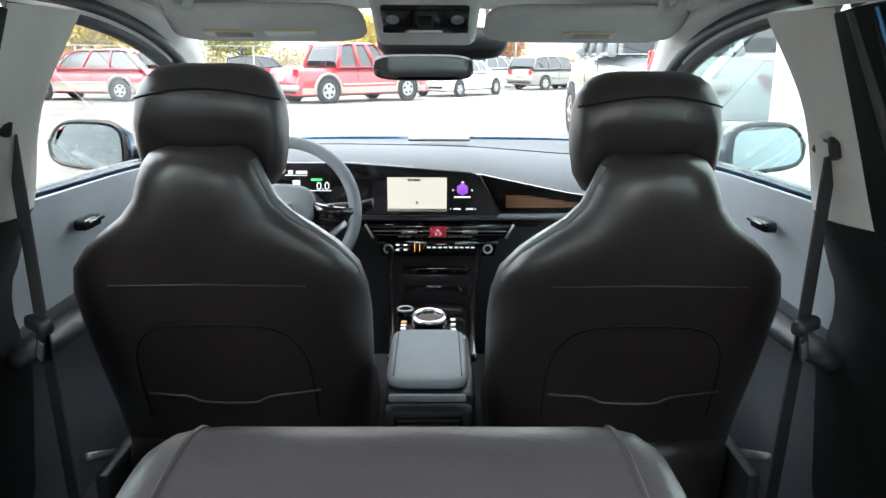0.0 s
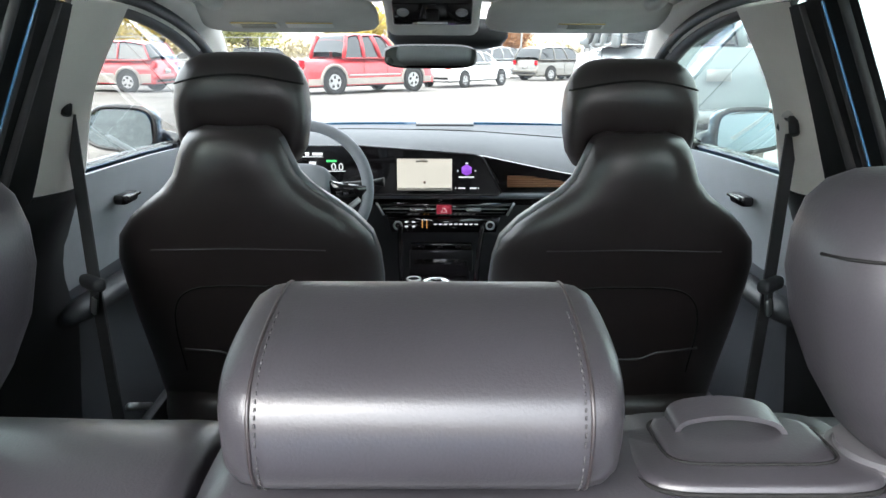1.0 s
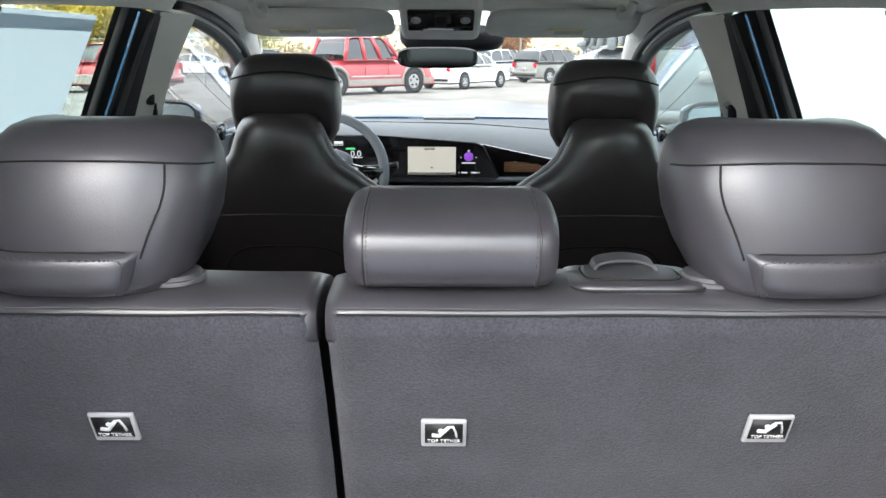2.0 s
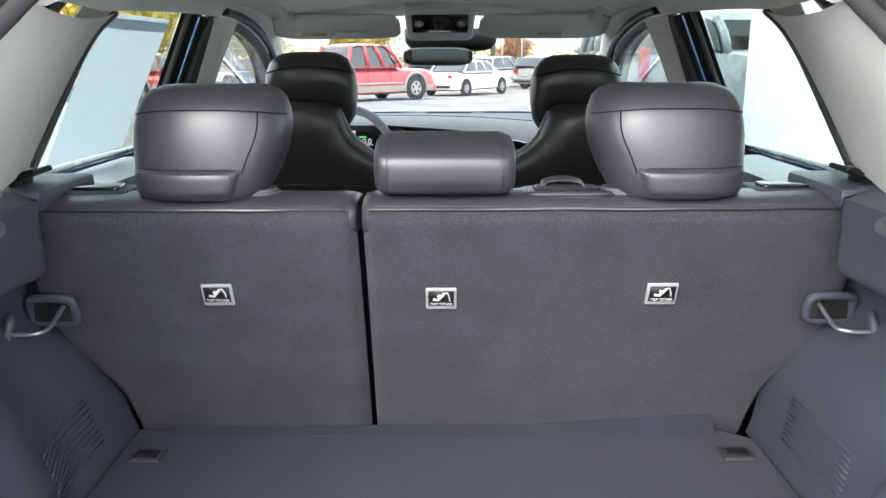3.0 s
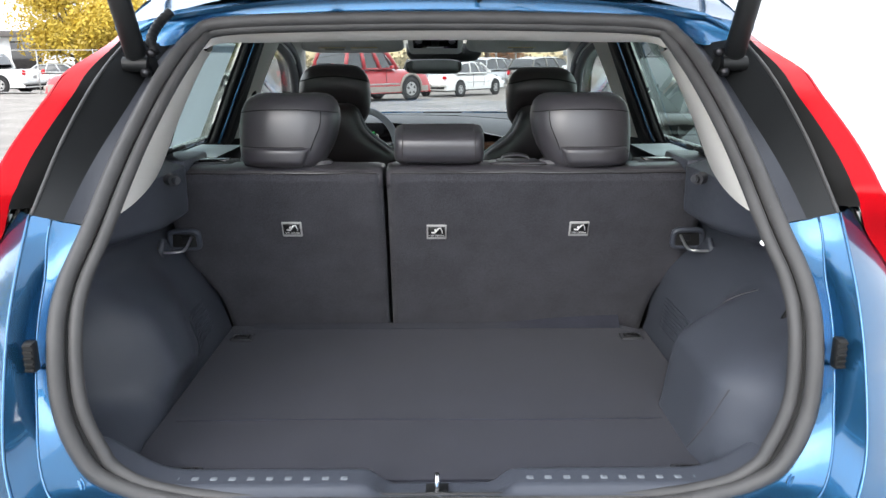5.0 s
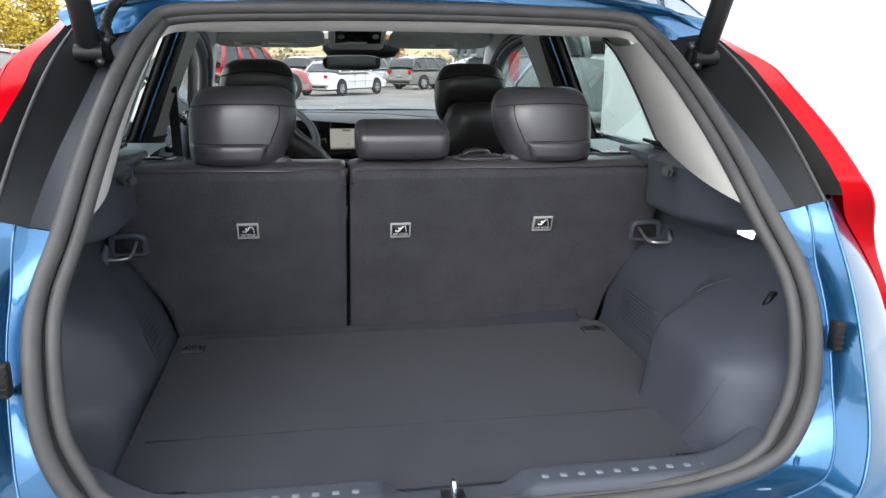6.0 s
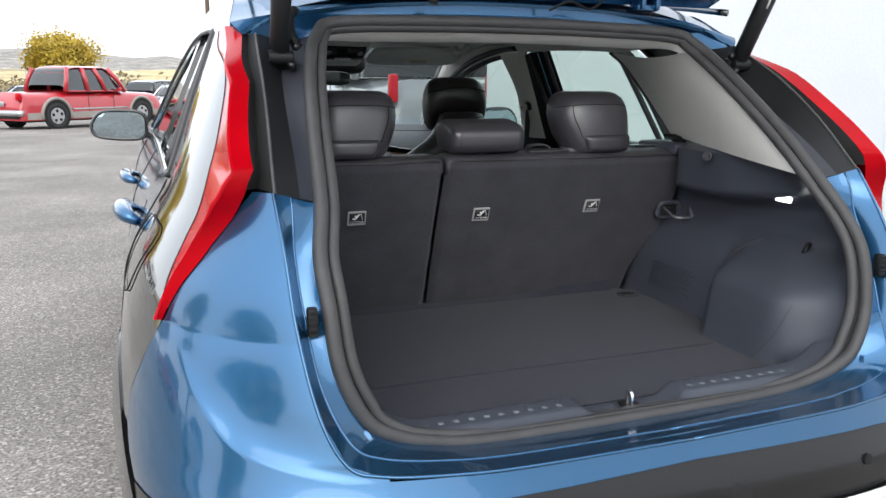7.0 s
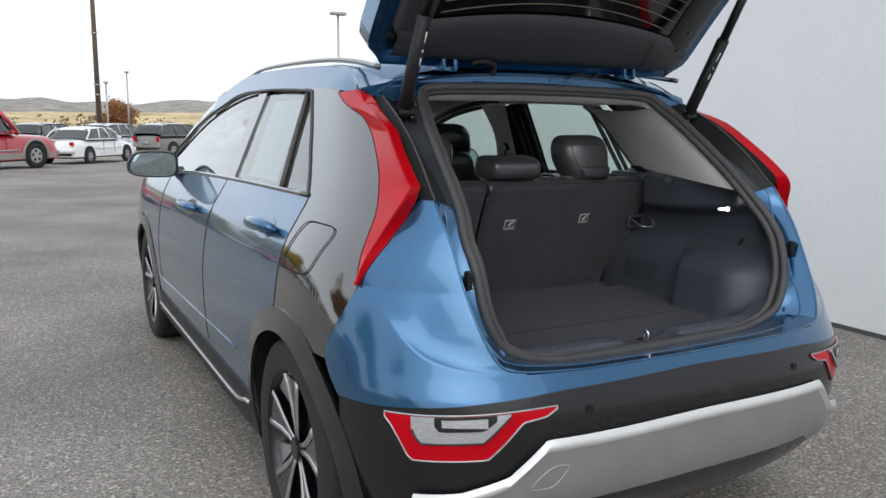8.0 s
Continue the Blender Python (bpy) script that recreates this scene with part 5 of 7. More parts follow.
def words(name, text, size, m, owner, material):
    cu = bpy.data.curves.new(name, 'FONT')
    cu.body, cu.size, cu.align_x, cu.align_y, cu.extrude = text, size, 'CENTER', 'CENTER', 0.0004
    tmp = bpy.data.objects.new(name, cu)
    scene.collection.objects.link(tmp)
    me = bpy.data.meshes.new_from_object(tmp.evaluated_get(bpy.context.evaluated_depsgraph_get()))
    bpy.data.objects.remove(tmp)
    me.materials.append(material)
    me.transform(m)
    for v in me.vertices:
        v.co.y = lengthen(v.co.y)
        v.co.z += LIFT[0]
    me.transform(Matrix.Translation(-base_of(owner)))
    ob = new(name, me)
    ob.parent = owner
    return ob


words("speed_digits", "0.0", 0.030, pose(-0.288, 2.006, 0.980, 90, 0, 0), disp, GLOW)
words("gear_letter", "P", 0.016, pose(-0.392, 2.006, 1.019, 90, 0, 0), disp, GLOW)
# vents and climate strip
LIFT[0] = -0.040
vent = part("centre_vent", prism([(-0.205, 0.882), (0.205, 0.882), (0.185, 0.845), (-0.185, 0.845)], lambda a, b, d: Vector((DX + a, 2.035 + d, b)), 0.03), PIANO, dash, "slim black centre air vent")
for k in range(3):
    part("vent_blade", box(DX, 2.032, 0.853 + 0.011 * k, 0.36 + 0.015 * k, 0.01, 0.0022, 0.0006), SATIN if k == 1 else DARKM, vent)
for d in (-1, 1):
    part("vent_tab", box(DX + d * 0.085, 2.026, 0.864, 0.045, 0.016, 0.010, 0.003), SATIN, vent, "satin vent tab")
    part("vent_end", tube([(DX + d * 0.207, 2.03, 0.883), (DX + d * 0.186, 2.03, 0.845)], 0.004, 6), SATIN, vent)
part("hazard_switch", box(DX - 0.004, 2.026, 0.864, 0.046, 0.014, 0.028, 0.003), mat("red_hazard_switch", (0.45, 0.03, 0.06), 0.35, emit=(0.8, 0.05, 0.1), power=0.02), vent, "red hazard light switch")
part("hazard_triangle", tube([(DX - 0.004 + 0.010 * math.cos(w), 2.018, 0.862 + 0.010 * math.sin(w)) for w in (math.pi / 2, math.pi / 2 + 2.094, math.pi / 2 + 4.189)], 0.001, 4, True), GLOW, vent)
LIFT[0] = -0.033
strip = part("climate_strip", prism([(-0.172, 0.832), (0.172, 0.832), (0.158, 0.784), (-0.158, 0.784)], lambda a, b, d: Vector((DX - 0.004 + a, 2.038 + d, b)), 0.03), PIANO, dash, "black touch climate strip")
for d in (-1, 1):
    kn = part("climate_knob", disc((DX - 0.004 + d * 0.139, 2.03, 0.809), (0, -1, 0), 0.0125, 0.02, 24, 0.002), PIANO, strip)
    part("knob_ring", tube([(DX - 0.004 + d * 0.139 + 0.0115 * math.cos(w), 2.019, 0.809 + 0.0115 * math.sin(w)) for w in np.linspace(0, 2 * math.pi, 25)[:-1]], 0.003, 6, True), SATIN, strip, "bright knob ring")
for k in range(9):
    part("touch_mark", box(DX - 0.03 + 0.0155 * k, 2.036, 0.809, 0.010, 0.003, 0.003, 0.0), GLOW, strip)
for k in range(4):
    part("touch_mark", box(DX - 0.118 + 0.022 * (k % 2), 2.036, 0.802 + 0.014 * (k // 2), 0.010, 0.003, 0.004, 0.0), GLOW, strip)
for k in range(2):
    part("touch_mark", box(DX - 0.070 + 0.014 * k, 2.036, 0.809, 0.002, 0.003, 0.024, 0.0), AMBER, strip)
part("port_strip", box(0.018, 2.085, 0.728, 0.19, 0.02, 0.022, 0.004), PIANO, dash, "socket strip over the phone tray")
for k in range(3):
    part("port_mark", box(-0.04 + 0.055 * k, 2.074, 0.728, 0.016, 0.003, 0.006, 0.001), DARKM, dash)
part("phone_tray", box(0.018, 2.11, 0.675, 0.20, 0.02, 0.075, 0.008), DARKM, dash, "dark phone tray wall")

# ---- steering wheel ----
LIFT[0] = -0.036
wheel_at = Vector((-0.352, 1.752, 0.968))
steer = thing("steering_wheel", wheel_at, "grey leather steering wheel with a flat silver spoke pad", "steering wheel")


def wheel_pt(r, w, d=0.0):
    t = radians(24)
    return wheel_at + Vector((r * math.cos(w), r * math.sin(w) * math.sin(t) - d * math.cos(t), r * math.sin(w) * math.cos(t) + d * math.sin(t)))


part("rim", tube([wheel_pt(0.178 * (1 - 0.05 * max(0, -math.sin(w)) ** 4), w) for w in np.linspace(0, 2 * math.pi, 65)[:-1]], 0.0155, 12, True), DASHTOP, steer, "grey leather rim")
part("hub_pad", loft([(0.0, 0.9), (0.02, 1.0), (0.035, 0.95), (0.042, 0.8)], lambda r, w: wheel_pt(1, 0, 0) - Vector((1, 0, 0)) + (wheel_pt(1, 0) - wheel_at) * (0.085 * r[1] * sup(w, 3)[0]) + (wheel_pt(1, math.pi / 2) - wheel_at) * (0.055 * r[1] * sup(w, 3)[1] + 0.012) + (wheel_pt(0, 0, 1) - wheel_at) * r[0], 36), DASHTOP, steer, "smooth grey airbag pad")
for d in (-1, 1):
    part("spoke", tube([wheel_pt(0.07, math.pi / 2 - d * math.pi / 2, 0.01), wheel_pt(0.12, math.pi / 2 - d * (math.pi / 2 + 0.06), 0.008), wheel_pt(0.172, math.pi / 2 - d * (math.pi / 2 + 0.04), 0)], [0.032, 0.028, 0.024], 8, False, ((0, 1, 0.4), 0.4)), PIANO, steer, "black spoke with thumb buttons")
    for k in range(6):
        c = wheel_pt(0.105 + 0.018 * (k % 2), (0 if d > 0 else math.pi) + d * (-0.10 + 0.11 * (k // 2)), 0.022)
        part("thumb_button", box(c.x, c.y, c.z, 0.013, 0.006, 0.007, 0.001, 1, (24, 0, 0)), DARKM, steer)
    part("spoke_trim", tube([wheel_pt(0.16, -0.15 if d > 0 else math.pi + 0.15, 0.012), wheel_pt(0.13, -0.5 if d > 0 else math.pi + 0.5, 0.014), wheel_pt(0.10, -0.95 if d > 0 else math.pi + 0.95, 0.012), wheel_pt(0.165, -1.25 if d > 0 else math.pi + 1.25, 0.0)], 0.008, 8), SATIN, steer, "satin silver spoke trim")
part("badge", box(wheel_pt(0, 0, 0.046).x, wheel_pt(0, 0, 0.046).y, wheel_pt(0, 0, 0.046).z + 0.01, 0.07, 0.003, 0.014, 0.001, 1, (24, 0, 0)), SATIN, steer, "plain silver badge bar")
part("column_shroud", tube([wheel_at + Vector((0, 0.03, -0.01)), wheel_at + Vector((0, 0.28, -0.06))], [0.05, 0.075], 12), PLASTIC, steer)
for d in (-1, 1):
    part("column_stalk", tube([wheel_at + Vector((d * 0.06, 0.07, 0.0)), wheel_at + Vector((d * 0.19, 0.06, 0.012)), wheel_at + Vector((d * 0.215, 0.055, 0.014))], [0.007, 0.008, 0.013], 8), CLAD, steer)

# ---- overhead: mirror, console, visors ----
LIFT[0] = -0.028
mirror = thing("rear_view_mirror", (-0.013, 1.95, 1.38), "dark frameless rear-view mirror on its stalk", "mirror")
part("mirror_shell", loft([(0.0, 0.97), (0.004, 1.0), (0.02, 1.0), (0.035, 0.8)], lambda r, w: Vector((-0.013 + 0.127 * r[1] * sup(w, 4)[0] + 0.0, 1.925 + r[0] + 0.0062 * sup(w, 4)[1], 1.300 + 0.033 * r[1] * sup(w, 4)[1])), 40), PIANO, mirror, "black mirror shell")
bm = bmesh.new()
bm.faces.new([bm.verts.new((-0.013 + 0.121 * sup(w, 4)[0], 1.9215 + 0.0055 * sup(w, 4)[1], 1.300 + 0.028 * sup(w, 4)[1])) for w in np.linspace(0, 2 * math.pi, 41)[:-1]])
part("mirror_glass", bm, mat("dim_mirror_glass", (0.22, 0.24, 0.24), 0.03, 1.0), mirror, "dim grey mirror glass", True)
part("mirror_stalk", tube([(-0.013, 1.955, 1.31), (-0.013, 1.98, 1.35), (-0.013, 1.99, 1.385)], 0.014, 8), CLAD, mirror)
part("camera_cover", loft([(1.318, 0.6), (1.326, 0.85), (1.35, 0.97), (1.40, 1.0)], lambda r, w: Vector((0.035 + 0.175 * r[1] * sup(w, 3)[0], 2.02 + 0.075 * r[1] * sup(w, 3)[1], r[0])), 32), CLAD, mirror, "black sensor cover behind the mirror")
LIFT[0] = 0.0
over = thing("overhead_console", (0, 1.66, 1.40), "grey overhead console with map lights and switches", "console")
part("console_shell", box(-0.004, 1.66, 1.383, 0.225, 0.23, 0.055, 0.02, 3, (-19, 0, 0)), VISOR, over)
part("switch_panel", box(-0.004, 1.585, 1.376, 0.180, 0.085, 0.02, 0.006, 2, (-33, 0, 0)), PIANO, over, "black switch panel")
for d in (-1, 1):
    part("map_light", disc((-0.004 + d * 0.066, 1.572, 1.374), (0, -0.6, -1), 0.014, 0.012, 20, 0.003), WHITEL, over, "clear round map light")
part("roof_switch", box(-0.004, 1.578, 1.368, 0.030, 0.03, 0.014, 0.004, 2, (-33, 0, 0)), CLAD, over)
part("panel_groove", box(-0.004, 1.605, 1.351, 0.07, 0.006, 0.006, 0.001), SATIN, over)
for s, xa, xb in ((-1, -0.560, -0.132), (1, 0.122, 0.548)):
    v = thing("sun_visor", ((xa + xb) / 2, 1.66, 1.40), "folded grey sun visor with a printed warning label", "sun visor", "sun visors")
    part("visor_pad", loft([(0.0, 0.85), (0.006, 0.97), (0.014, 1.0), (0.022, 0.97), (0.028, 0.85)], lambda r, w: Vector(((xa + xb) / 2 + (xb - xa) / 2 * r[1] * sup(w, 7)[0], 1.655 + 0.085 * r[1] * sup(w, 6)[1], 1.354 + r[0] - 0.027 * r[1] * sup(w, 6)[1])), 48), VISOR, v, "grey cloth visor pad")
    part("visor_arm", tube([(xa if s < 0 else xb, 1.72, 1.40), ((xa if s < 0 else xb) - s * 0.05, 1.72, 1.405)], 0.008, 8), VISOR, v)
    lx = xa + 0.135 if s < 0 else xa + 0.225
    part("warning_label", box(lx, 1.670, 1.3470, 0.11, 0.036, 0.0016, 0.0, 1, (-17, 0, 0)), mat("label_white", (0.72, 0.72, 0.68), 0.6) if s < 0 else bpy.data.materials["label_white"], v, "white warning label")
    part("label_band", box(lx, 1.6545, 1.3510, 0.11, 0.004, 0.002, 0.0, 1, (-17, 0, 0)), mat("label_yellow", (0.75, 0.55, 0.08), 0.6) if s < 0 else bpy.data.materials["label_yellow"], v)
    for k in range(3):
        part("label_line", box(lx + 0.008, 1.663 + 0.009 * k, 1.3465 - 0.003 * k, 0.08, 0.003, 0.0016, 0.0, 1, (-17, 0, 0)), bpy.data.materials["screen_grey"], v)
    if s < 0:
        part("warning_label", box(lx + 0.13, 1.670, 1.3470, 0.11, 0.036, 0.0016, 0.0, 1, (-17, 0, 0)), bpy.data.materials["label_white"], v)
        part("label_band", box(lx + 0.13, 1.6545, 1.3510, 0.11, 0.004, 0.002, 0.0, 1, (-17, 0, 0)), bpy.data.materials["label_yellow"], v)


# ---- rear seats ----
def seat_back_y(z):
    return tab(z, [0.60, 0.655, 0.935, 1.04, 1.07], [0.30, 0.276, 0.170, 0.130, 0.119])


def seat_edge(z):
    return ease(z, [0.60, 0.66, 0.75, 0.83, 0.90, 1.04], [0.515, 0.515, 0.532, 0.580, 0.603, 0.600])


COLLAR = mat("grey_collar_plastic", (0.11, 0.108, 0.115), 0.35, 0.0, 0.0, 0.06, 12.0)
LABEL_BLACK = mat("printed_black", (0.01, 0.01, 0.01), 0.5)
LABEL_GREY = mat("pale_grey_label", (0.40, 0.40, 0.40), 0.5)
LABEL_WHITE = mat("printed_white", (0.75, 0.75, 0.74), 0.5)


def headrest_outer(owner, cx, s):
    """An outer rear headrest; s: the side on which the window is."""
    LIFT[0] = -0.010
    rows = [(1.088, 0.094, 0.040, 0.0), (1.092, 0.101, 0.050, 0.0), (1.104, 0.107, 0.057, 0.002), (1.13, 0.110, 0.060, 0.003), (1.16, 0.112, 0.061, 0.004), (1.19, 0.112, 0.060, 0.004), (1.212, 0.109, 0.055, 0.004), (1.230, 0.102, 0.047, 0.003), (1.241, 0.091, 0.036, 0.003), (1.247, 0.076, 0.024, 0.002), (1.249, 0.055, 0.012, 0.002)]
    def pt(r, w):
        c, d = sup(w, 3.6)
        if c * s < 0:
            c *= tab(r[0], [1.088, 1.11, 1.14, 1.175], [0.74, 0.84, 0.94, 1.0])
        return Vector((cx + r[1] * c - s * 0.010 * (r[0] - 1.09) / 0.15, 0.188 + 0.010 * (r[0] - 1.09) / 0.15 + r[2] * d * (1 if d < 0 else 0.55) + 0.028 * abs(c) ** 3, r[0]))
    h = part("headrest", loft(rows, pt, 56), LEATHER, owner, "plump grey leatherette headrest with stitched seams")
    def rear(c, z, out=0.001):
        i = [tab(z, [r[0] for r in rows], [r[k] for r in rows]) for k in (1, 2)]
        d = -max(0.0, 1 - abs(c) ** 3.6) ** (1 / 3.6)
        if c * s < 0:
            c *= tab(z, [1.088, 1.11, 1.14, 1.175], [0.74, 0.84, 0.94, 1.0])
        return Vector((cx + i[0] * c - s * 0.010 * (z - 1.09) / 0.15, 0.188 + 0.010 * (z - 1.09) / 0.15 + i[1] * d + 0.028 * abs(c) ** 3 - out, z))
    part("top_seam", tube([rear(c, 1.216 - 0.010 * abs(c) ** 3) for c in np.linspace(-0.985, 0.985, 40)], 0.0010, 6), SEAM, h)
    part("side_seam", tube([rear(-s * (0.60 + 0.10 * smooth(1.13, 1.20, z)), z) for z in np.linspace(1.128, 1.213, 18)], 0.0010, 6), SEAM, h)
    # stitched pad at the foot: u runs from the window side to the middle of the car
    def pad(u, v, out):
        return rear(s * (0.93 - 1.50 * u), 1.091 + 0.044 * v, out)
    part("base_pad", sheet(lambda u, v: pad(u, v, 0.001 + 0.010 * (max(0.0, 1 - abs(2 * u - 1) ** 10) * max(0.0, 1 - abs(2 * v - 1) ** 4)) ** 0.5), 40, 12), LEATHER, h, "padded leatherette foot of the headrest")
    rim = [(0.015, 0.05), (0.012, 0.55), (0.03, 0.88), (0.09, 0.99), (0.30, 1.0), (0.70, 1.0), (0.91, 0.99), (0.97, 0.88), (0.988, 0.55), (0.985, 0.05)]
    part("base_piping", tube(catmull([pad(u, v, 0.001) for u, v in rim], 6), 0.0011, 6), SEAM, h)
    fine = catmull([pad(0.5 + (u - 0.5) * 0.93, v * 0.90, 0.0095) for u, v in rim], 12)
    part("stitching", join(*[tube([a, a.lerp(b, 0.8)], 0.0008, 4) for a, b in zip(fine[::2], fine[1::2])]), THREAD, h, "pale grey stitching")
    for d in (-1, 1):
        part("post_collar", disc((cx + d * 0.062 - s * 0.012, 0.185, 1.096), (0, 0, 1), 0.029, 0.012, 24, 0.004), COLLAR, h, "grey plastic headrest post collar")
        part("post", tube([(cx + d * 0.062, 0.195, 1.04), (cx + d * 0.062, 0.195, 1.10)], 0.006, 8), CHROME, h)
    LIFT[0] = 0.0


def tether_label(owner, x, z, y):
    tilt = 20
    p = part("label_plate", box(x, y - 0.003, z, 0.046, 0.005, 0.039, 0.005, 3, (tilt, 0, 0)), LABEL_GREY, owner, "small silver framed anchor label")
    t = Matrix.Translation((x, y - 0.0062, z)) @ Euler((radians(tilt), 0, 0)).to_matrix().to_4x4()
    def flat(w, h, cx, cz, lift, material, nm):
        b = box(0, 0, 0, w, 0.0012, h, 0.0)
        bmesh.ops.transform(b, matrix=t @ Matrix.Translation((cx, -lift, cz)), verts=b.verts)
        part(nm, b, material, p)
    flat(0.038, 0.027, 0, 0.001, 0.0, LABEL_BLACK, "black_field")
    b = join(tube([t @ Vector((a, -0.001, c)) for a, c in ((-0.012, 0.000), (-0.004, -0.001), (0.001, 0.006), (0.004, 0.010))], 0.0022, 6), disc(t @ Vector((-0.003, -0.001, 0.006)), t.to_3x3() @ Vector((0, -1, 0)), 0.0028, 0.001, 10))
    part("seat_symbol", b, LABEL_WHITE, p)
    part("anchor_symbol", tube([t @ Vector((a, -0.001, c)) for a, c in ((0.003, 0.011), (0.009, 0.012), (0.012, 0.004), (0.013, -0.003))], 0.0013, 5), LABEL_WHITE, p)
    words("label_words", "TOP TETHER", 0.0058, t @ pose(0, -0.0009, -0.0092, 90, 0, 0), p, LABEL_WHITE)


def rear_seat(xa, xb, label, heads, labels, loc):
    owner = thing("bench_seat", loc, label, "car seat", "rear bench")
    left_open, right_open = xa < -0.5, xb > 0.5
    xl = lambda z: -seat_edge(z) if left_open else xa
    xr = lambda z: seat_edge(z) if right_open else xb
    def back(u, v):
        z = 0.645 + 0.4225 * v
        x = xl(z) + (xr(z) - xl(z)) * u
        e = min((u) * (xr(z) - xl(z)), (1 - u) * (xr(z) - xl(z)))
        roll = 0.016 * max(0.0, 1 - e / 0.02) ** 2
        wob = 0.0025 * noise.noise(Vector((x * 7, z * 9, 3.1))) + 0.0020 * math.sin(z * 60 + 5 * x) * math.exp(-((z - 0.86) / 0.09) ** 2) * (1 if left_open else 0.3)
        crown = 0.007 * smooth(1.050, 1.0675, z)
        return Vector((x, seat_back_y(z) + roll + wob * (1 - smooth(1.0, 1.05, z)) + crown, z))
    part("carpet_back", sheet(back, 70, 70), CARPET, owner, "charcoal needled carpet on the seat's back")
    xe0, xe1 = (-0.597 if left_open else xa), (0.597 if right_open else xb)
    rows = []
    n = 40
    for k in range(n + 1):
        x = xe0 + (xe1 - xe0) * k / n
        e = min(x - xe0, xe1 - x)
        f = min(1.0, e / 0.03)
        rows.append((x, (1 - (1 - f) ** 3) * 0.14 + 0.86))
    rows = [(xe0, 0.55)] + rows + [(xe1, 0.55)]
    def cap(r, w):
        c, d = sup(w, 3.4)
        x, k = r
        crest = 0.004 * noise.noise(Vector((x * 6, 0.3, 1.7)))
        return Vector((x, 0.206 + 0.0755 * k ** 0.3 * c, 1.055 + (0.030 + crest) * k * d - 0.020 * max(0.0, c) ** 1.3))
    part("leather_cap", loft(rows, cap, 40), LEATHER, owner, "grey leatherette top roll of the seat back")
    def fore(u, v):
        z = 0.50 + 0.52 * v
        x = xe0 + (xe1 - xe0) * u
        return Vector((x, 0.30 + 0.18 * (1 - v) + 0.03 * math.sin(math.pi * min(1, 6 * min(u, 1 - u)) / 2), z))
    part("leather_front", sheet(fore, 24, 10, 0.02), LEATHER, owner)
    part("cushion", loft([(0.42, 0.9), (0.46, 1.0), (0.52, 1.0), (0.56, 0.95), (0.575, 0.85)], lambda r, w: Vector(((xe0 + xe1) / 2 + (xe1 - xe0) / 2 * r[1] ** 0.3 * sup(w, 6)[0], 0.66 + 0.24 * r[1] * sup(w, 5)[1], r[0])), 40), LEATHER, owner)
    part("cap_seam", tube([(x, 0.1262, 1.0688 + 0.002 * noise.noise(Vector((x * 9, 2, 0)))) for x in np.linspace(xe0 + 0.012, xe1 - 0.012, 50)], 0.0012, 6), SEAM, owner)
    part("cap_piping", tube([(x, 0.1310, 1.0735 + 0.002 * noise.noise(Vector((x * 9, 2, 0)))) for x in np.linspace(xe0 + 0.012, xe1 - 0.012, 50)], 0.0008, 6), THREAD, owner)
    for x in heads:
        headrest_outer(owner, x, -1 if x < 0 else 1)
    for x, z in labels:
        tether_label(owner, x, z, seat_back_y(z))
    return owner


left_seat = rear_seat(-0.60, -0.119, "narrow folding rear seat with a carpeted back", [-0.337], [(-0.330, 0.935)], (-0.36, 0.3, 0.42))
right_seat = rear_seat(-0.110, 0.60, "wide folding rear seat with a carpeted back", [0.333], [(0.0, 0.927), (0.326, 0.934)], (0.24, 0.3, 0.42))
part("cap_join", tube([(0.105, 0.206 + 0.0755 * math.cos(w), 1.055 + 0.0305 * math.sin(w)) for w in np.linspace(1.0, 2.6, 16)], 0.0018, 5), SEAM, right_seat)

# middle headrest
def mid_pt(r, w):
    c, d = sup(w, 2.8)
    k = r[1]
    return Vector((0.006 + 0.965 * r[0], 0.200 + 0.070 * k * c - 0.004 * d, 1.126 + 0.040 * k * d + 0.008 * c * k))


mrows = [(-0.104, 0.55), (-0.1025, 0.74), (-0.099, 0.87), (-0.092, 0.955), (-0.083, 0.99), (-0.074, 1.0), (0.074, 1.0), (0.083, 0.99), (0.092, 0.955), (0.099, 0.87), (0.1025, 0.74), (0.104, 0.55)]
mh = part("middle_headrest", loft(mrows, mid_pt, 96), LEATHER, right_seat, "low wide middle headrest in grey leatherette")
for d in (-1, 1):
    part("side_piping", tube([mid_pt((d * 0.083, 0.994), w) for w in np.linspace(0, 2 * math.pi, 41)[:-1]], 0.0011, 6, True), LEATHERB, mh)
    part("side_stitching", join(*[tube([mid_pt((d * 0.0795, 1.003), w), mid_pt((d * 0.0795, 1.003), w + 0.05)], 0.0005, 4) for w in np.linspace(1.6, 4.6, 34)]), THREAD, mh)
    part("post_collar", disc((0.008 + d * 0.05, 0.206, 1.084), (0, 0, 1), 0.018, 0.012, 20, 0.003), PLASTIC, mh)
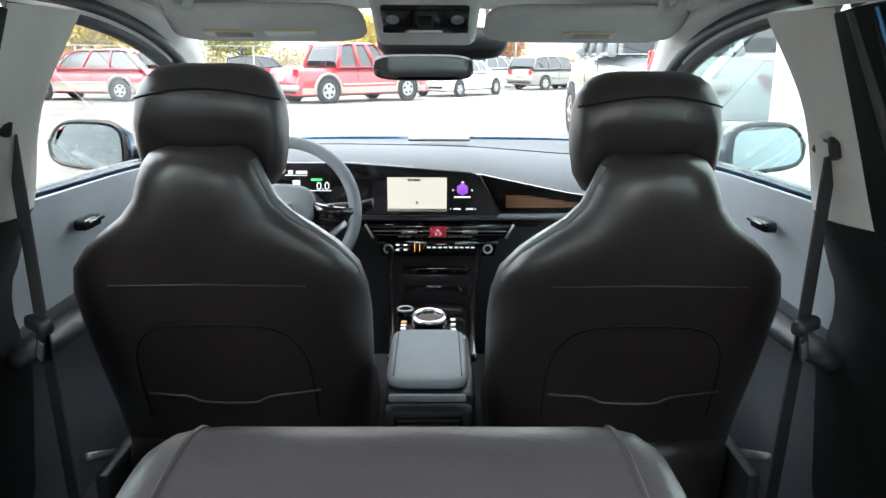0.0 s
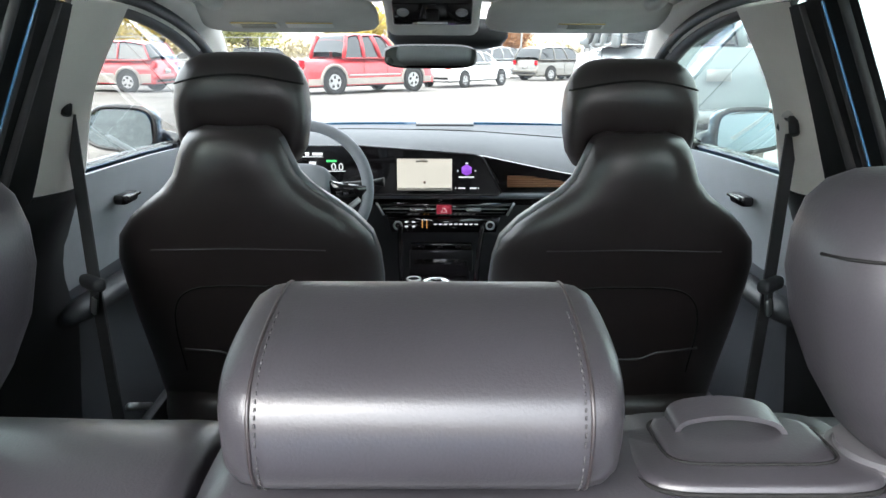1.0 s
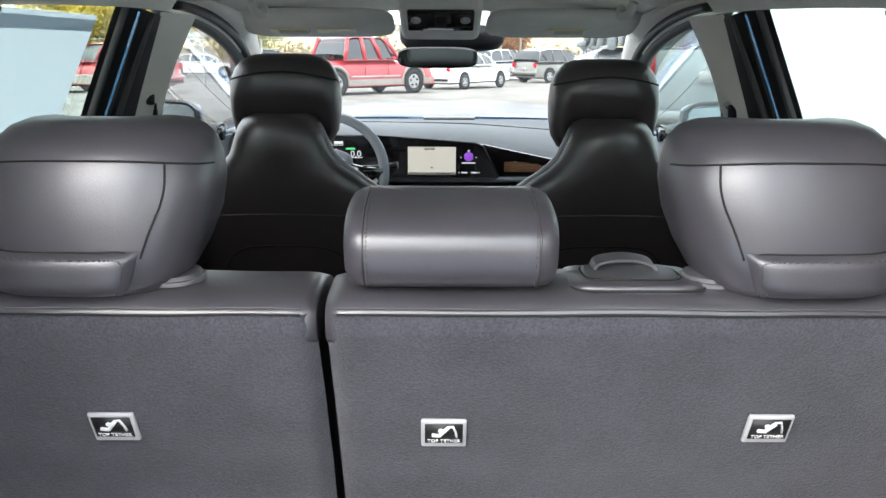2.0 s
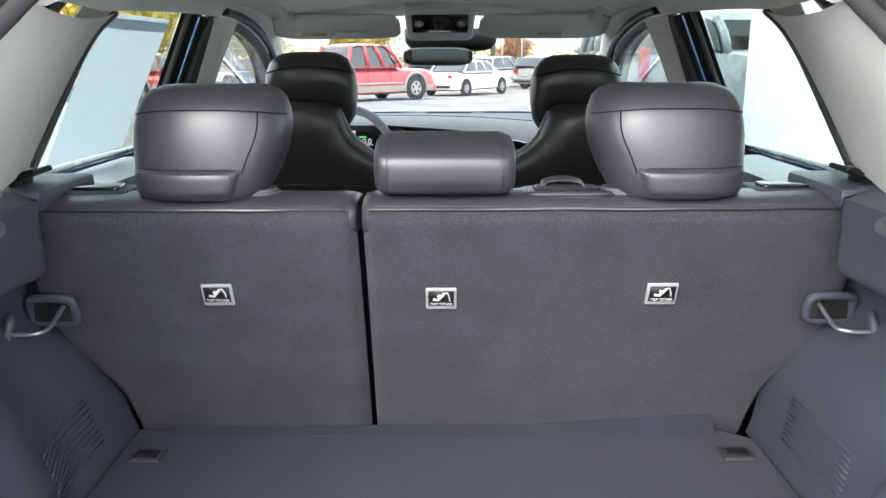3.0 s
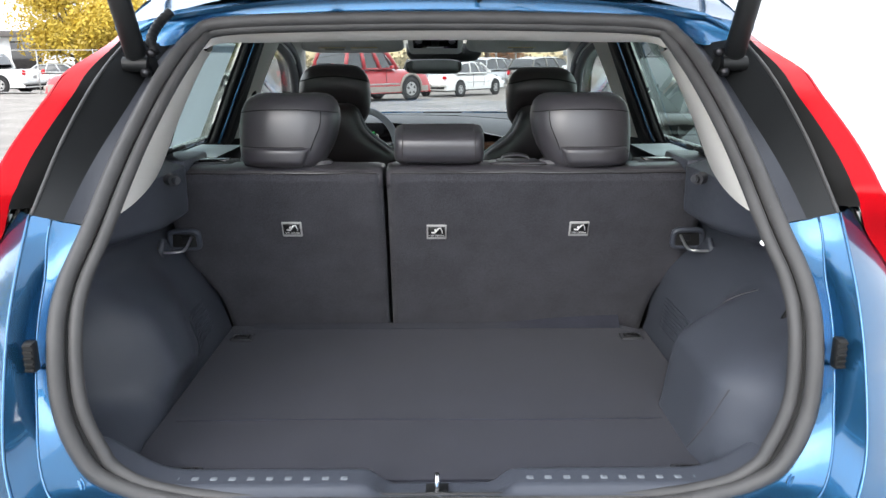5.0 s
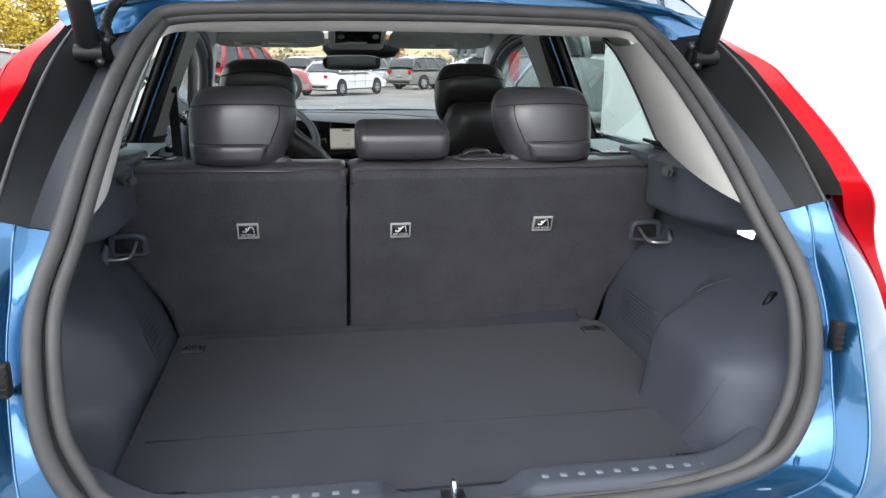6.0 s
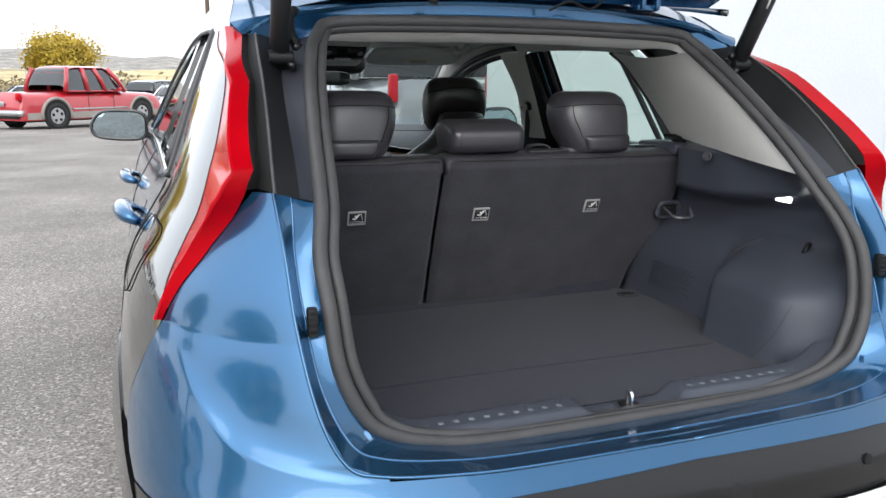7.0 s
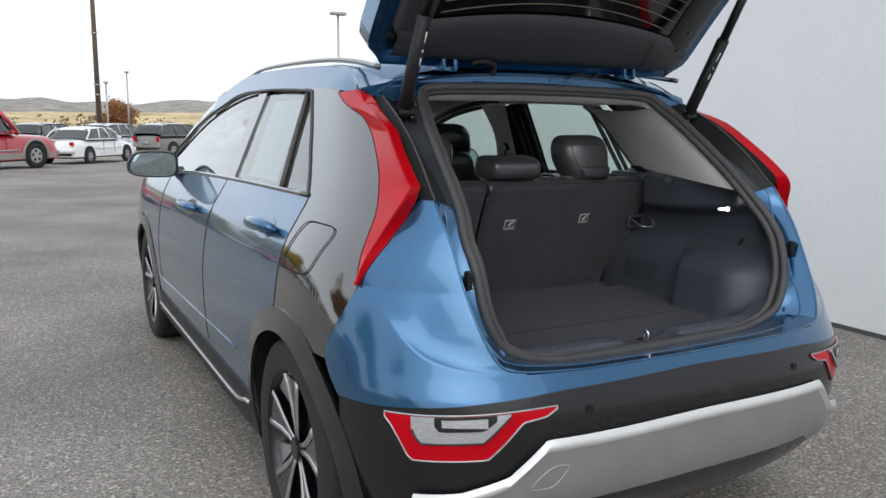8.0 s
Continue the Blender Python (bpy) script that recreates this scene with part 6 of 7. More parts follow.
# belt plate with a pull strap on the wide seat
plate = part("belt_outlet_plate", loft([(1.066, 1.0), (1.0815, 1.0), (1.0855, 0.975), (1.087, 0.93)], lambda r, w: Vector((0.184 + 0.066 * r[1] * sup(w, 5)[0], 0.194 + 0.046 * r[1] * sup(w, 5)[1], r[0] - 0.06 * 0.046 * r[1] * sup(w, 5)[1])), 40), LEATHER, right_seat, "grey plastic belt outlet plate")
part("plate_edge", tube([(0.184 + 0.0665 * sup(w, 5)[0], 0.194 + 0.0465 * sup(w, 5)[1], 1.0820 - 0.0028 * sup(w, 5)[1]) for w in np.linspace(0, 2 * math.pi, 49)[:-1]], 0.0014, 5, True), SEAM, plate)
part("inset_edge", tube([(0.184 + 0.0475 * sup(w, 5)[0], 0.197 + 0.0285 * sup(w, 5)[1], 1.0875 - 0.0018 * sup(w, 5)[1]) for w in np.linspace(0, 2 * math.pi, 49)[:-1]], 0.0010, 5, True), SEAM, plate)
part("plate_inset", loft([(1.0850, 1.0), (1.0888, 0.97), (1.0890, 0.9)], lambda r, w: Vector((0.184 + 0.047 * r[1] * sup(w, 5)[0], 0.197 + 0.028 * r[1] * sup(w, 5)[1], r[0])), 36), LEATHER, plate)
part("belt_strap", ribbon(catmull([(0.150, 0.213, 1.086), (0.156, 0.213, 1.0955), (0.182, 0.212, 1.0995), (0.206, 0.211, 1.0955), (0.214, 0.210, 1.086)], 5), (0, 1, 0.1), 0.022, 0.003), LEATHER, plate, "grey woven belt loop")
for s, owner in ((-1, left_seat), (1, right_seat)):
    rel = part("seat_release", box(s * 0.508, 0.215, 1.080, 0.10, 0.075, 0.014, 0.006, 2), PLASTIC, owner, "black seat release bezel")
    part("release_lever", box(s * 0.508, 0.212, 1.088, 0.066, 0.040, 0.008, 0.003), PIANO, rel)

# ---- luggage bay ----
bay = thing("luggage_bay", (0, -0.1, 0.6), "slate grey moulded plastic lining of the luggage bay", "boot lining", kind="structure")


def bay_x(s, y, z):
    """Half width of the luggage bay's moulded side."""
    lower = ease(z, [0.655, 0.68, 0.76, 0.82, 0.87, 0.92, 0.97], [0.516, 0.524, 0.536, 0.552, 0.585, 0.622, 0.628])
    if s < 0:
        lower = ease(z, [0.655, 0.68, 0.76, 0.82, 0.87, 0.92, 0.97], [0.510, 0.518, 0.546, 0.568, 0.596, 0.622, 0.628])
    if s > 0:
        pod = smooth(-0.08, -0.17, y) * (1 - smooth(0.80, 0.91, z))
        lower -= 0.095 * pod * (1 - 0.55 * smooth(-0.33, -0.50, y))
    else:
        low = (1 - smooth(0.82, 0.94, z)) * smooth(0.655, 0.74, z)
        lower -= 0.042 * smooth(0.10, -0.06, y) * low
        lower += 0.120 * smooth(-0.13, -0.29, y) * low
    ledge = smooth(0.955, 0.995, z + 0.10 * (y + 0.05) * (1 if y < -0.05 else 0))
    ledge *= smooth(0.145, 0.09, y)
    x = lower * (1 - ledge) + (0.535 + 0.05 * smooth(-0.05, -0.35, y)) * ledge
    # runs out to the aperture at the rear
    zz = [p[2] for p in SEAL[2:9]]
    sx, sy = tab(z, zz, [p[0] for p in SEAL[2:9]]), tab(z, zz, [p[1] for p in SEAL[2:9]])
    k = smooth(sy + (0.15 if s > 0 else 0.085), sy + 0.012, y)
    return x * (1 - k) + (sx - 0.012) * k


def bay_rear(z):
    zz = [p[2] for p in SEAL[2:9]]
    return tab(z, zz, [p[1] for p in SEAL[2:9]]) + 0.012


for s in (-1, 1):
    def side(u, v):
        z = 0.655 + 0.437 * v
        y = bay_rear(max(z, 0.715)) * (1 - u) + 0.272 * u
        return Vector((s * bay_x(s, y, z), y, z))
    part("side_lining", sheet(side, 70, 50), BOOT, bay, "slate grey moulded side lining with wheel bulge")
    def shelf(u, v):
        y = -0.24 * (1 - u) + 0.28 * u
        xo = tab(y, [-0.24, -0.1, 0.1], [0.565, 0.60, 0.65])
        return Vector((s * (bay_x(s, y, 1.091) + (xo - bay_x(s, y, 1.091)) * v), y, 1.091 + 0.012 * v + 0.01 * math.sin(math.pi * v)))
    part("side_shelf", sheet(shelf, 24, 4), BOOT, bay)
    part("shelf_end", box(s * 0.595, 0.20, 1.085, 0.10, 0.17, 0.03, 0.008), BOOT, bay)
    part("shelf_clip", join(box(s * 0.585, 0.175, 1.115, 0.035, 0.05, 0.008, 0.002, 1, (0, s * 20, 0)), box(s * 0.60, 0.17, 1.108, 0.008, 0.05, 0.02, 0.002)), CLAD, bay)
    pin = Vector((s * 0.520, -0.036, 1.084))
    part("shelf_peg", join(disc(pin, (1, s * 0.8, 0), 0.012, 0.022, 16, 0.002), disc(pin + Vector((-s * 0.011, -0.008, 0)), (1, s * 0.8, 0), 0.008, 0.016, 12, 0.002)), PLASTIC, bay, "black parcel shelf peg")
    # seat latch and its striker loop
    ring = [Vector((s * 0.577 + 0.033 * c, 0.168 - 0.24 * (0.022 * d), 0.911 + 0.021 * d)) for c, d in (sup(w, 4.5) for w in np.linspace(0, 2 * math.pi, 41)[:-1])]
    latch = part("latch_plate", tube(ring, 0.0068, 8, True), BOOT, bay, "slate grey latch surround")
    part("latch_well", box(s * 0.577, 0.170, 0.911, 0.060, 0.008, 0.036, 0.003), SEAM, latch)
    part("latch_claw", box(s * 0.571, 0.1655, 0.912, 0.022, 0.006, 0.016, 0.003), DARKM, latch)
    part("latch_loop", tube(catmull([(s * 0.560, 0.166, 0.918), (s * 0.563, 0.128, 0.900), (s * 0.572, 0.112, 0.897), (s * 0.600, 0.108, 0.897), (s * 0.632, 0.112, 0.899)], 8), 0.0034, 8), SATIN, latch, "steel striker loop")
    part("loop_socket", tube([(s * 0.607, 0.115, 0.925), (s * 0.613, 0.110, 0.900), (s * 0.611, 0.106, 0.880)], [0.006, 0.010, 0.006], 8), BOOT, latch)
    # speaker slots
    for k in range(9):
        z = 0.700 + 0.0085 * k
        part("grille_rib", tube([(s * (bay_x(s, y, z) - 0.0008), y, z) for y in np.linspace(0.0, 0.165, 8)], 0.0016, 5), BOOT, bay)
    # tie-down eyes
    for x, y in ((0.462, 0.172), (0.405, -0.405)):
        eye = part("tie_down_eye", box(s * x, y, 0.669, 0.050, 0.036, 0.007, 0.003), PLASTIC, bay, "black tie-down eye")
        part("eye_well", box(s * x, y, 0.6722, 0.036, 0.022, 0.003, 0.001), SEAM, eye)
        part("eye_ring", join(*[box(s * x + a, y + b, 0.6745, w, h, 0.004, 0.0015) for a, b, w, h in ((0, -0.007, 0.026, 0.005), (-0.011, 0, 0.005, 0.016), (0.011, 0, 0.005, 0.016))]), DARKM, eye)
line = [(0.6, -0.16, 0.895), (0.58, -0.12, 0.86), (0.52, -0.085, 0.80), (0.495, -0.085, 0.76)]
part("pod_gap", tube([(bay_x(1, y, z) - 0.001, y, z) for x, y, z in catmull(line, 8)], 0.0010, 5), THREAD, bay)
part("pod_gap", tube([(bay_x(1, y, z) - 0.001, y, z) for x, y, z in catmull([(0.5, -0.33, 0.67), (0.5, -0.37, 0.74), (0.5, -0.385, 0.80)], 8)], 0.0009, 5), THREAD, bay)
part("cargo_hook", tube([(0.618, -0.275, 0.90), (0.600, -0.285, 0.905), (0.590, -0.285, 0.885), (0.600, -0.28, 0.872)], 0.006, 8), CLAD, bay, "black bag hook")
LAMP = mat("lit_boot_lamp", (0.9, 0.9, 0.9), 0.3, emit=(1.0, 0.98, 0.94), power=3.0)
lampx = bay_x(1, -0.222, 1.0)
part("boot_lamp", box(lampx - 0.001, -0.226, 1.006, 0.008, 0.042, 0.024, 0.003, 2, (0, 12, 0)), LAMP, bay, "lit white luggage lamp")
# floor, sill trim, striker
floor_board = thing("boot_floor_board", (0, -0.1, 0.66), "flat charcoal carpeted luggage floor panel", "boot floor")
fo = [(-0.506, 0.262), (0.36, 0.262), (0.45, 0.262), (0.506, 0.22), (0.506, -0.06), (0.49, -0.115), (0.43, -0.20), (0.425, -0.33), (0.44, -0.425), (-0.45, -0.425), (-0.50, -0.38), (-0.506, -0.30)]
part("panel", prism(fo, lambda a, b, d: Vector((a, b, 0.668 - d)), 0.02), FLOORC, floor_board, "charcoal carpet floor panel", True)
part("panel_fold", tube([(x, -0.222 - 0.002 * math.sin(9 * x), 0.668) for x in np.linspace(-0.48, 0.415, 20)], 0.0024, 5), FLOORC, floor_board)
part("front_flap", sheet(lambda u, v: Vector((-0.45 + 0.90 * u, 0.235 + 0.03 * v, 0.669 + 0.004 * v + 0.022 * v * smooth(0.62, 1.0, u))), 24, 3, 0.003), FLOORC, floor_board)
part("sub_floor", box(0, -0.1, 0.635, 1.06, 0.80, 0.02, 0.0), CLAD, bay)
def sill(u, v):
    x = -0.515 + 1.03 * u
    e = smooth(0.36, 0.52, abs(x))
    y = (-0.418 - 0.095 * v) + 0.006 * e
    z = 0.666 + 0.036 * smooth(0.0, 0.35, v) - 0.010 * smooth(0.8, 1.0, v) + 0.055 * e ** 2
    notch = (1 - smooth(0.075, 0.115, abs(x - 0.005))) * (1 - smooth(0.75, 1.0, v))
    return Vector((x, y, z - 0.024 * notch))
part("sill_trim", sheet(sill, 90, 16), BOOT, bay, "slate grey ribbed loading sill trim")
for s in (-1, 1):
    for k in range(12):
        # raised dimples; their highlight is painted as a paler grey than the trim
        part("sill_dimple_highlight", box(s * (0.14 + 0.028 * k), -0.478, 0.7000, 0.012, 0.012, 0.005, 0.0020), DASHTOP, bay)
striker = thing("tailgate_striker", (0, -0.53, 0.70), "polished steel tailgate striker loop on the sill", "latch")
part("loop", tube(catmull([(0.0, -0.482, 0.688), (0.0, -0.482, 0.706), (0.0, -0.488, 0.712), (0.0, -0.496, 0.706), (0.0, -0.496, 0.688)], 6), 0.0042, 8), CHROME, striker)
part("base", box(0.0, -0.489, 0.688, 0.034, 0.03, 0.006, 0.002), CLAD, striker)
# price sheet on the rear door glass
def paper_mat(name, c, thinness=0.30):
    m = mat(name, c, 0.8, 0, 0, 0.04, 5)
    pn, pl = m.node_tree.nodes, m.node_tree.links
    thin, both = pn.new("ShaderNodeBsdfTranslucent"), pn.new("ShaderNodeMixShader")
    thin.inputs[0].default_value = (*c, 1)
    both.inputs[0].default_value = thinness
    pl.new(pn["Principled BSDF"].outputs[0], both.inputs[1])
    pl.new(thin.outputs[0], both.inputs[2])
    pl.new(both.outputs[0], pn["Material Output"].inputs[0])
    return m


PAPER, PRINT = paper_mat("translucent_paper", (0.56, 0.62, 0.68)), paper_mat("printed_grey_blue", (0.52, 0.585, 0.65), 0.30)
sheet_thing = thing("window_sticker", (-0.68, 0.6, 1.1), "large printed paper price sheet taped inside the rear window", "paper sheet")
part("paper", sheet(lambda u, v: skin(-1, 0.50 + 0.35 * u + 0.04 * v, 1.082 + 0.280 * v, -0.016), 6, 6), PAPER, sheet_thing)
part("printed_band", sheet(lambda u, v: skin(-1, 0.545 + 0.34 * u, 1.335 + 0.02 * v, -0.0172), 6, 2), PRINT, sheet_thing)

STRETCH[0] = False
# ---- ground, building and distance ----
ASPHALT = mat("worn_asphalt", (0.240, 0.222, 0.206), 0.92, 0, 0, 0.16, 0.7, 0.55, 90.0, 0.5, spec=0.25)


def add_stones(m):
    """Pale and dark stone chips and soft worn patches in the binder."""
    n, l = m.node_tree.nodes, m.node_tree.links
    p = n["Principled BSDF"]
    base = p.inputs["Base Color"].links[0].from_socket
    tc = n.new("ShaderNodeTexCoord")
    v = n.new("ShaderNodeTexVoronoi")
    v.inputs["Scale"].default_value = 85.0
    l.new(tc.outputs["Object"], v.inputs["Vector"])
    sep = n.new("ShaderNodeSeparateColor")
    l.new(v.outputs["Color"], sep.inputs[0])
    ramp = n.new("ShaderNodeValToRGB")
    r = ramp.color_ramp
    r.elements[0].position, r.elements[0].color = 0.0, (0.62, 0.62, 0.62, 1)
    r.elements[1].position, r.elements[1].color = 1.0, (1.75, 1.72, 1.66, 1)
    for pos, c in ((0.15, 0.85), (0.70, 1.0), (0.86, 1.2)):
        e = r.elements.new(pos)
        e.color = (c, c, c * 0.98, 1)
    l.new(sep.outputs[0], ramp.inputs[0])
    patch = n.new("ShaderNodeTexNoise")
    patch.inputs["Scale"].default_value, patch.inputs["Detail"].default_value = 0.35, 8
    l.new(tc.outputs["Object"], patch.inputs["Vector"])
    pr = n.new("ShaderNodeMapRange")
    pr.inputs[1].default_value, pr.inputs[2].default_value, pr.inputs[3].default_value, pr.inputs[4].default_value = 0.35, 0.65, 0.86, 1.10
    l.new(patch.outputs[0], pr.inputs[0])
    a = n.new("ShaderNodeVectorMath")
    a.operation = 'MULTIPLY'
    l.new(base, a.inputs[0])
    l.new(ramp.outputs[0], a.inputs[1])
    b = n.new("ShaderNodeVectorMath")
    b.operation = 'SCALE'
    l.new(a.outputs[0], b.inputs[0])
    l.new(pr.outputs[0], b.inputs["Scale"])
    l.new(b.outputs[0], p.inputs["Base Color"])


add_stones(ASPHALT)


def fall(y):
    """The car park falls gently away in front of the car."""
    return -0.013 * min(56.0, max(0.0, y - 4))


GROUND_Y = [-600, -30, 4, 6, 12, 60, 62, 1500]
solo("ground", sheet(lambda u, v: Vector((-900 + 1800 * u, GROUND_Y[round(7 * v)], fall(GROUND_Y[round(7 * v)]))), 2, 7), ASPHALT, "grey worn asphalt car park stretching to the hills", "ground", "structure", flat=True)
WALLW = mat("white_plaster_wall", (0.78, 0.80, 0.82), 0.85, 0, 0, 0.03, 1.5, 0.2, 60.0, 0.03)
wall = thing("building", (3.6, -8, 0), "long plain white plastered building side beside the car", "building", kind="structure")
def wallpt(y):
    return 3.07 + 0.10 * (y - 1.0) / 6.4


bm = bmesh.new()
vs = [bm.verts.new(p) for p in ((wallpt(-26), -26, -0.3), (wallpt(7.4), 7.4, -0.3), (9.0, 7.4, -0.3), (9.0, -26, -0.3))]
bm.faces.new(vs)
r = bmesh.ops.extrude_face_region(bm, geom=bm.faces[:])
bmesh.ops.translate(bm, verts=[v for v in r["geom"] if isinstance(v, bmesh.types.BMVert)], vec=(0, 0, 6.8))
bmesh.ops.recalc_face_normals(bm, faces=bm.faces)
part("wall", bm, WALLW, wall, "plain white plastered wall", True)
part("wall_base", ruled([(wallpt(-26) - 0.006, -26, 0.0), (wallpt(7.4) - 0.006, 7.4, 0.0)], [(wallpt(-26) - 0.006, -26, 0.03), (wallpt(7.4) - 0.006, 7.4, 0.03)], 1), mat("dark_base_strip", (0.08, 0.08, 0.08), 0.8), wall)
annex = thing("annex_building", (8, 19, 0), "grey glazed building front with a pale band", "building", kind="structure")
part("annex_wall", box(9.0, 20.0, 0.95, 8.0, 3.0, 2.6, 0.02), mat("pale_grey_cladding", (0.50, 0.52, 0.52), 0.7, 0, 0, 0.06, 2.0), annex)
part("annex_window", box(8.0, 18.47, 1.72, 5.6, 0.05, 0.7, 0.01), PIANO, annex, "dark glazed band")
part("annex_band", box(8.0, 18.44, 1.25, 6.0, 0.06, 0.10, 0.01), WALLW, annex)


# ---- parked vehicles ----
def paint(name, c, metal=0.0):
    return mat(name, c, 0.3, metal, 1.0, 0.05, 3.0)


CARGLASS = mat("dark_car_glass", (0.012, 0.016, 0.018), 0.05, 0.0, 0.3, spec=0.8)
HUBS = mat("grey_alloy", (0.42, 0.42, 0.42), 0.4, 0.7, 0, 0.1, 20)
REDP, WHITEP, SILVERP, DARKP, GREYP = paint("red_paint", (0.42, 0.012, 0.02)), paint("white_paint", (0.78, 0.78, 0.77)), paint("silver_paint", (0.55, 0.57, 0.58), 0.4), paint("dark_grey_paint", (0.035, 0.037, 0.04), 0.3), paint("tan_grey_paint", (0.16, 0.15, 0.13), 0.3)
BEIGE = mat("grey_beige_cladding", (0.30, 0.27, 0.24), 0.6, 0, 0, 0.1, 4)
FORMS = {
    "sedan": (4.65, 1.80, 1.45, 0.32, [(0, 0.62), (0.03, 0.88), (0.17, 0.97), (0.30, 1.40), (0.45, 1.45), (0.58, 1.42), (0.75, 0.96), (0.93, 0.82), (0.99, 0.66), (1, 0.45)], 0.97),
    "suv": (4.75, 1.86, 1.72, 0.36, [(0, 0.60), (0.01, 1.05), (0.07, 1.62), (0.20, 1.72), (0.50, 1.71), (0.60, 1.62), (0.73, 1.07), (0.94, 0.97), (0.99, 0.75), (1, 0.5)], 1.08),
    "pickup": (5.65, 1.98, 1.95, 0.42, [(0, 0.70), (0.004, 1.14), (0.27, 1.16), (0.275, 1.30), (0.31, 1.86), (0.36, 1.95), (0.56, 1.95), (0.60, 1.88), (0.70, 1.16), (0.95, 1.09), (0.992, 0.92), (1, 0.6)], 1.17),
    "truck": (5.95, 2.03, 2.02, 0.43, [(0, 0.70), (0.004, 1.40), (0.30, 1.42), (0.305, 1.46), (0.33, 1.93), (0.37, 2.02), (0.56, 2.02), (0.60, 1.97), (0.70, 1.42), (0.95, 1.32), (0.992, 1.05), (1, 0.6)], 1.43),
}


def vehicle(form, x, y, yaw, body, label, name="parked_car", two_tone=False):
    L, W, H, R, prof, belt = FORMS[form]
    if y > 20:
        x, y = x * 1.09, y * 1.09
    LIFT[0] = fall(y)
    c = thing(name, (x, y, fall(y)), label, "pickup truck" if form in ("pickup", "truck") else "car", "parked vehicles")
    m = Matrix.Translation((x, y, 0)) @ Matrix.Rotation(radians(yaw), 4, 'Z')
    T = lambda a, b, z: m @ Vector((a, b, z))
    px_, pz = [p[0] * L - L / 2 for p in prof], [p[1] for p in prof]
    top = lambda a: tab(a, px_, pz)
    n = 44
    def hull(u, v):
        a = -L / 2 + L * u
        zt = min(top(a), belt)
        w = W / 2 * (1 - 0.10 * abs(2 * u - 1) ** 6)
        q = math.pi * v
        cx, sz = sup(q, 5)
        return T(a, w * cx, 0.30 + (zt - 0.30) * max(0.0, sz))
    body_ob = part("body", sheet(hull, n, 18), body, c)
    for e in (0, 1):
        bm = bmesh.new()
        bm.faces.new([bm.verts.new(hull(e, k / 18)) for k in range(19)])
        part("end_panel", bm, body, body_ob)
    ca = [a for a in np.linspace(-L / 2, L / 2, 80) if top(a) > belt + 0.01]
    a0, a1 = ca[0], ca[-1]
    def cab(u, v):
        a = a0 + (a1 - a0) * u
        h = max(0.0, top(a) - belt)
        cx, sz = sup(math.pi * v, 8)
        w = W / 2 * 0.94 * (1 - 0.16 * max(0.0, sz) ** 1.5)
        return T(a, w * cx, belt - 0.03 + (h + 0.03) * max(0.0, sz))
    part("glasshouse", sheet(cab, 30, 16), CARGLASS, c, "dark glazed cabin")
    am = [a for a in ca if top(a) > H - 0.09]
    def lid(u, v):
        a = am[0] - 0.08 + (am[-1] - am[0] + 0.16) * u
        t = 2 * v - 1
        return T(a, W / 2 * 0.80 * t, top(a) + 0.012 - 0.05 * abs(t) ** 4)
    part("roof", sheet(lid, 12, 8, 0.02), body, c)
    for d in (-1, 1):
        for f in (0.0, 0.36, 0.66, 1.0):
            a = a0 + (a1 - a0) * f
            b = am[0] + (am[-1] - am[0]) * f
            p = [T(a, d * W / 2 * 0.945, belt - 0.02), T((a + b) / 2, d * W / 2 * 0.90, (belt + H) / 2 - 0.02), T(b, d * W / 2 * 0.80, H - 0.06)]
            part("pillar", tube(p, 0.075 if form in ("pickup", "truck") else 0.034, 6), body, c)
        for a in (-L * 0.295, L * 0.31):
            w = part("wheel", tube([T(a + (R - 0.09) * math.cos(q), d * (W / 2 - 0.055), R + (R - 0.09) * math.sin(q)) for q in np.linspace(0, 2 * math.pi, 25)[:-1]], 0.09, 8, True), TYRE, c)
            part("rim", disc(T(a, d * (W / 2 - 0.02), R), m.to_3x3() @ Vector((0, 1, 0)), R * 0.60, 0.08, 20, 0.015), HUBS, w, "grey alloy rim")
            part("wheel_well", disc(T(a, d * (W / 2 - 0.012), R + 0.02), m.to_3x3() @ Vector((0, 1, 0)), R + 0.06, 0.03, 28), SEAM, c)
            for g in range(5):
                q = 2 * math.pi * g / 5 + 0.4
                part("rim_hole", disc(T(a + R * 0.37 * math.cos(q), d * (W / 2 + 0.021), R + R * 0.37 * math.sin(q)), m.to_3x3() @ Vector((0, 1, 0)), R * 0.12, 0.006, 8), SEAM, w)
            if two_tone:
                part("arch", tube([T(a + (R + 0.10) * math.cos(q), d * (W / 2 - 0.005), R + 0.02 + (R + 0.10) * math.sin(q)) for q in np.linspace(-0.2, math.pi + 0.2, 18)], 0.05, 6), BEIGE, c, "grey wheel arch flare")
        if two_tone:
            cuts = [-0.47, -0.295 - (R + 0.11) / L, -0.295 + (R + 0.11) / L, 0.31 - (R + 0.11) / L, 0.31 + (R + 0.11) / L, 0.47]
            for c0, c1 in ((cuts[0], cuts[1]), (cuts[2], cuts[3]), (cuts[4], cuts[5])):
                part("lower_panel", sheet(lambda u, v: T(L * (c0 + (c1 - c0) * u), d * (W / 2 * (1 - 0.10 * abs(2 * (c0 + (c1 - c0) * u)) ** 6) + 0.006), 0.33 + (0.30 if form == "suv" else 0.20) * v), 8, 3, 0.01), BEIGE, c, "grey-beige lower side panel")
        part("window_line", tube([T(a, d * W / 2 * 0.945, belt - 0.005) for a in np.linspace(a0 + 0.05, a1 - 0.3, 10)], 0.03, 6), body, c)
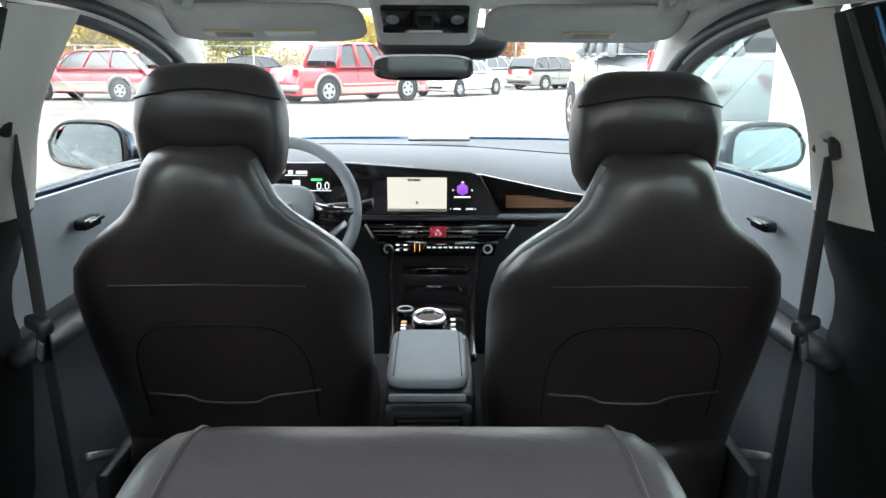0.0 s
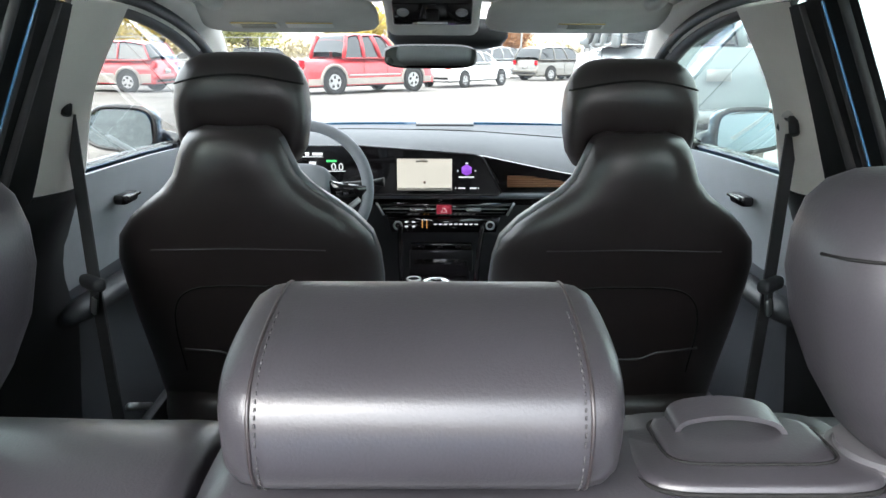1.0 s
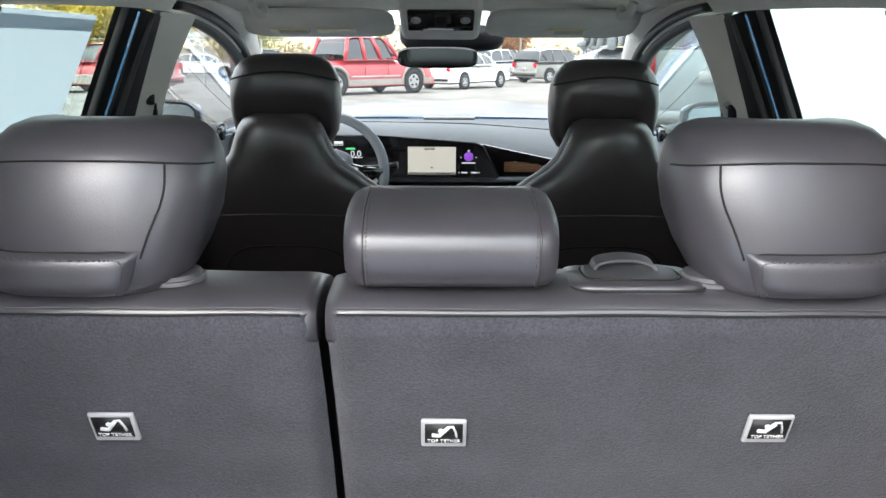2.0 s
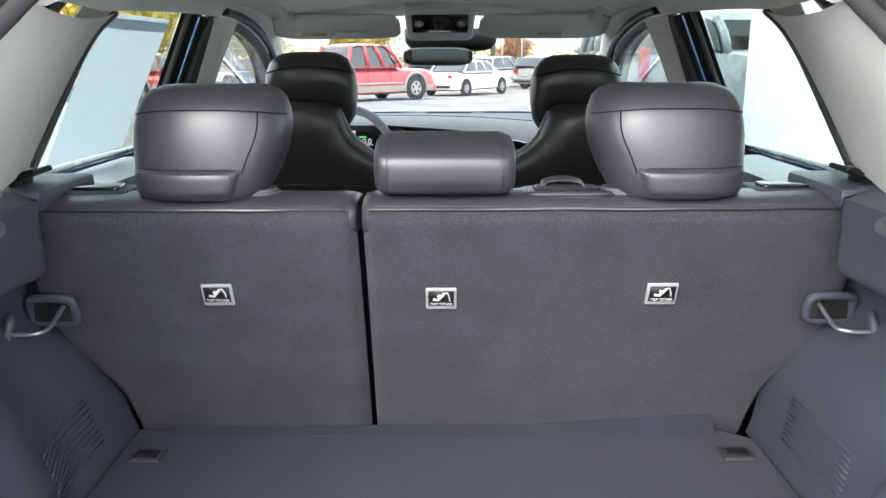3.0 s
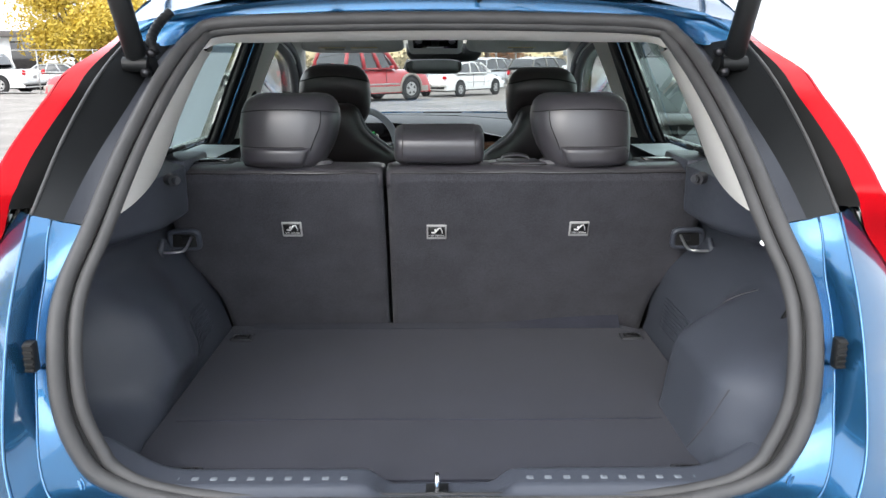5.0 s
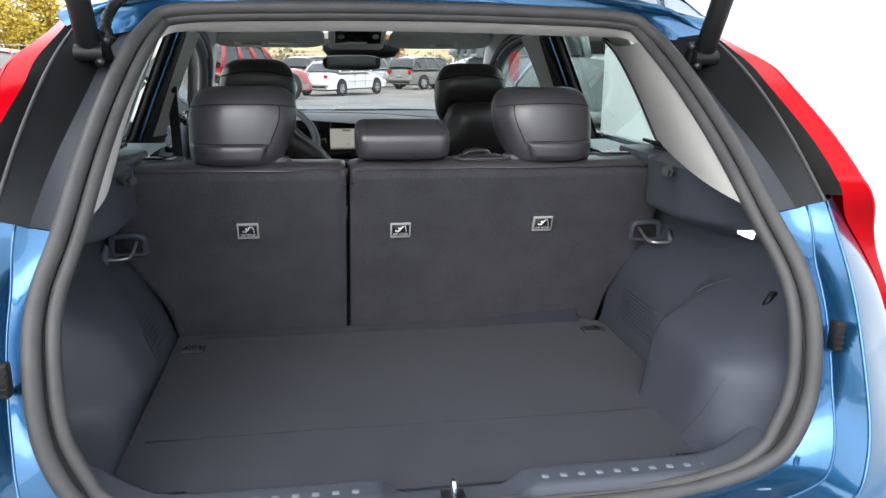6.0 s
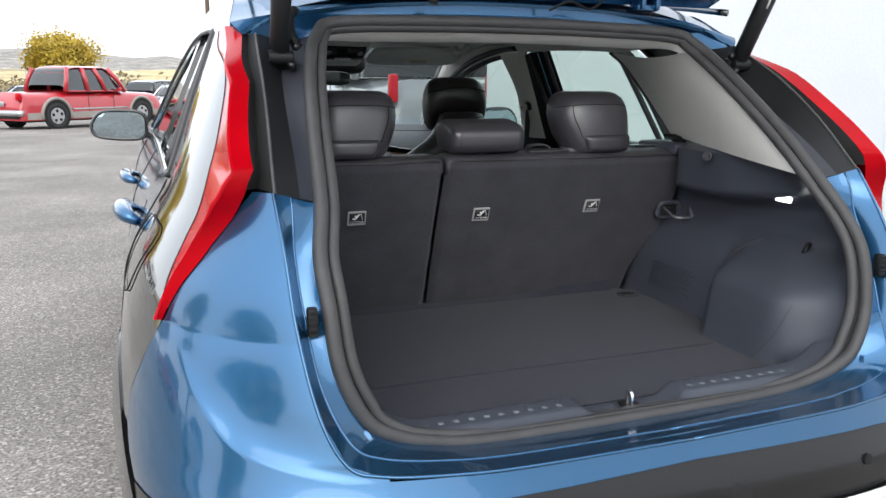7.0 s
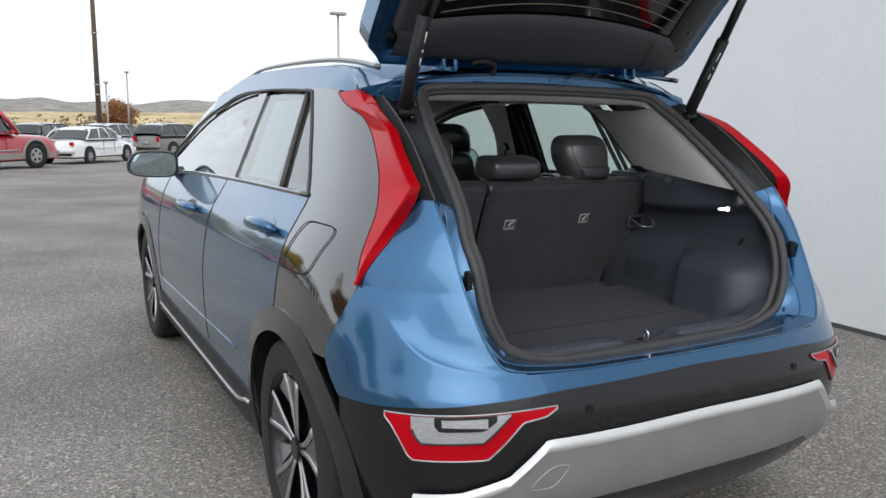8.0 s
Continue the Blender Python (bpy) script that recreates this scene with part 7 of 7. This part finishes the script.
        for f in (0.02, 0.20):
            part("door_gap", tube([T(L * (f - 0.1), d * (W / 2 + 0.001), 0.42), T(L * (f - 0.1), d * (W / 2 - 0.004), belt - 0.06)], 0.008, 4), SEAM, c)
        part("side_moulding", tube([T(a, d * (W / 2 + 0.005), 0.62) for a in np.linspace(-L * 0.19, L * 0.20, 6)], 0.03, 6), HUBS if two_tone else body, c)
        part("tail_light", box(*T(-L / 2 + 0.03, d * W * 0.40, belt - 0.16), 0.14, 0.14, {"sedan": 0.13, "truck": 0.42}.get(form, 0.22), 0.03, 2, (0, 0, yaw)), REDL, c, "red tail light")
        part("head_light", box(*T(L / 2 - 0.08, d * W * 0.36, belt - 0.28), 0.16, 0.22, 0.14, 0.03, 2, (0, 0, yaw)), WHITEL, c)
        part("mirror", box(*T(a1 - 0.35, d * (W / 2 + 0.06), belt + 0.05), 0.12, 0.16, 0.12, 0.03, 2, (0, 0, yaw)), body, c)
        part("door_handle", box(*T(-L * 0.02, d * (W / 2 + 0.004), belt - 0.10), 0.18, 0.03, 0.03, 0.01, 1, (0, 0, yaw)), body, c)
    part("rear_bumper", tube([T(-L / 2 + 0.06 * abs(b / (W / 2)) ** 3 - 0.02, b, 0.52) for b in np.linspace(-W / 2 * 0.92, W / 2 * 0.92, 9)], 0.10, 8), SATIN if form in ("pickup", "truck") else body, c)
    part("front_bumper", tube([T(L / 2 - 0.08 * abs(b / (W / 2)) ** 3 + 0.0, b, 0.48) for b in np.linspace(-W / 2 * 0.9, W / 2 * 0.9, 9)], 0.11, 8), BEIGE if two_tone else body, c)
    part("bumper_shadow", tube([T(-L / 2 - 0.015, b, 0.40) for b in np.linspace(-W / 2 * 0.8, W / 2 * 0.8, 5)], 0.05, 6), SEAM, c)
    part("number_plate", box(*T(-L / 2 - 0.012, 0, belt - 0.38), 0.02, 0.32, 0.15, 0.005, 1, (0, 0, yaw)), HUBS, c, "plain pale plate")
    part("underside", box(*T(0, 0, 0.30), L * 0.9, W * 0.8, 0.12, 0.02, 1, (0, 0, yaw)), SEAM, c)
    LIFT[0] = 0.0
    return c


vehicle("pickup", -2.66, 25.2, 44, REDP, "bright red crew-cab pickup with grey wheel arches", "parked_pickup", True)
vehicle("sedan", 0.95, 30.3, 55, WHITEP, "white saloon parked with its tail showing")
vehicle("suv", 5.6, 38.5, 40, GREYP, "dusty grey-brown estate car on the far row")
vehicle("suv", 3.2, 41.5, 50, SILVERP, "silver sport utility car on the far row")
vehicle("suv", 0.0, 41.0, 60, DARKP, "dark grey sport utility car on the far row")
vehicle("sedan", 8.3, 42.0, 35, WHITEP, "white car at the end of the far row")
vehicle("pickup", 9.0, 45.5, 75, SILVERP, "silver pickup seen from behind", "parked_pickup")
vehicle("truck", 3.58, 13.0, 90, paint("dull_silver_paint", (0.24, 0.27, 0.28), 0.3), "tall dull silver work pickup parked beyond the building corner", "parked_pickup")
vehicle("suv", -10.75, 25.4, 170, REDP, "red sport utility car with beige lower panels", "parked_car", True)
vehicle("suv", -9.4, 43.8, 15, DARKP, "black sport utility car by the fence")
vehicle("sedan", -13.6, 45.0, 10, WHITEP, "pale saloon by the fence")
vehicle("sedan", -6.2, 45.5, 15, paint("dark_blue_paint", (0.02, 0.03, 0.10), 0.3), "dark blue saloon by the fence")
vehicle("pickup", -20.3, 34.0, 175, WHITEP, "white pickup in front of the office building", "parked_pickup")
vehicle("sedan", -19.5, 40.0, 12, SILVERP, "silver saloon by the fence")

vehicle("suv", -15.0, 6.5, 95, REDP, "red sport utility car across the open side of the car park")
vehicle("sedan", -15.4, 0.5, 88, WHITEP, "white saloon across the open side of the car park")
vehicle("sedan", -15.2, -5.5, 92, REDP, "red saloon across the open side of the car park")

# chain-link fence along the far row
LIFT[0] = fall(36)
fence = thing("fence", (-10, 35, fall(36)), "galvanised steel chain-link fence", "fence")
GALV = mat("galvanised_steel", (0.42, 0.42, 0.41), 0.5, 0.7, 0, 0.1, 10)
for k in range(12):
    part("post", tube([(-34 + 2.6 * k, 35.4, 0), (-34 + 2.6 * k, 35.4, 2.0)], 0.03, 6), GALV, fence)
for z in (0.1, 1.0, 2.0):
    part("rail", tube([(-34, 35.4, z), (-5.4, 35.4, z)], 0.02, 6), GALV, fence)

# lamp columns and a wooden pole
LIFT[0] = -0.7
pole = thing("utility_pole", (3.85, 60, -0.7), "weathered brown wooden utility pole", "utility pole")
part("shaft", tube([(3.85, 60, 0), (3.85, 60, 14)], [0.20, 0.14], 10), mat("weathered_wood", (0.12, 0.085, 0.06), 0.9, 0, 0, 0.3, 3, stretch=(1, 1, 0.1)), pole)
for z in (3.9, 4.6, 8.2):
    part("band", tube([(3.85 + 0.2 * math.cos(w), 60 + 0.2 * math.sin(w), z) for w in np.linspace(0, 2 * math.pi, 13)[:-1]], 0.05, 6, True), GALV, pole)
for x, y, h, twin in ((14.65, 40.0, 7.7, True), (7.05, 70.0, 6.1, False), (5.0, 66.0, 5.0, False)):
    LIFT[0] = fall(y)
    col = thing("lamp_column", (x, y, fall(y)), "grey steel car park lamp column", "street lamp", "lamp columns")
    part("shaft", tube([(x, y, 0), (x, y, h)], [0.09, 0.06], 8), GALV, col)
    part("lamp_head", box(x, y, h + 0.08, 0.9 if twin else 0.35, 0.4, 0.16, 0.04), GALV, col)

# office building, left and far
LIFT[0] = -0.72
off = thing("office_building", (-44, 72, -0.72), "low grey and white office building with a flat roof", "building")
part("block", box(-46, 74, 3.4, 26, 10, 6.8, 0.05), WALLW, off)
part("canopy", box(-46, 68.4, 3.9, 26.6, 1.2, 0.5, 0.05), mat("dark_fascia", (0.10, 0.09, 0.085), 0.6), off, "dark fascia over the windows")
for k in range(6):
    part("window", box(-56 + 4.0 * k, 68.97, 1.8, 2.6, 0.08, 3.0, 0.02), PIANO, off, "dark shop window")
part("sign_panel", box(-44, 68.9, 5.6, 6, 0.1, 1.2, 0.02), mat("grey_sign", (0.35, 0.36, 0.37), 0.5), off)


# ---- trees and hills ----
def leaf_mat(name, c):
    return mat(name, c, 0.7, 0, 0, 0.35, 1.2, 0, 1, 0.0)


LEAF_Y, LEAF_G, LEAF_O = leaf_mat("yellow_autumn_leaves", (0.42, 0.30, 0.03)), leaf_mat("green_leaves", (0.26, 0.25, 0.05)), leaf_mat("rust_leaves", (0.30, 0.13, 0.04))
BARK = mat("grey_bark", (0.10, 0.08, 0.06), 0.9, 0, 0, 0.3, 4)
rng = random.Random(5)


def tree(x, y, h, leaf, label, size=0.11, count=9000):
    LIFT[0] = fall(y)
    t = thing("tree", (x, y, fall(y)), label, "tree", "autumn trees")
    limbs = [tube([(x, y, 0), (x + 0.1, y, h * 0.3), (x - 0.05, y + 0.1, h * 0.55), (x, y, h * 0.85)], [0.05 * h * 0.6, 0.035 * h * 0.6, 0.02 * h * 0.6, 0.01], 8)]
    tips = []
    for k in range(14):
        a, z0 = rng.uniform(0, 6.28), h * rng.uniform(0.28, 0.65)
        l = h * rng.uniform(0.18, 0.36) * (1.1 - abs(z0 / h - 0.45))
        tip = Vector((x + l * math.cos(a), y + l * math.sin(a), z0 + h * rng.uniform(0.08, 0.25)))
        limbs.append(tube([(x, y, z0), Vector((x, y, z0)).lerp(tip, 0.5) + Vector((0, 0, -0.03 * h)), tip], [0.012 * h, 0.008 * h, 0.003 * h], 5))
        tips.append((tip, h * rng.uniform(0.08, 0.17)))
    tips.append((Vector((x, y, h * 0.88)), h * 0.14))
    part("trunk", join(*limbs), BARK, t)
    V, F = [], []
    for k in range(count):
        c, r = tips[k % len(tips)]
        d = Vector((rng.gauss(0, 1), rng.gauss(0, 1), rng.gauss(0, 0.8)))
        p = c + d * r * 0.62
        u = Vector((rng.gauss(0, 1), rng.gauss(0, 1), rng.gauss(0, 1))).normalized() * size * rng.uniform(0.6, 1.3)
        w = u.orthogonal().normalized() * size * 0.6
        i = len(V)
        V += [p - u - w * 0.2, p + w, p + u, p - w]
        F.append((i, i + 1, i + 2, i + 3))
    me = bpy.data.meshes.new("crown")
    me.from_pydata([v - Vector((x, y, 0)) for v in V], [], F)
    me.materials.append(leaf)
    ob = new("crown", me)
    ob.parent = t


tree(-22.3, 48, 6.5, LEAF_Y, "bright yellow autumn tree behind the fence")
tree(-18.0, 52, 6.5, LEAF_Y, "yellow autumn tree behind the fence")
tree(-16.6, 39, 4.6, LEAF_Y, "yellow-green autumn tree beside the car park")
tree(-27.0, 60, 8.0, LEAF_Y, "tall yellow tree near the offices")
tree(-13.5, 56, 5.2, LEAF_G, "yellow-green tree behind the far row")
tree(-6.0, 58, 5.0, LEAF_Y, "small yellow tree behind the far row")
tree(-19.0, 3.0, 6.5, LEAF_Y, "yellow autumn tree across the car park", 0.14, 5000)
tree(-21.0, -7.0, 7.0, LEAF_G, "green-yellow tree across the car park", 0.14, 5000)
tree(-18.5, 12.0, 5.5, LEAF_O, "rust-coloured autumn tree across the car park", 0.14, 5000)
tree(6.5, 75, 4.0, LEAF_O, "rust-coloured bush on the field edge", 0.12, 5000)


LIFT[0] = 0.0


def ridge(name, y0, depth, h, seed, material, label, x0=-500, x1=500):
    def f(u, v):
        x = x0 + (x1 - x0) * u
        e = h * (0.55 + 0.45 * noise.noise(Vector((x * 0.006, seed, 0))) + 0.12 * noise.noise(Vector((x * 0.04, seed, 3))))
        return Vector((x, y0 + depth * v, -1.2 + max(0.5, e) * math.sin(math.pi * v / 2) ** 1.3))
    solo(name, sheet(f, 160, 10), material, label, "hill", "structure")


DRY = mat("dry_grass_hillside", (0.50, 0.39, 0.20), 0.95, 0, 0, 0.40, 0.09, 0, 0.6, 0.30)
SCRUB = mat("scrub_covered_ridge", (0.26, 0.24, 0.21), 0.95, 0, 0, 0.5, 0.12, 0, 0.5, 0.35)
ridge("near_hill", 160, 120, 7, 1.3, DRY, "low hillside of dry yellow grass")
ridge("far_hill", 300, 250, 24, 7.7, SCRUB, "far ridge covered in grey-green scrub")


# low scrub and small trees along the foot of the hills
V, F = [], []
for k in range(1500):
    y = rng.uniform(95, 175)
    x = rng.uniform(-120, 120)
    r = rng.uniform(0.4, 1.6) * (1.3 if k % 9 == 0 else 0.8)
    for j in range(22):
        c = Vector((x + rng.gauss(0, 0.7) * r, y + rng.gauss(0, 0.7) * r, fall(y) + r * rng.uniform(0.1, 1.5)))
        u = Vector((rng.gauss(0, 1), rng.gauss(0, 1), rng.gauss(0, 1))).normalized() * r * rng.uniform(0.12, 0.26)
        w = u.orthogonal().normalized() * r * 0.16
        i = len(V)
        V += [c - u, c + w, c + u, c - w]
        F.append((i, i + 1, i + 2, i + 3))
scrub_mesh = bpy.data.meshes.new("scrub")
scrub_mesh.from_pydata(V, [], F)
scrub_mesh.materials.append(leaf_mat("dull_scrub_leaves", (0.20, 0.16, 0.08)))
tagged(new("scrub", scrub_mesh), "dull brown scrub along the foot of the hills", "scrub", "", "stuff")
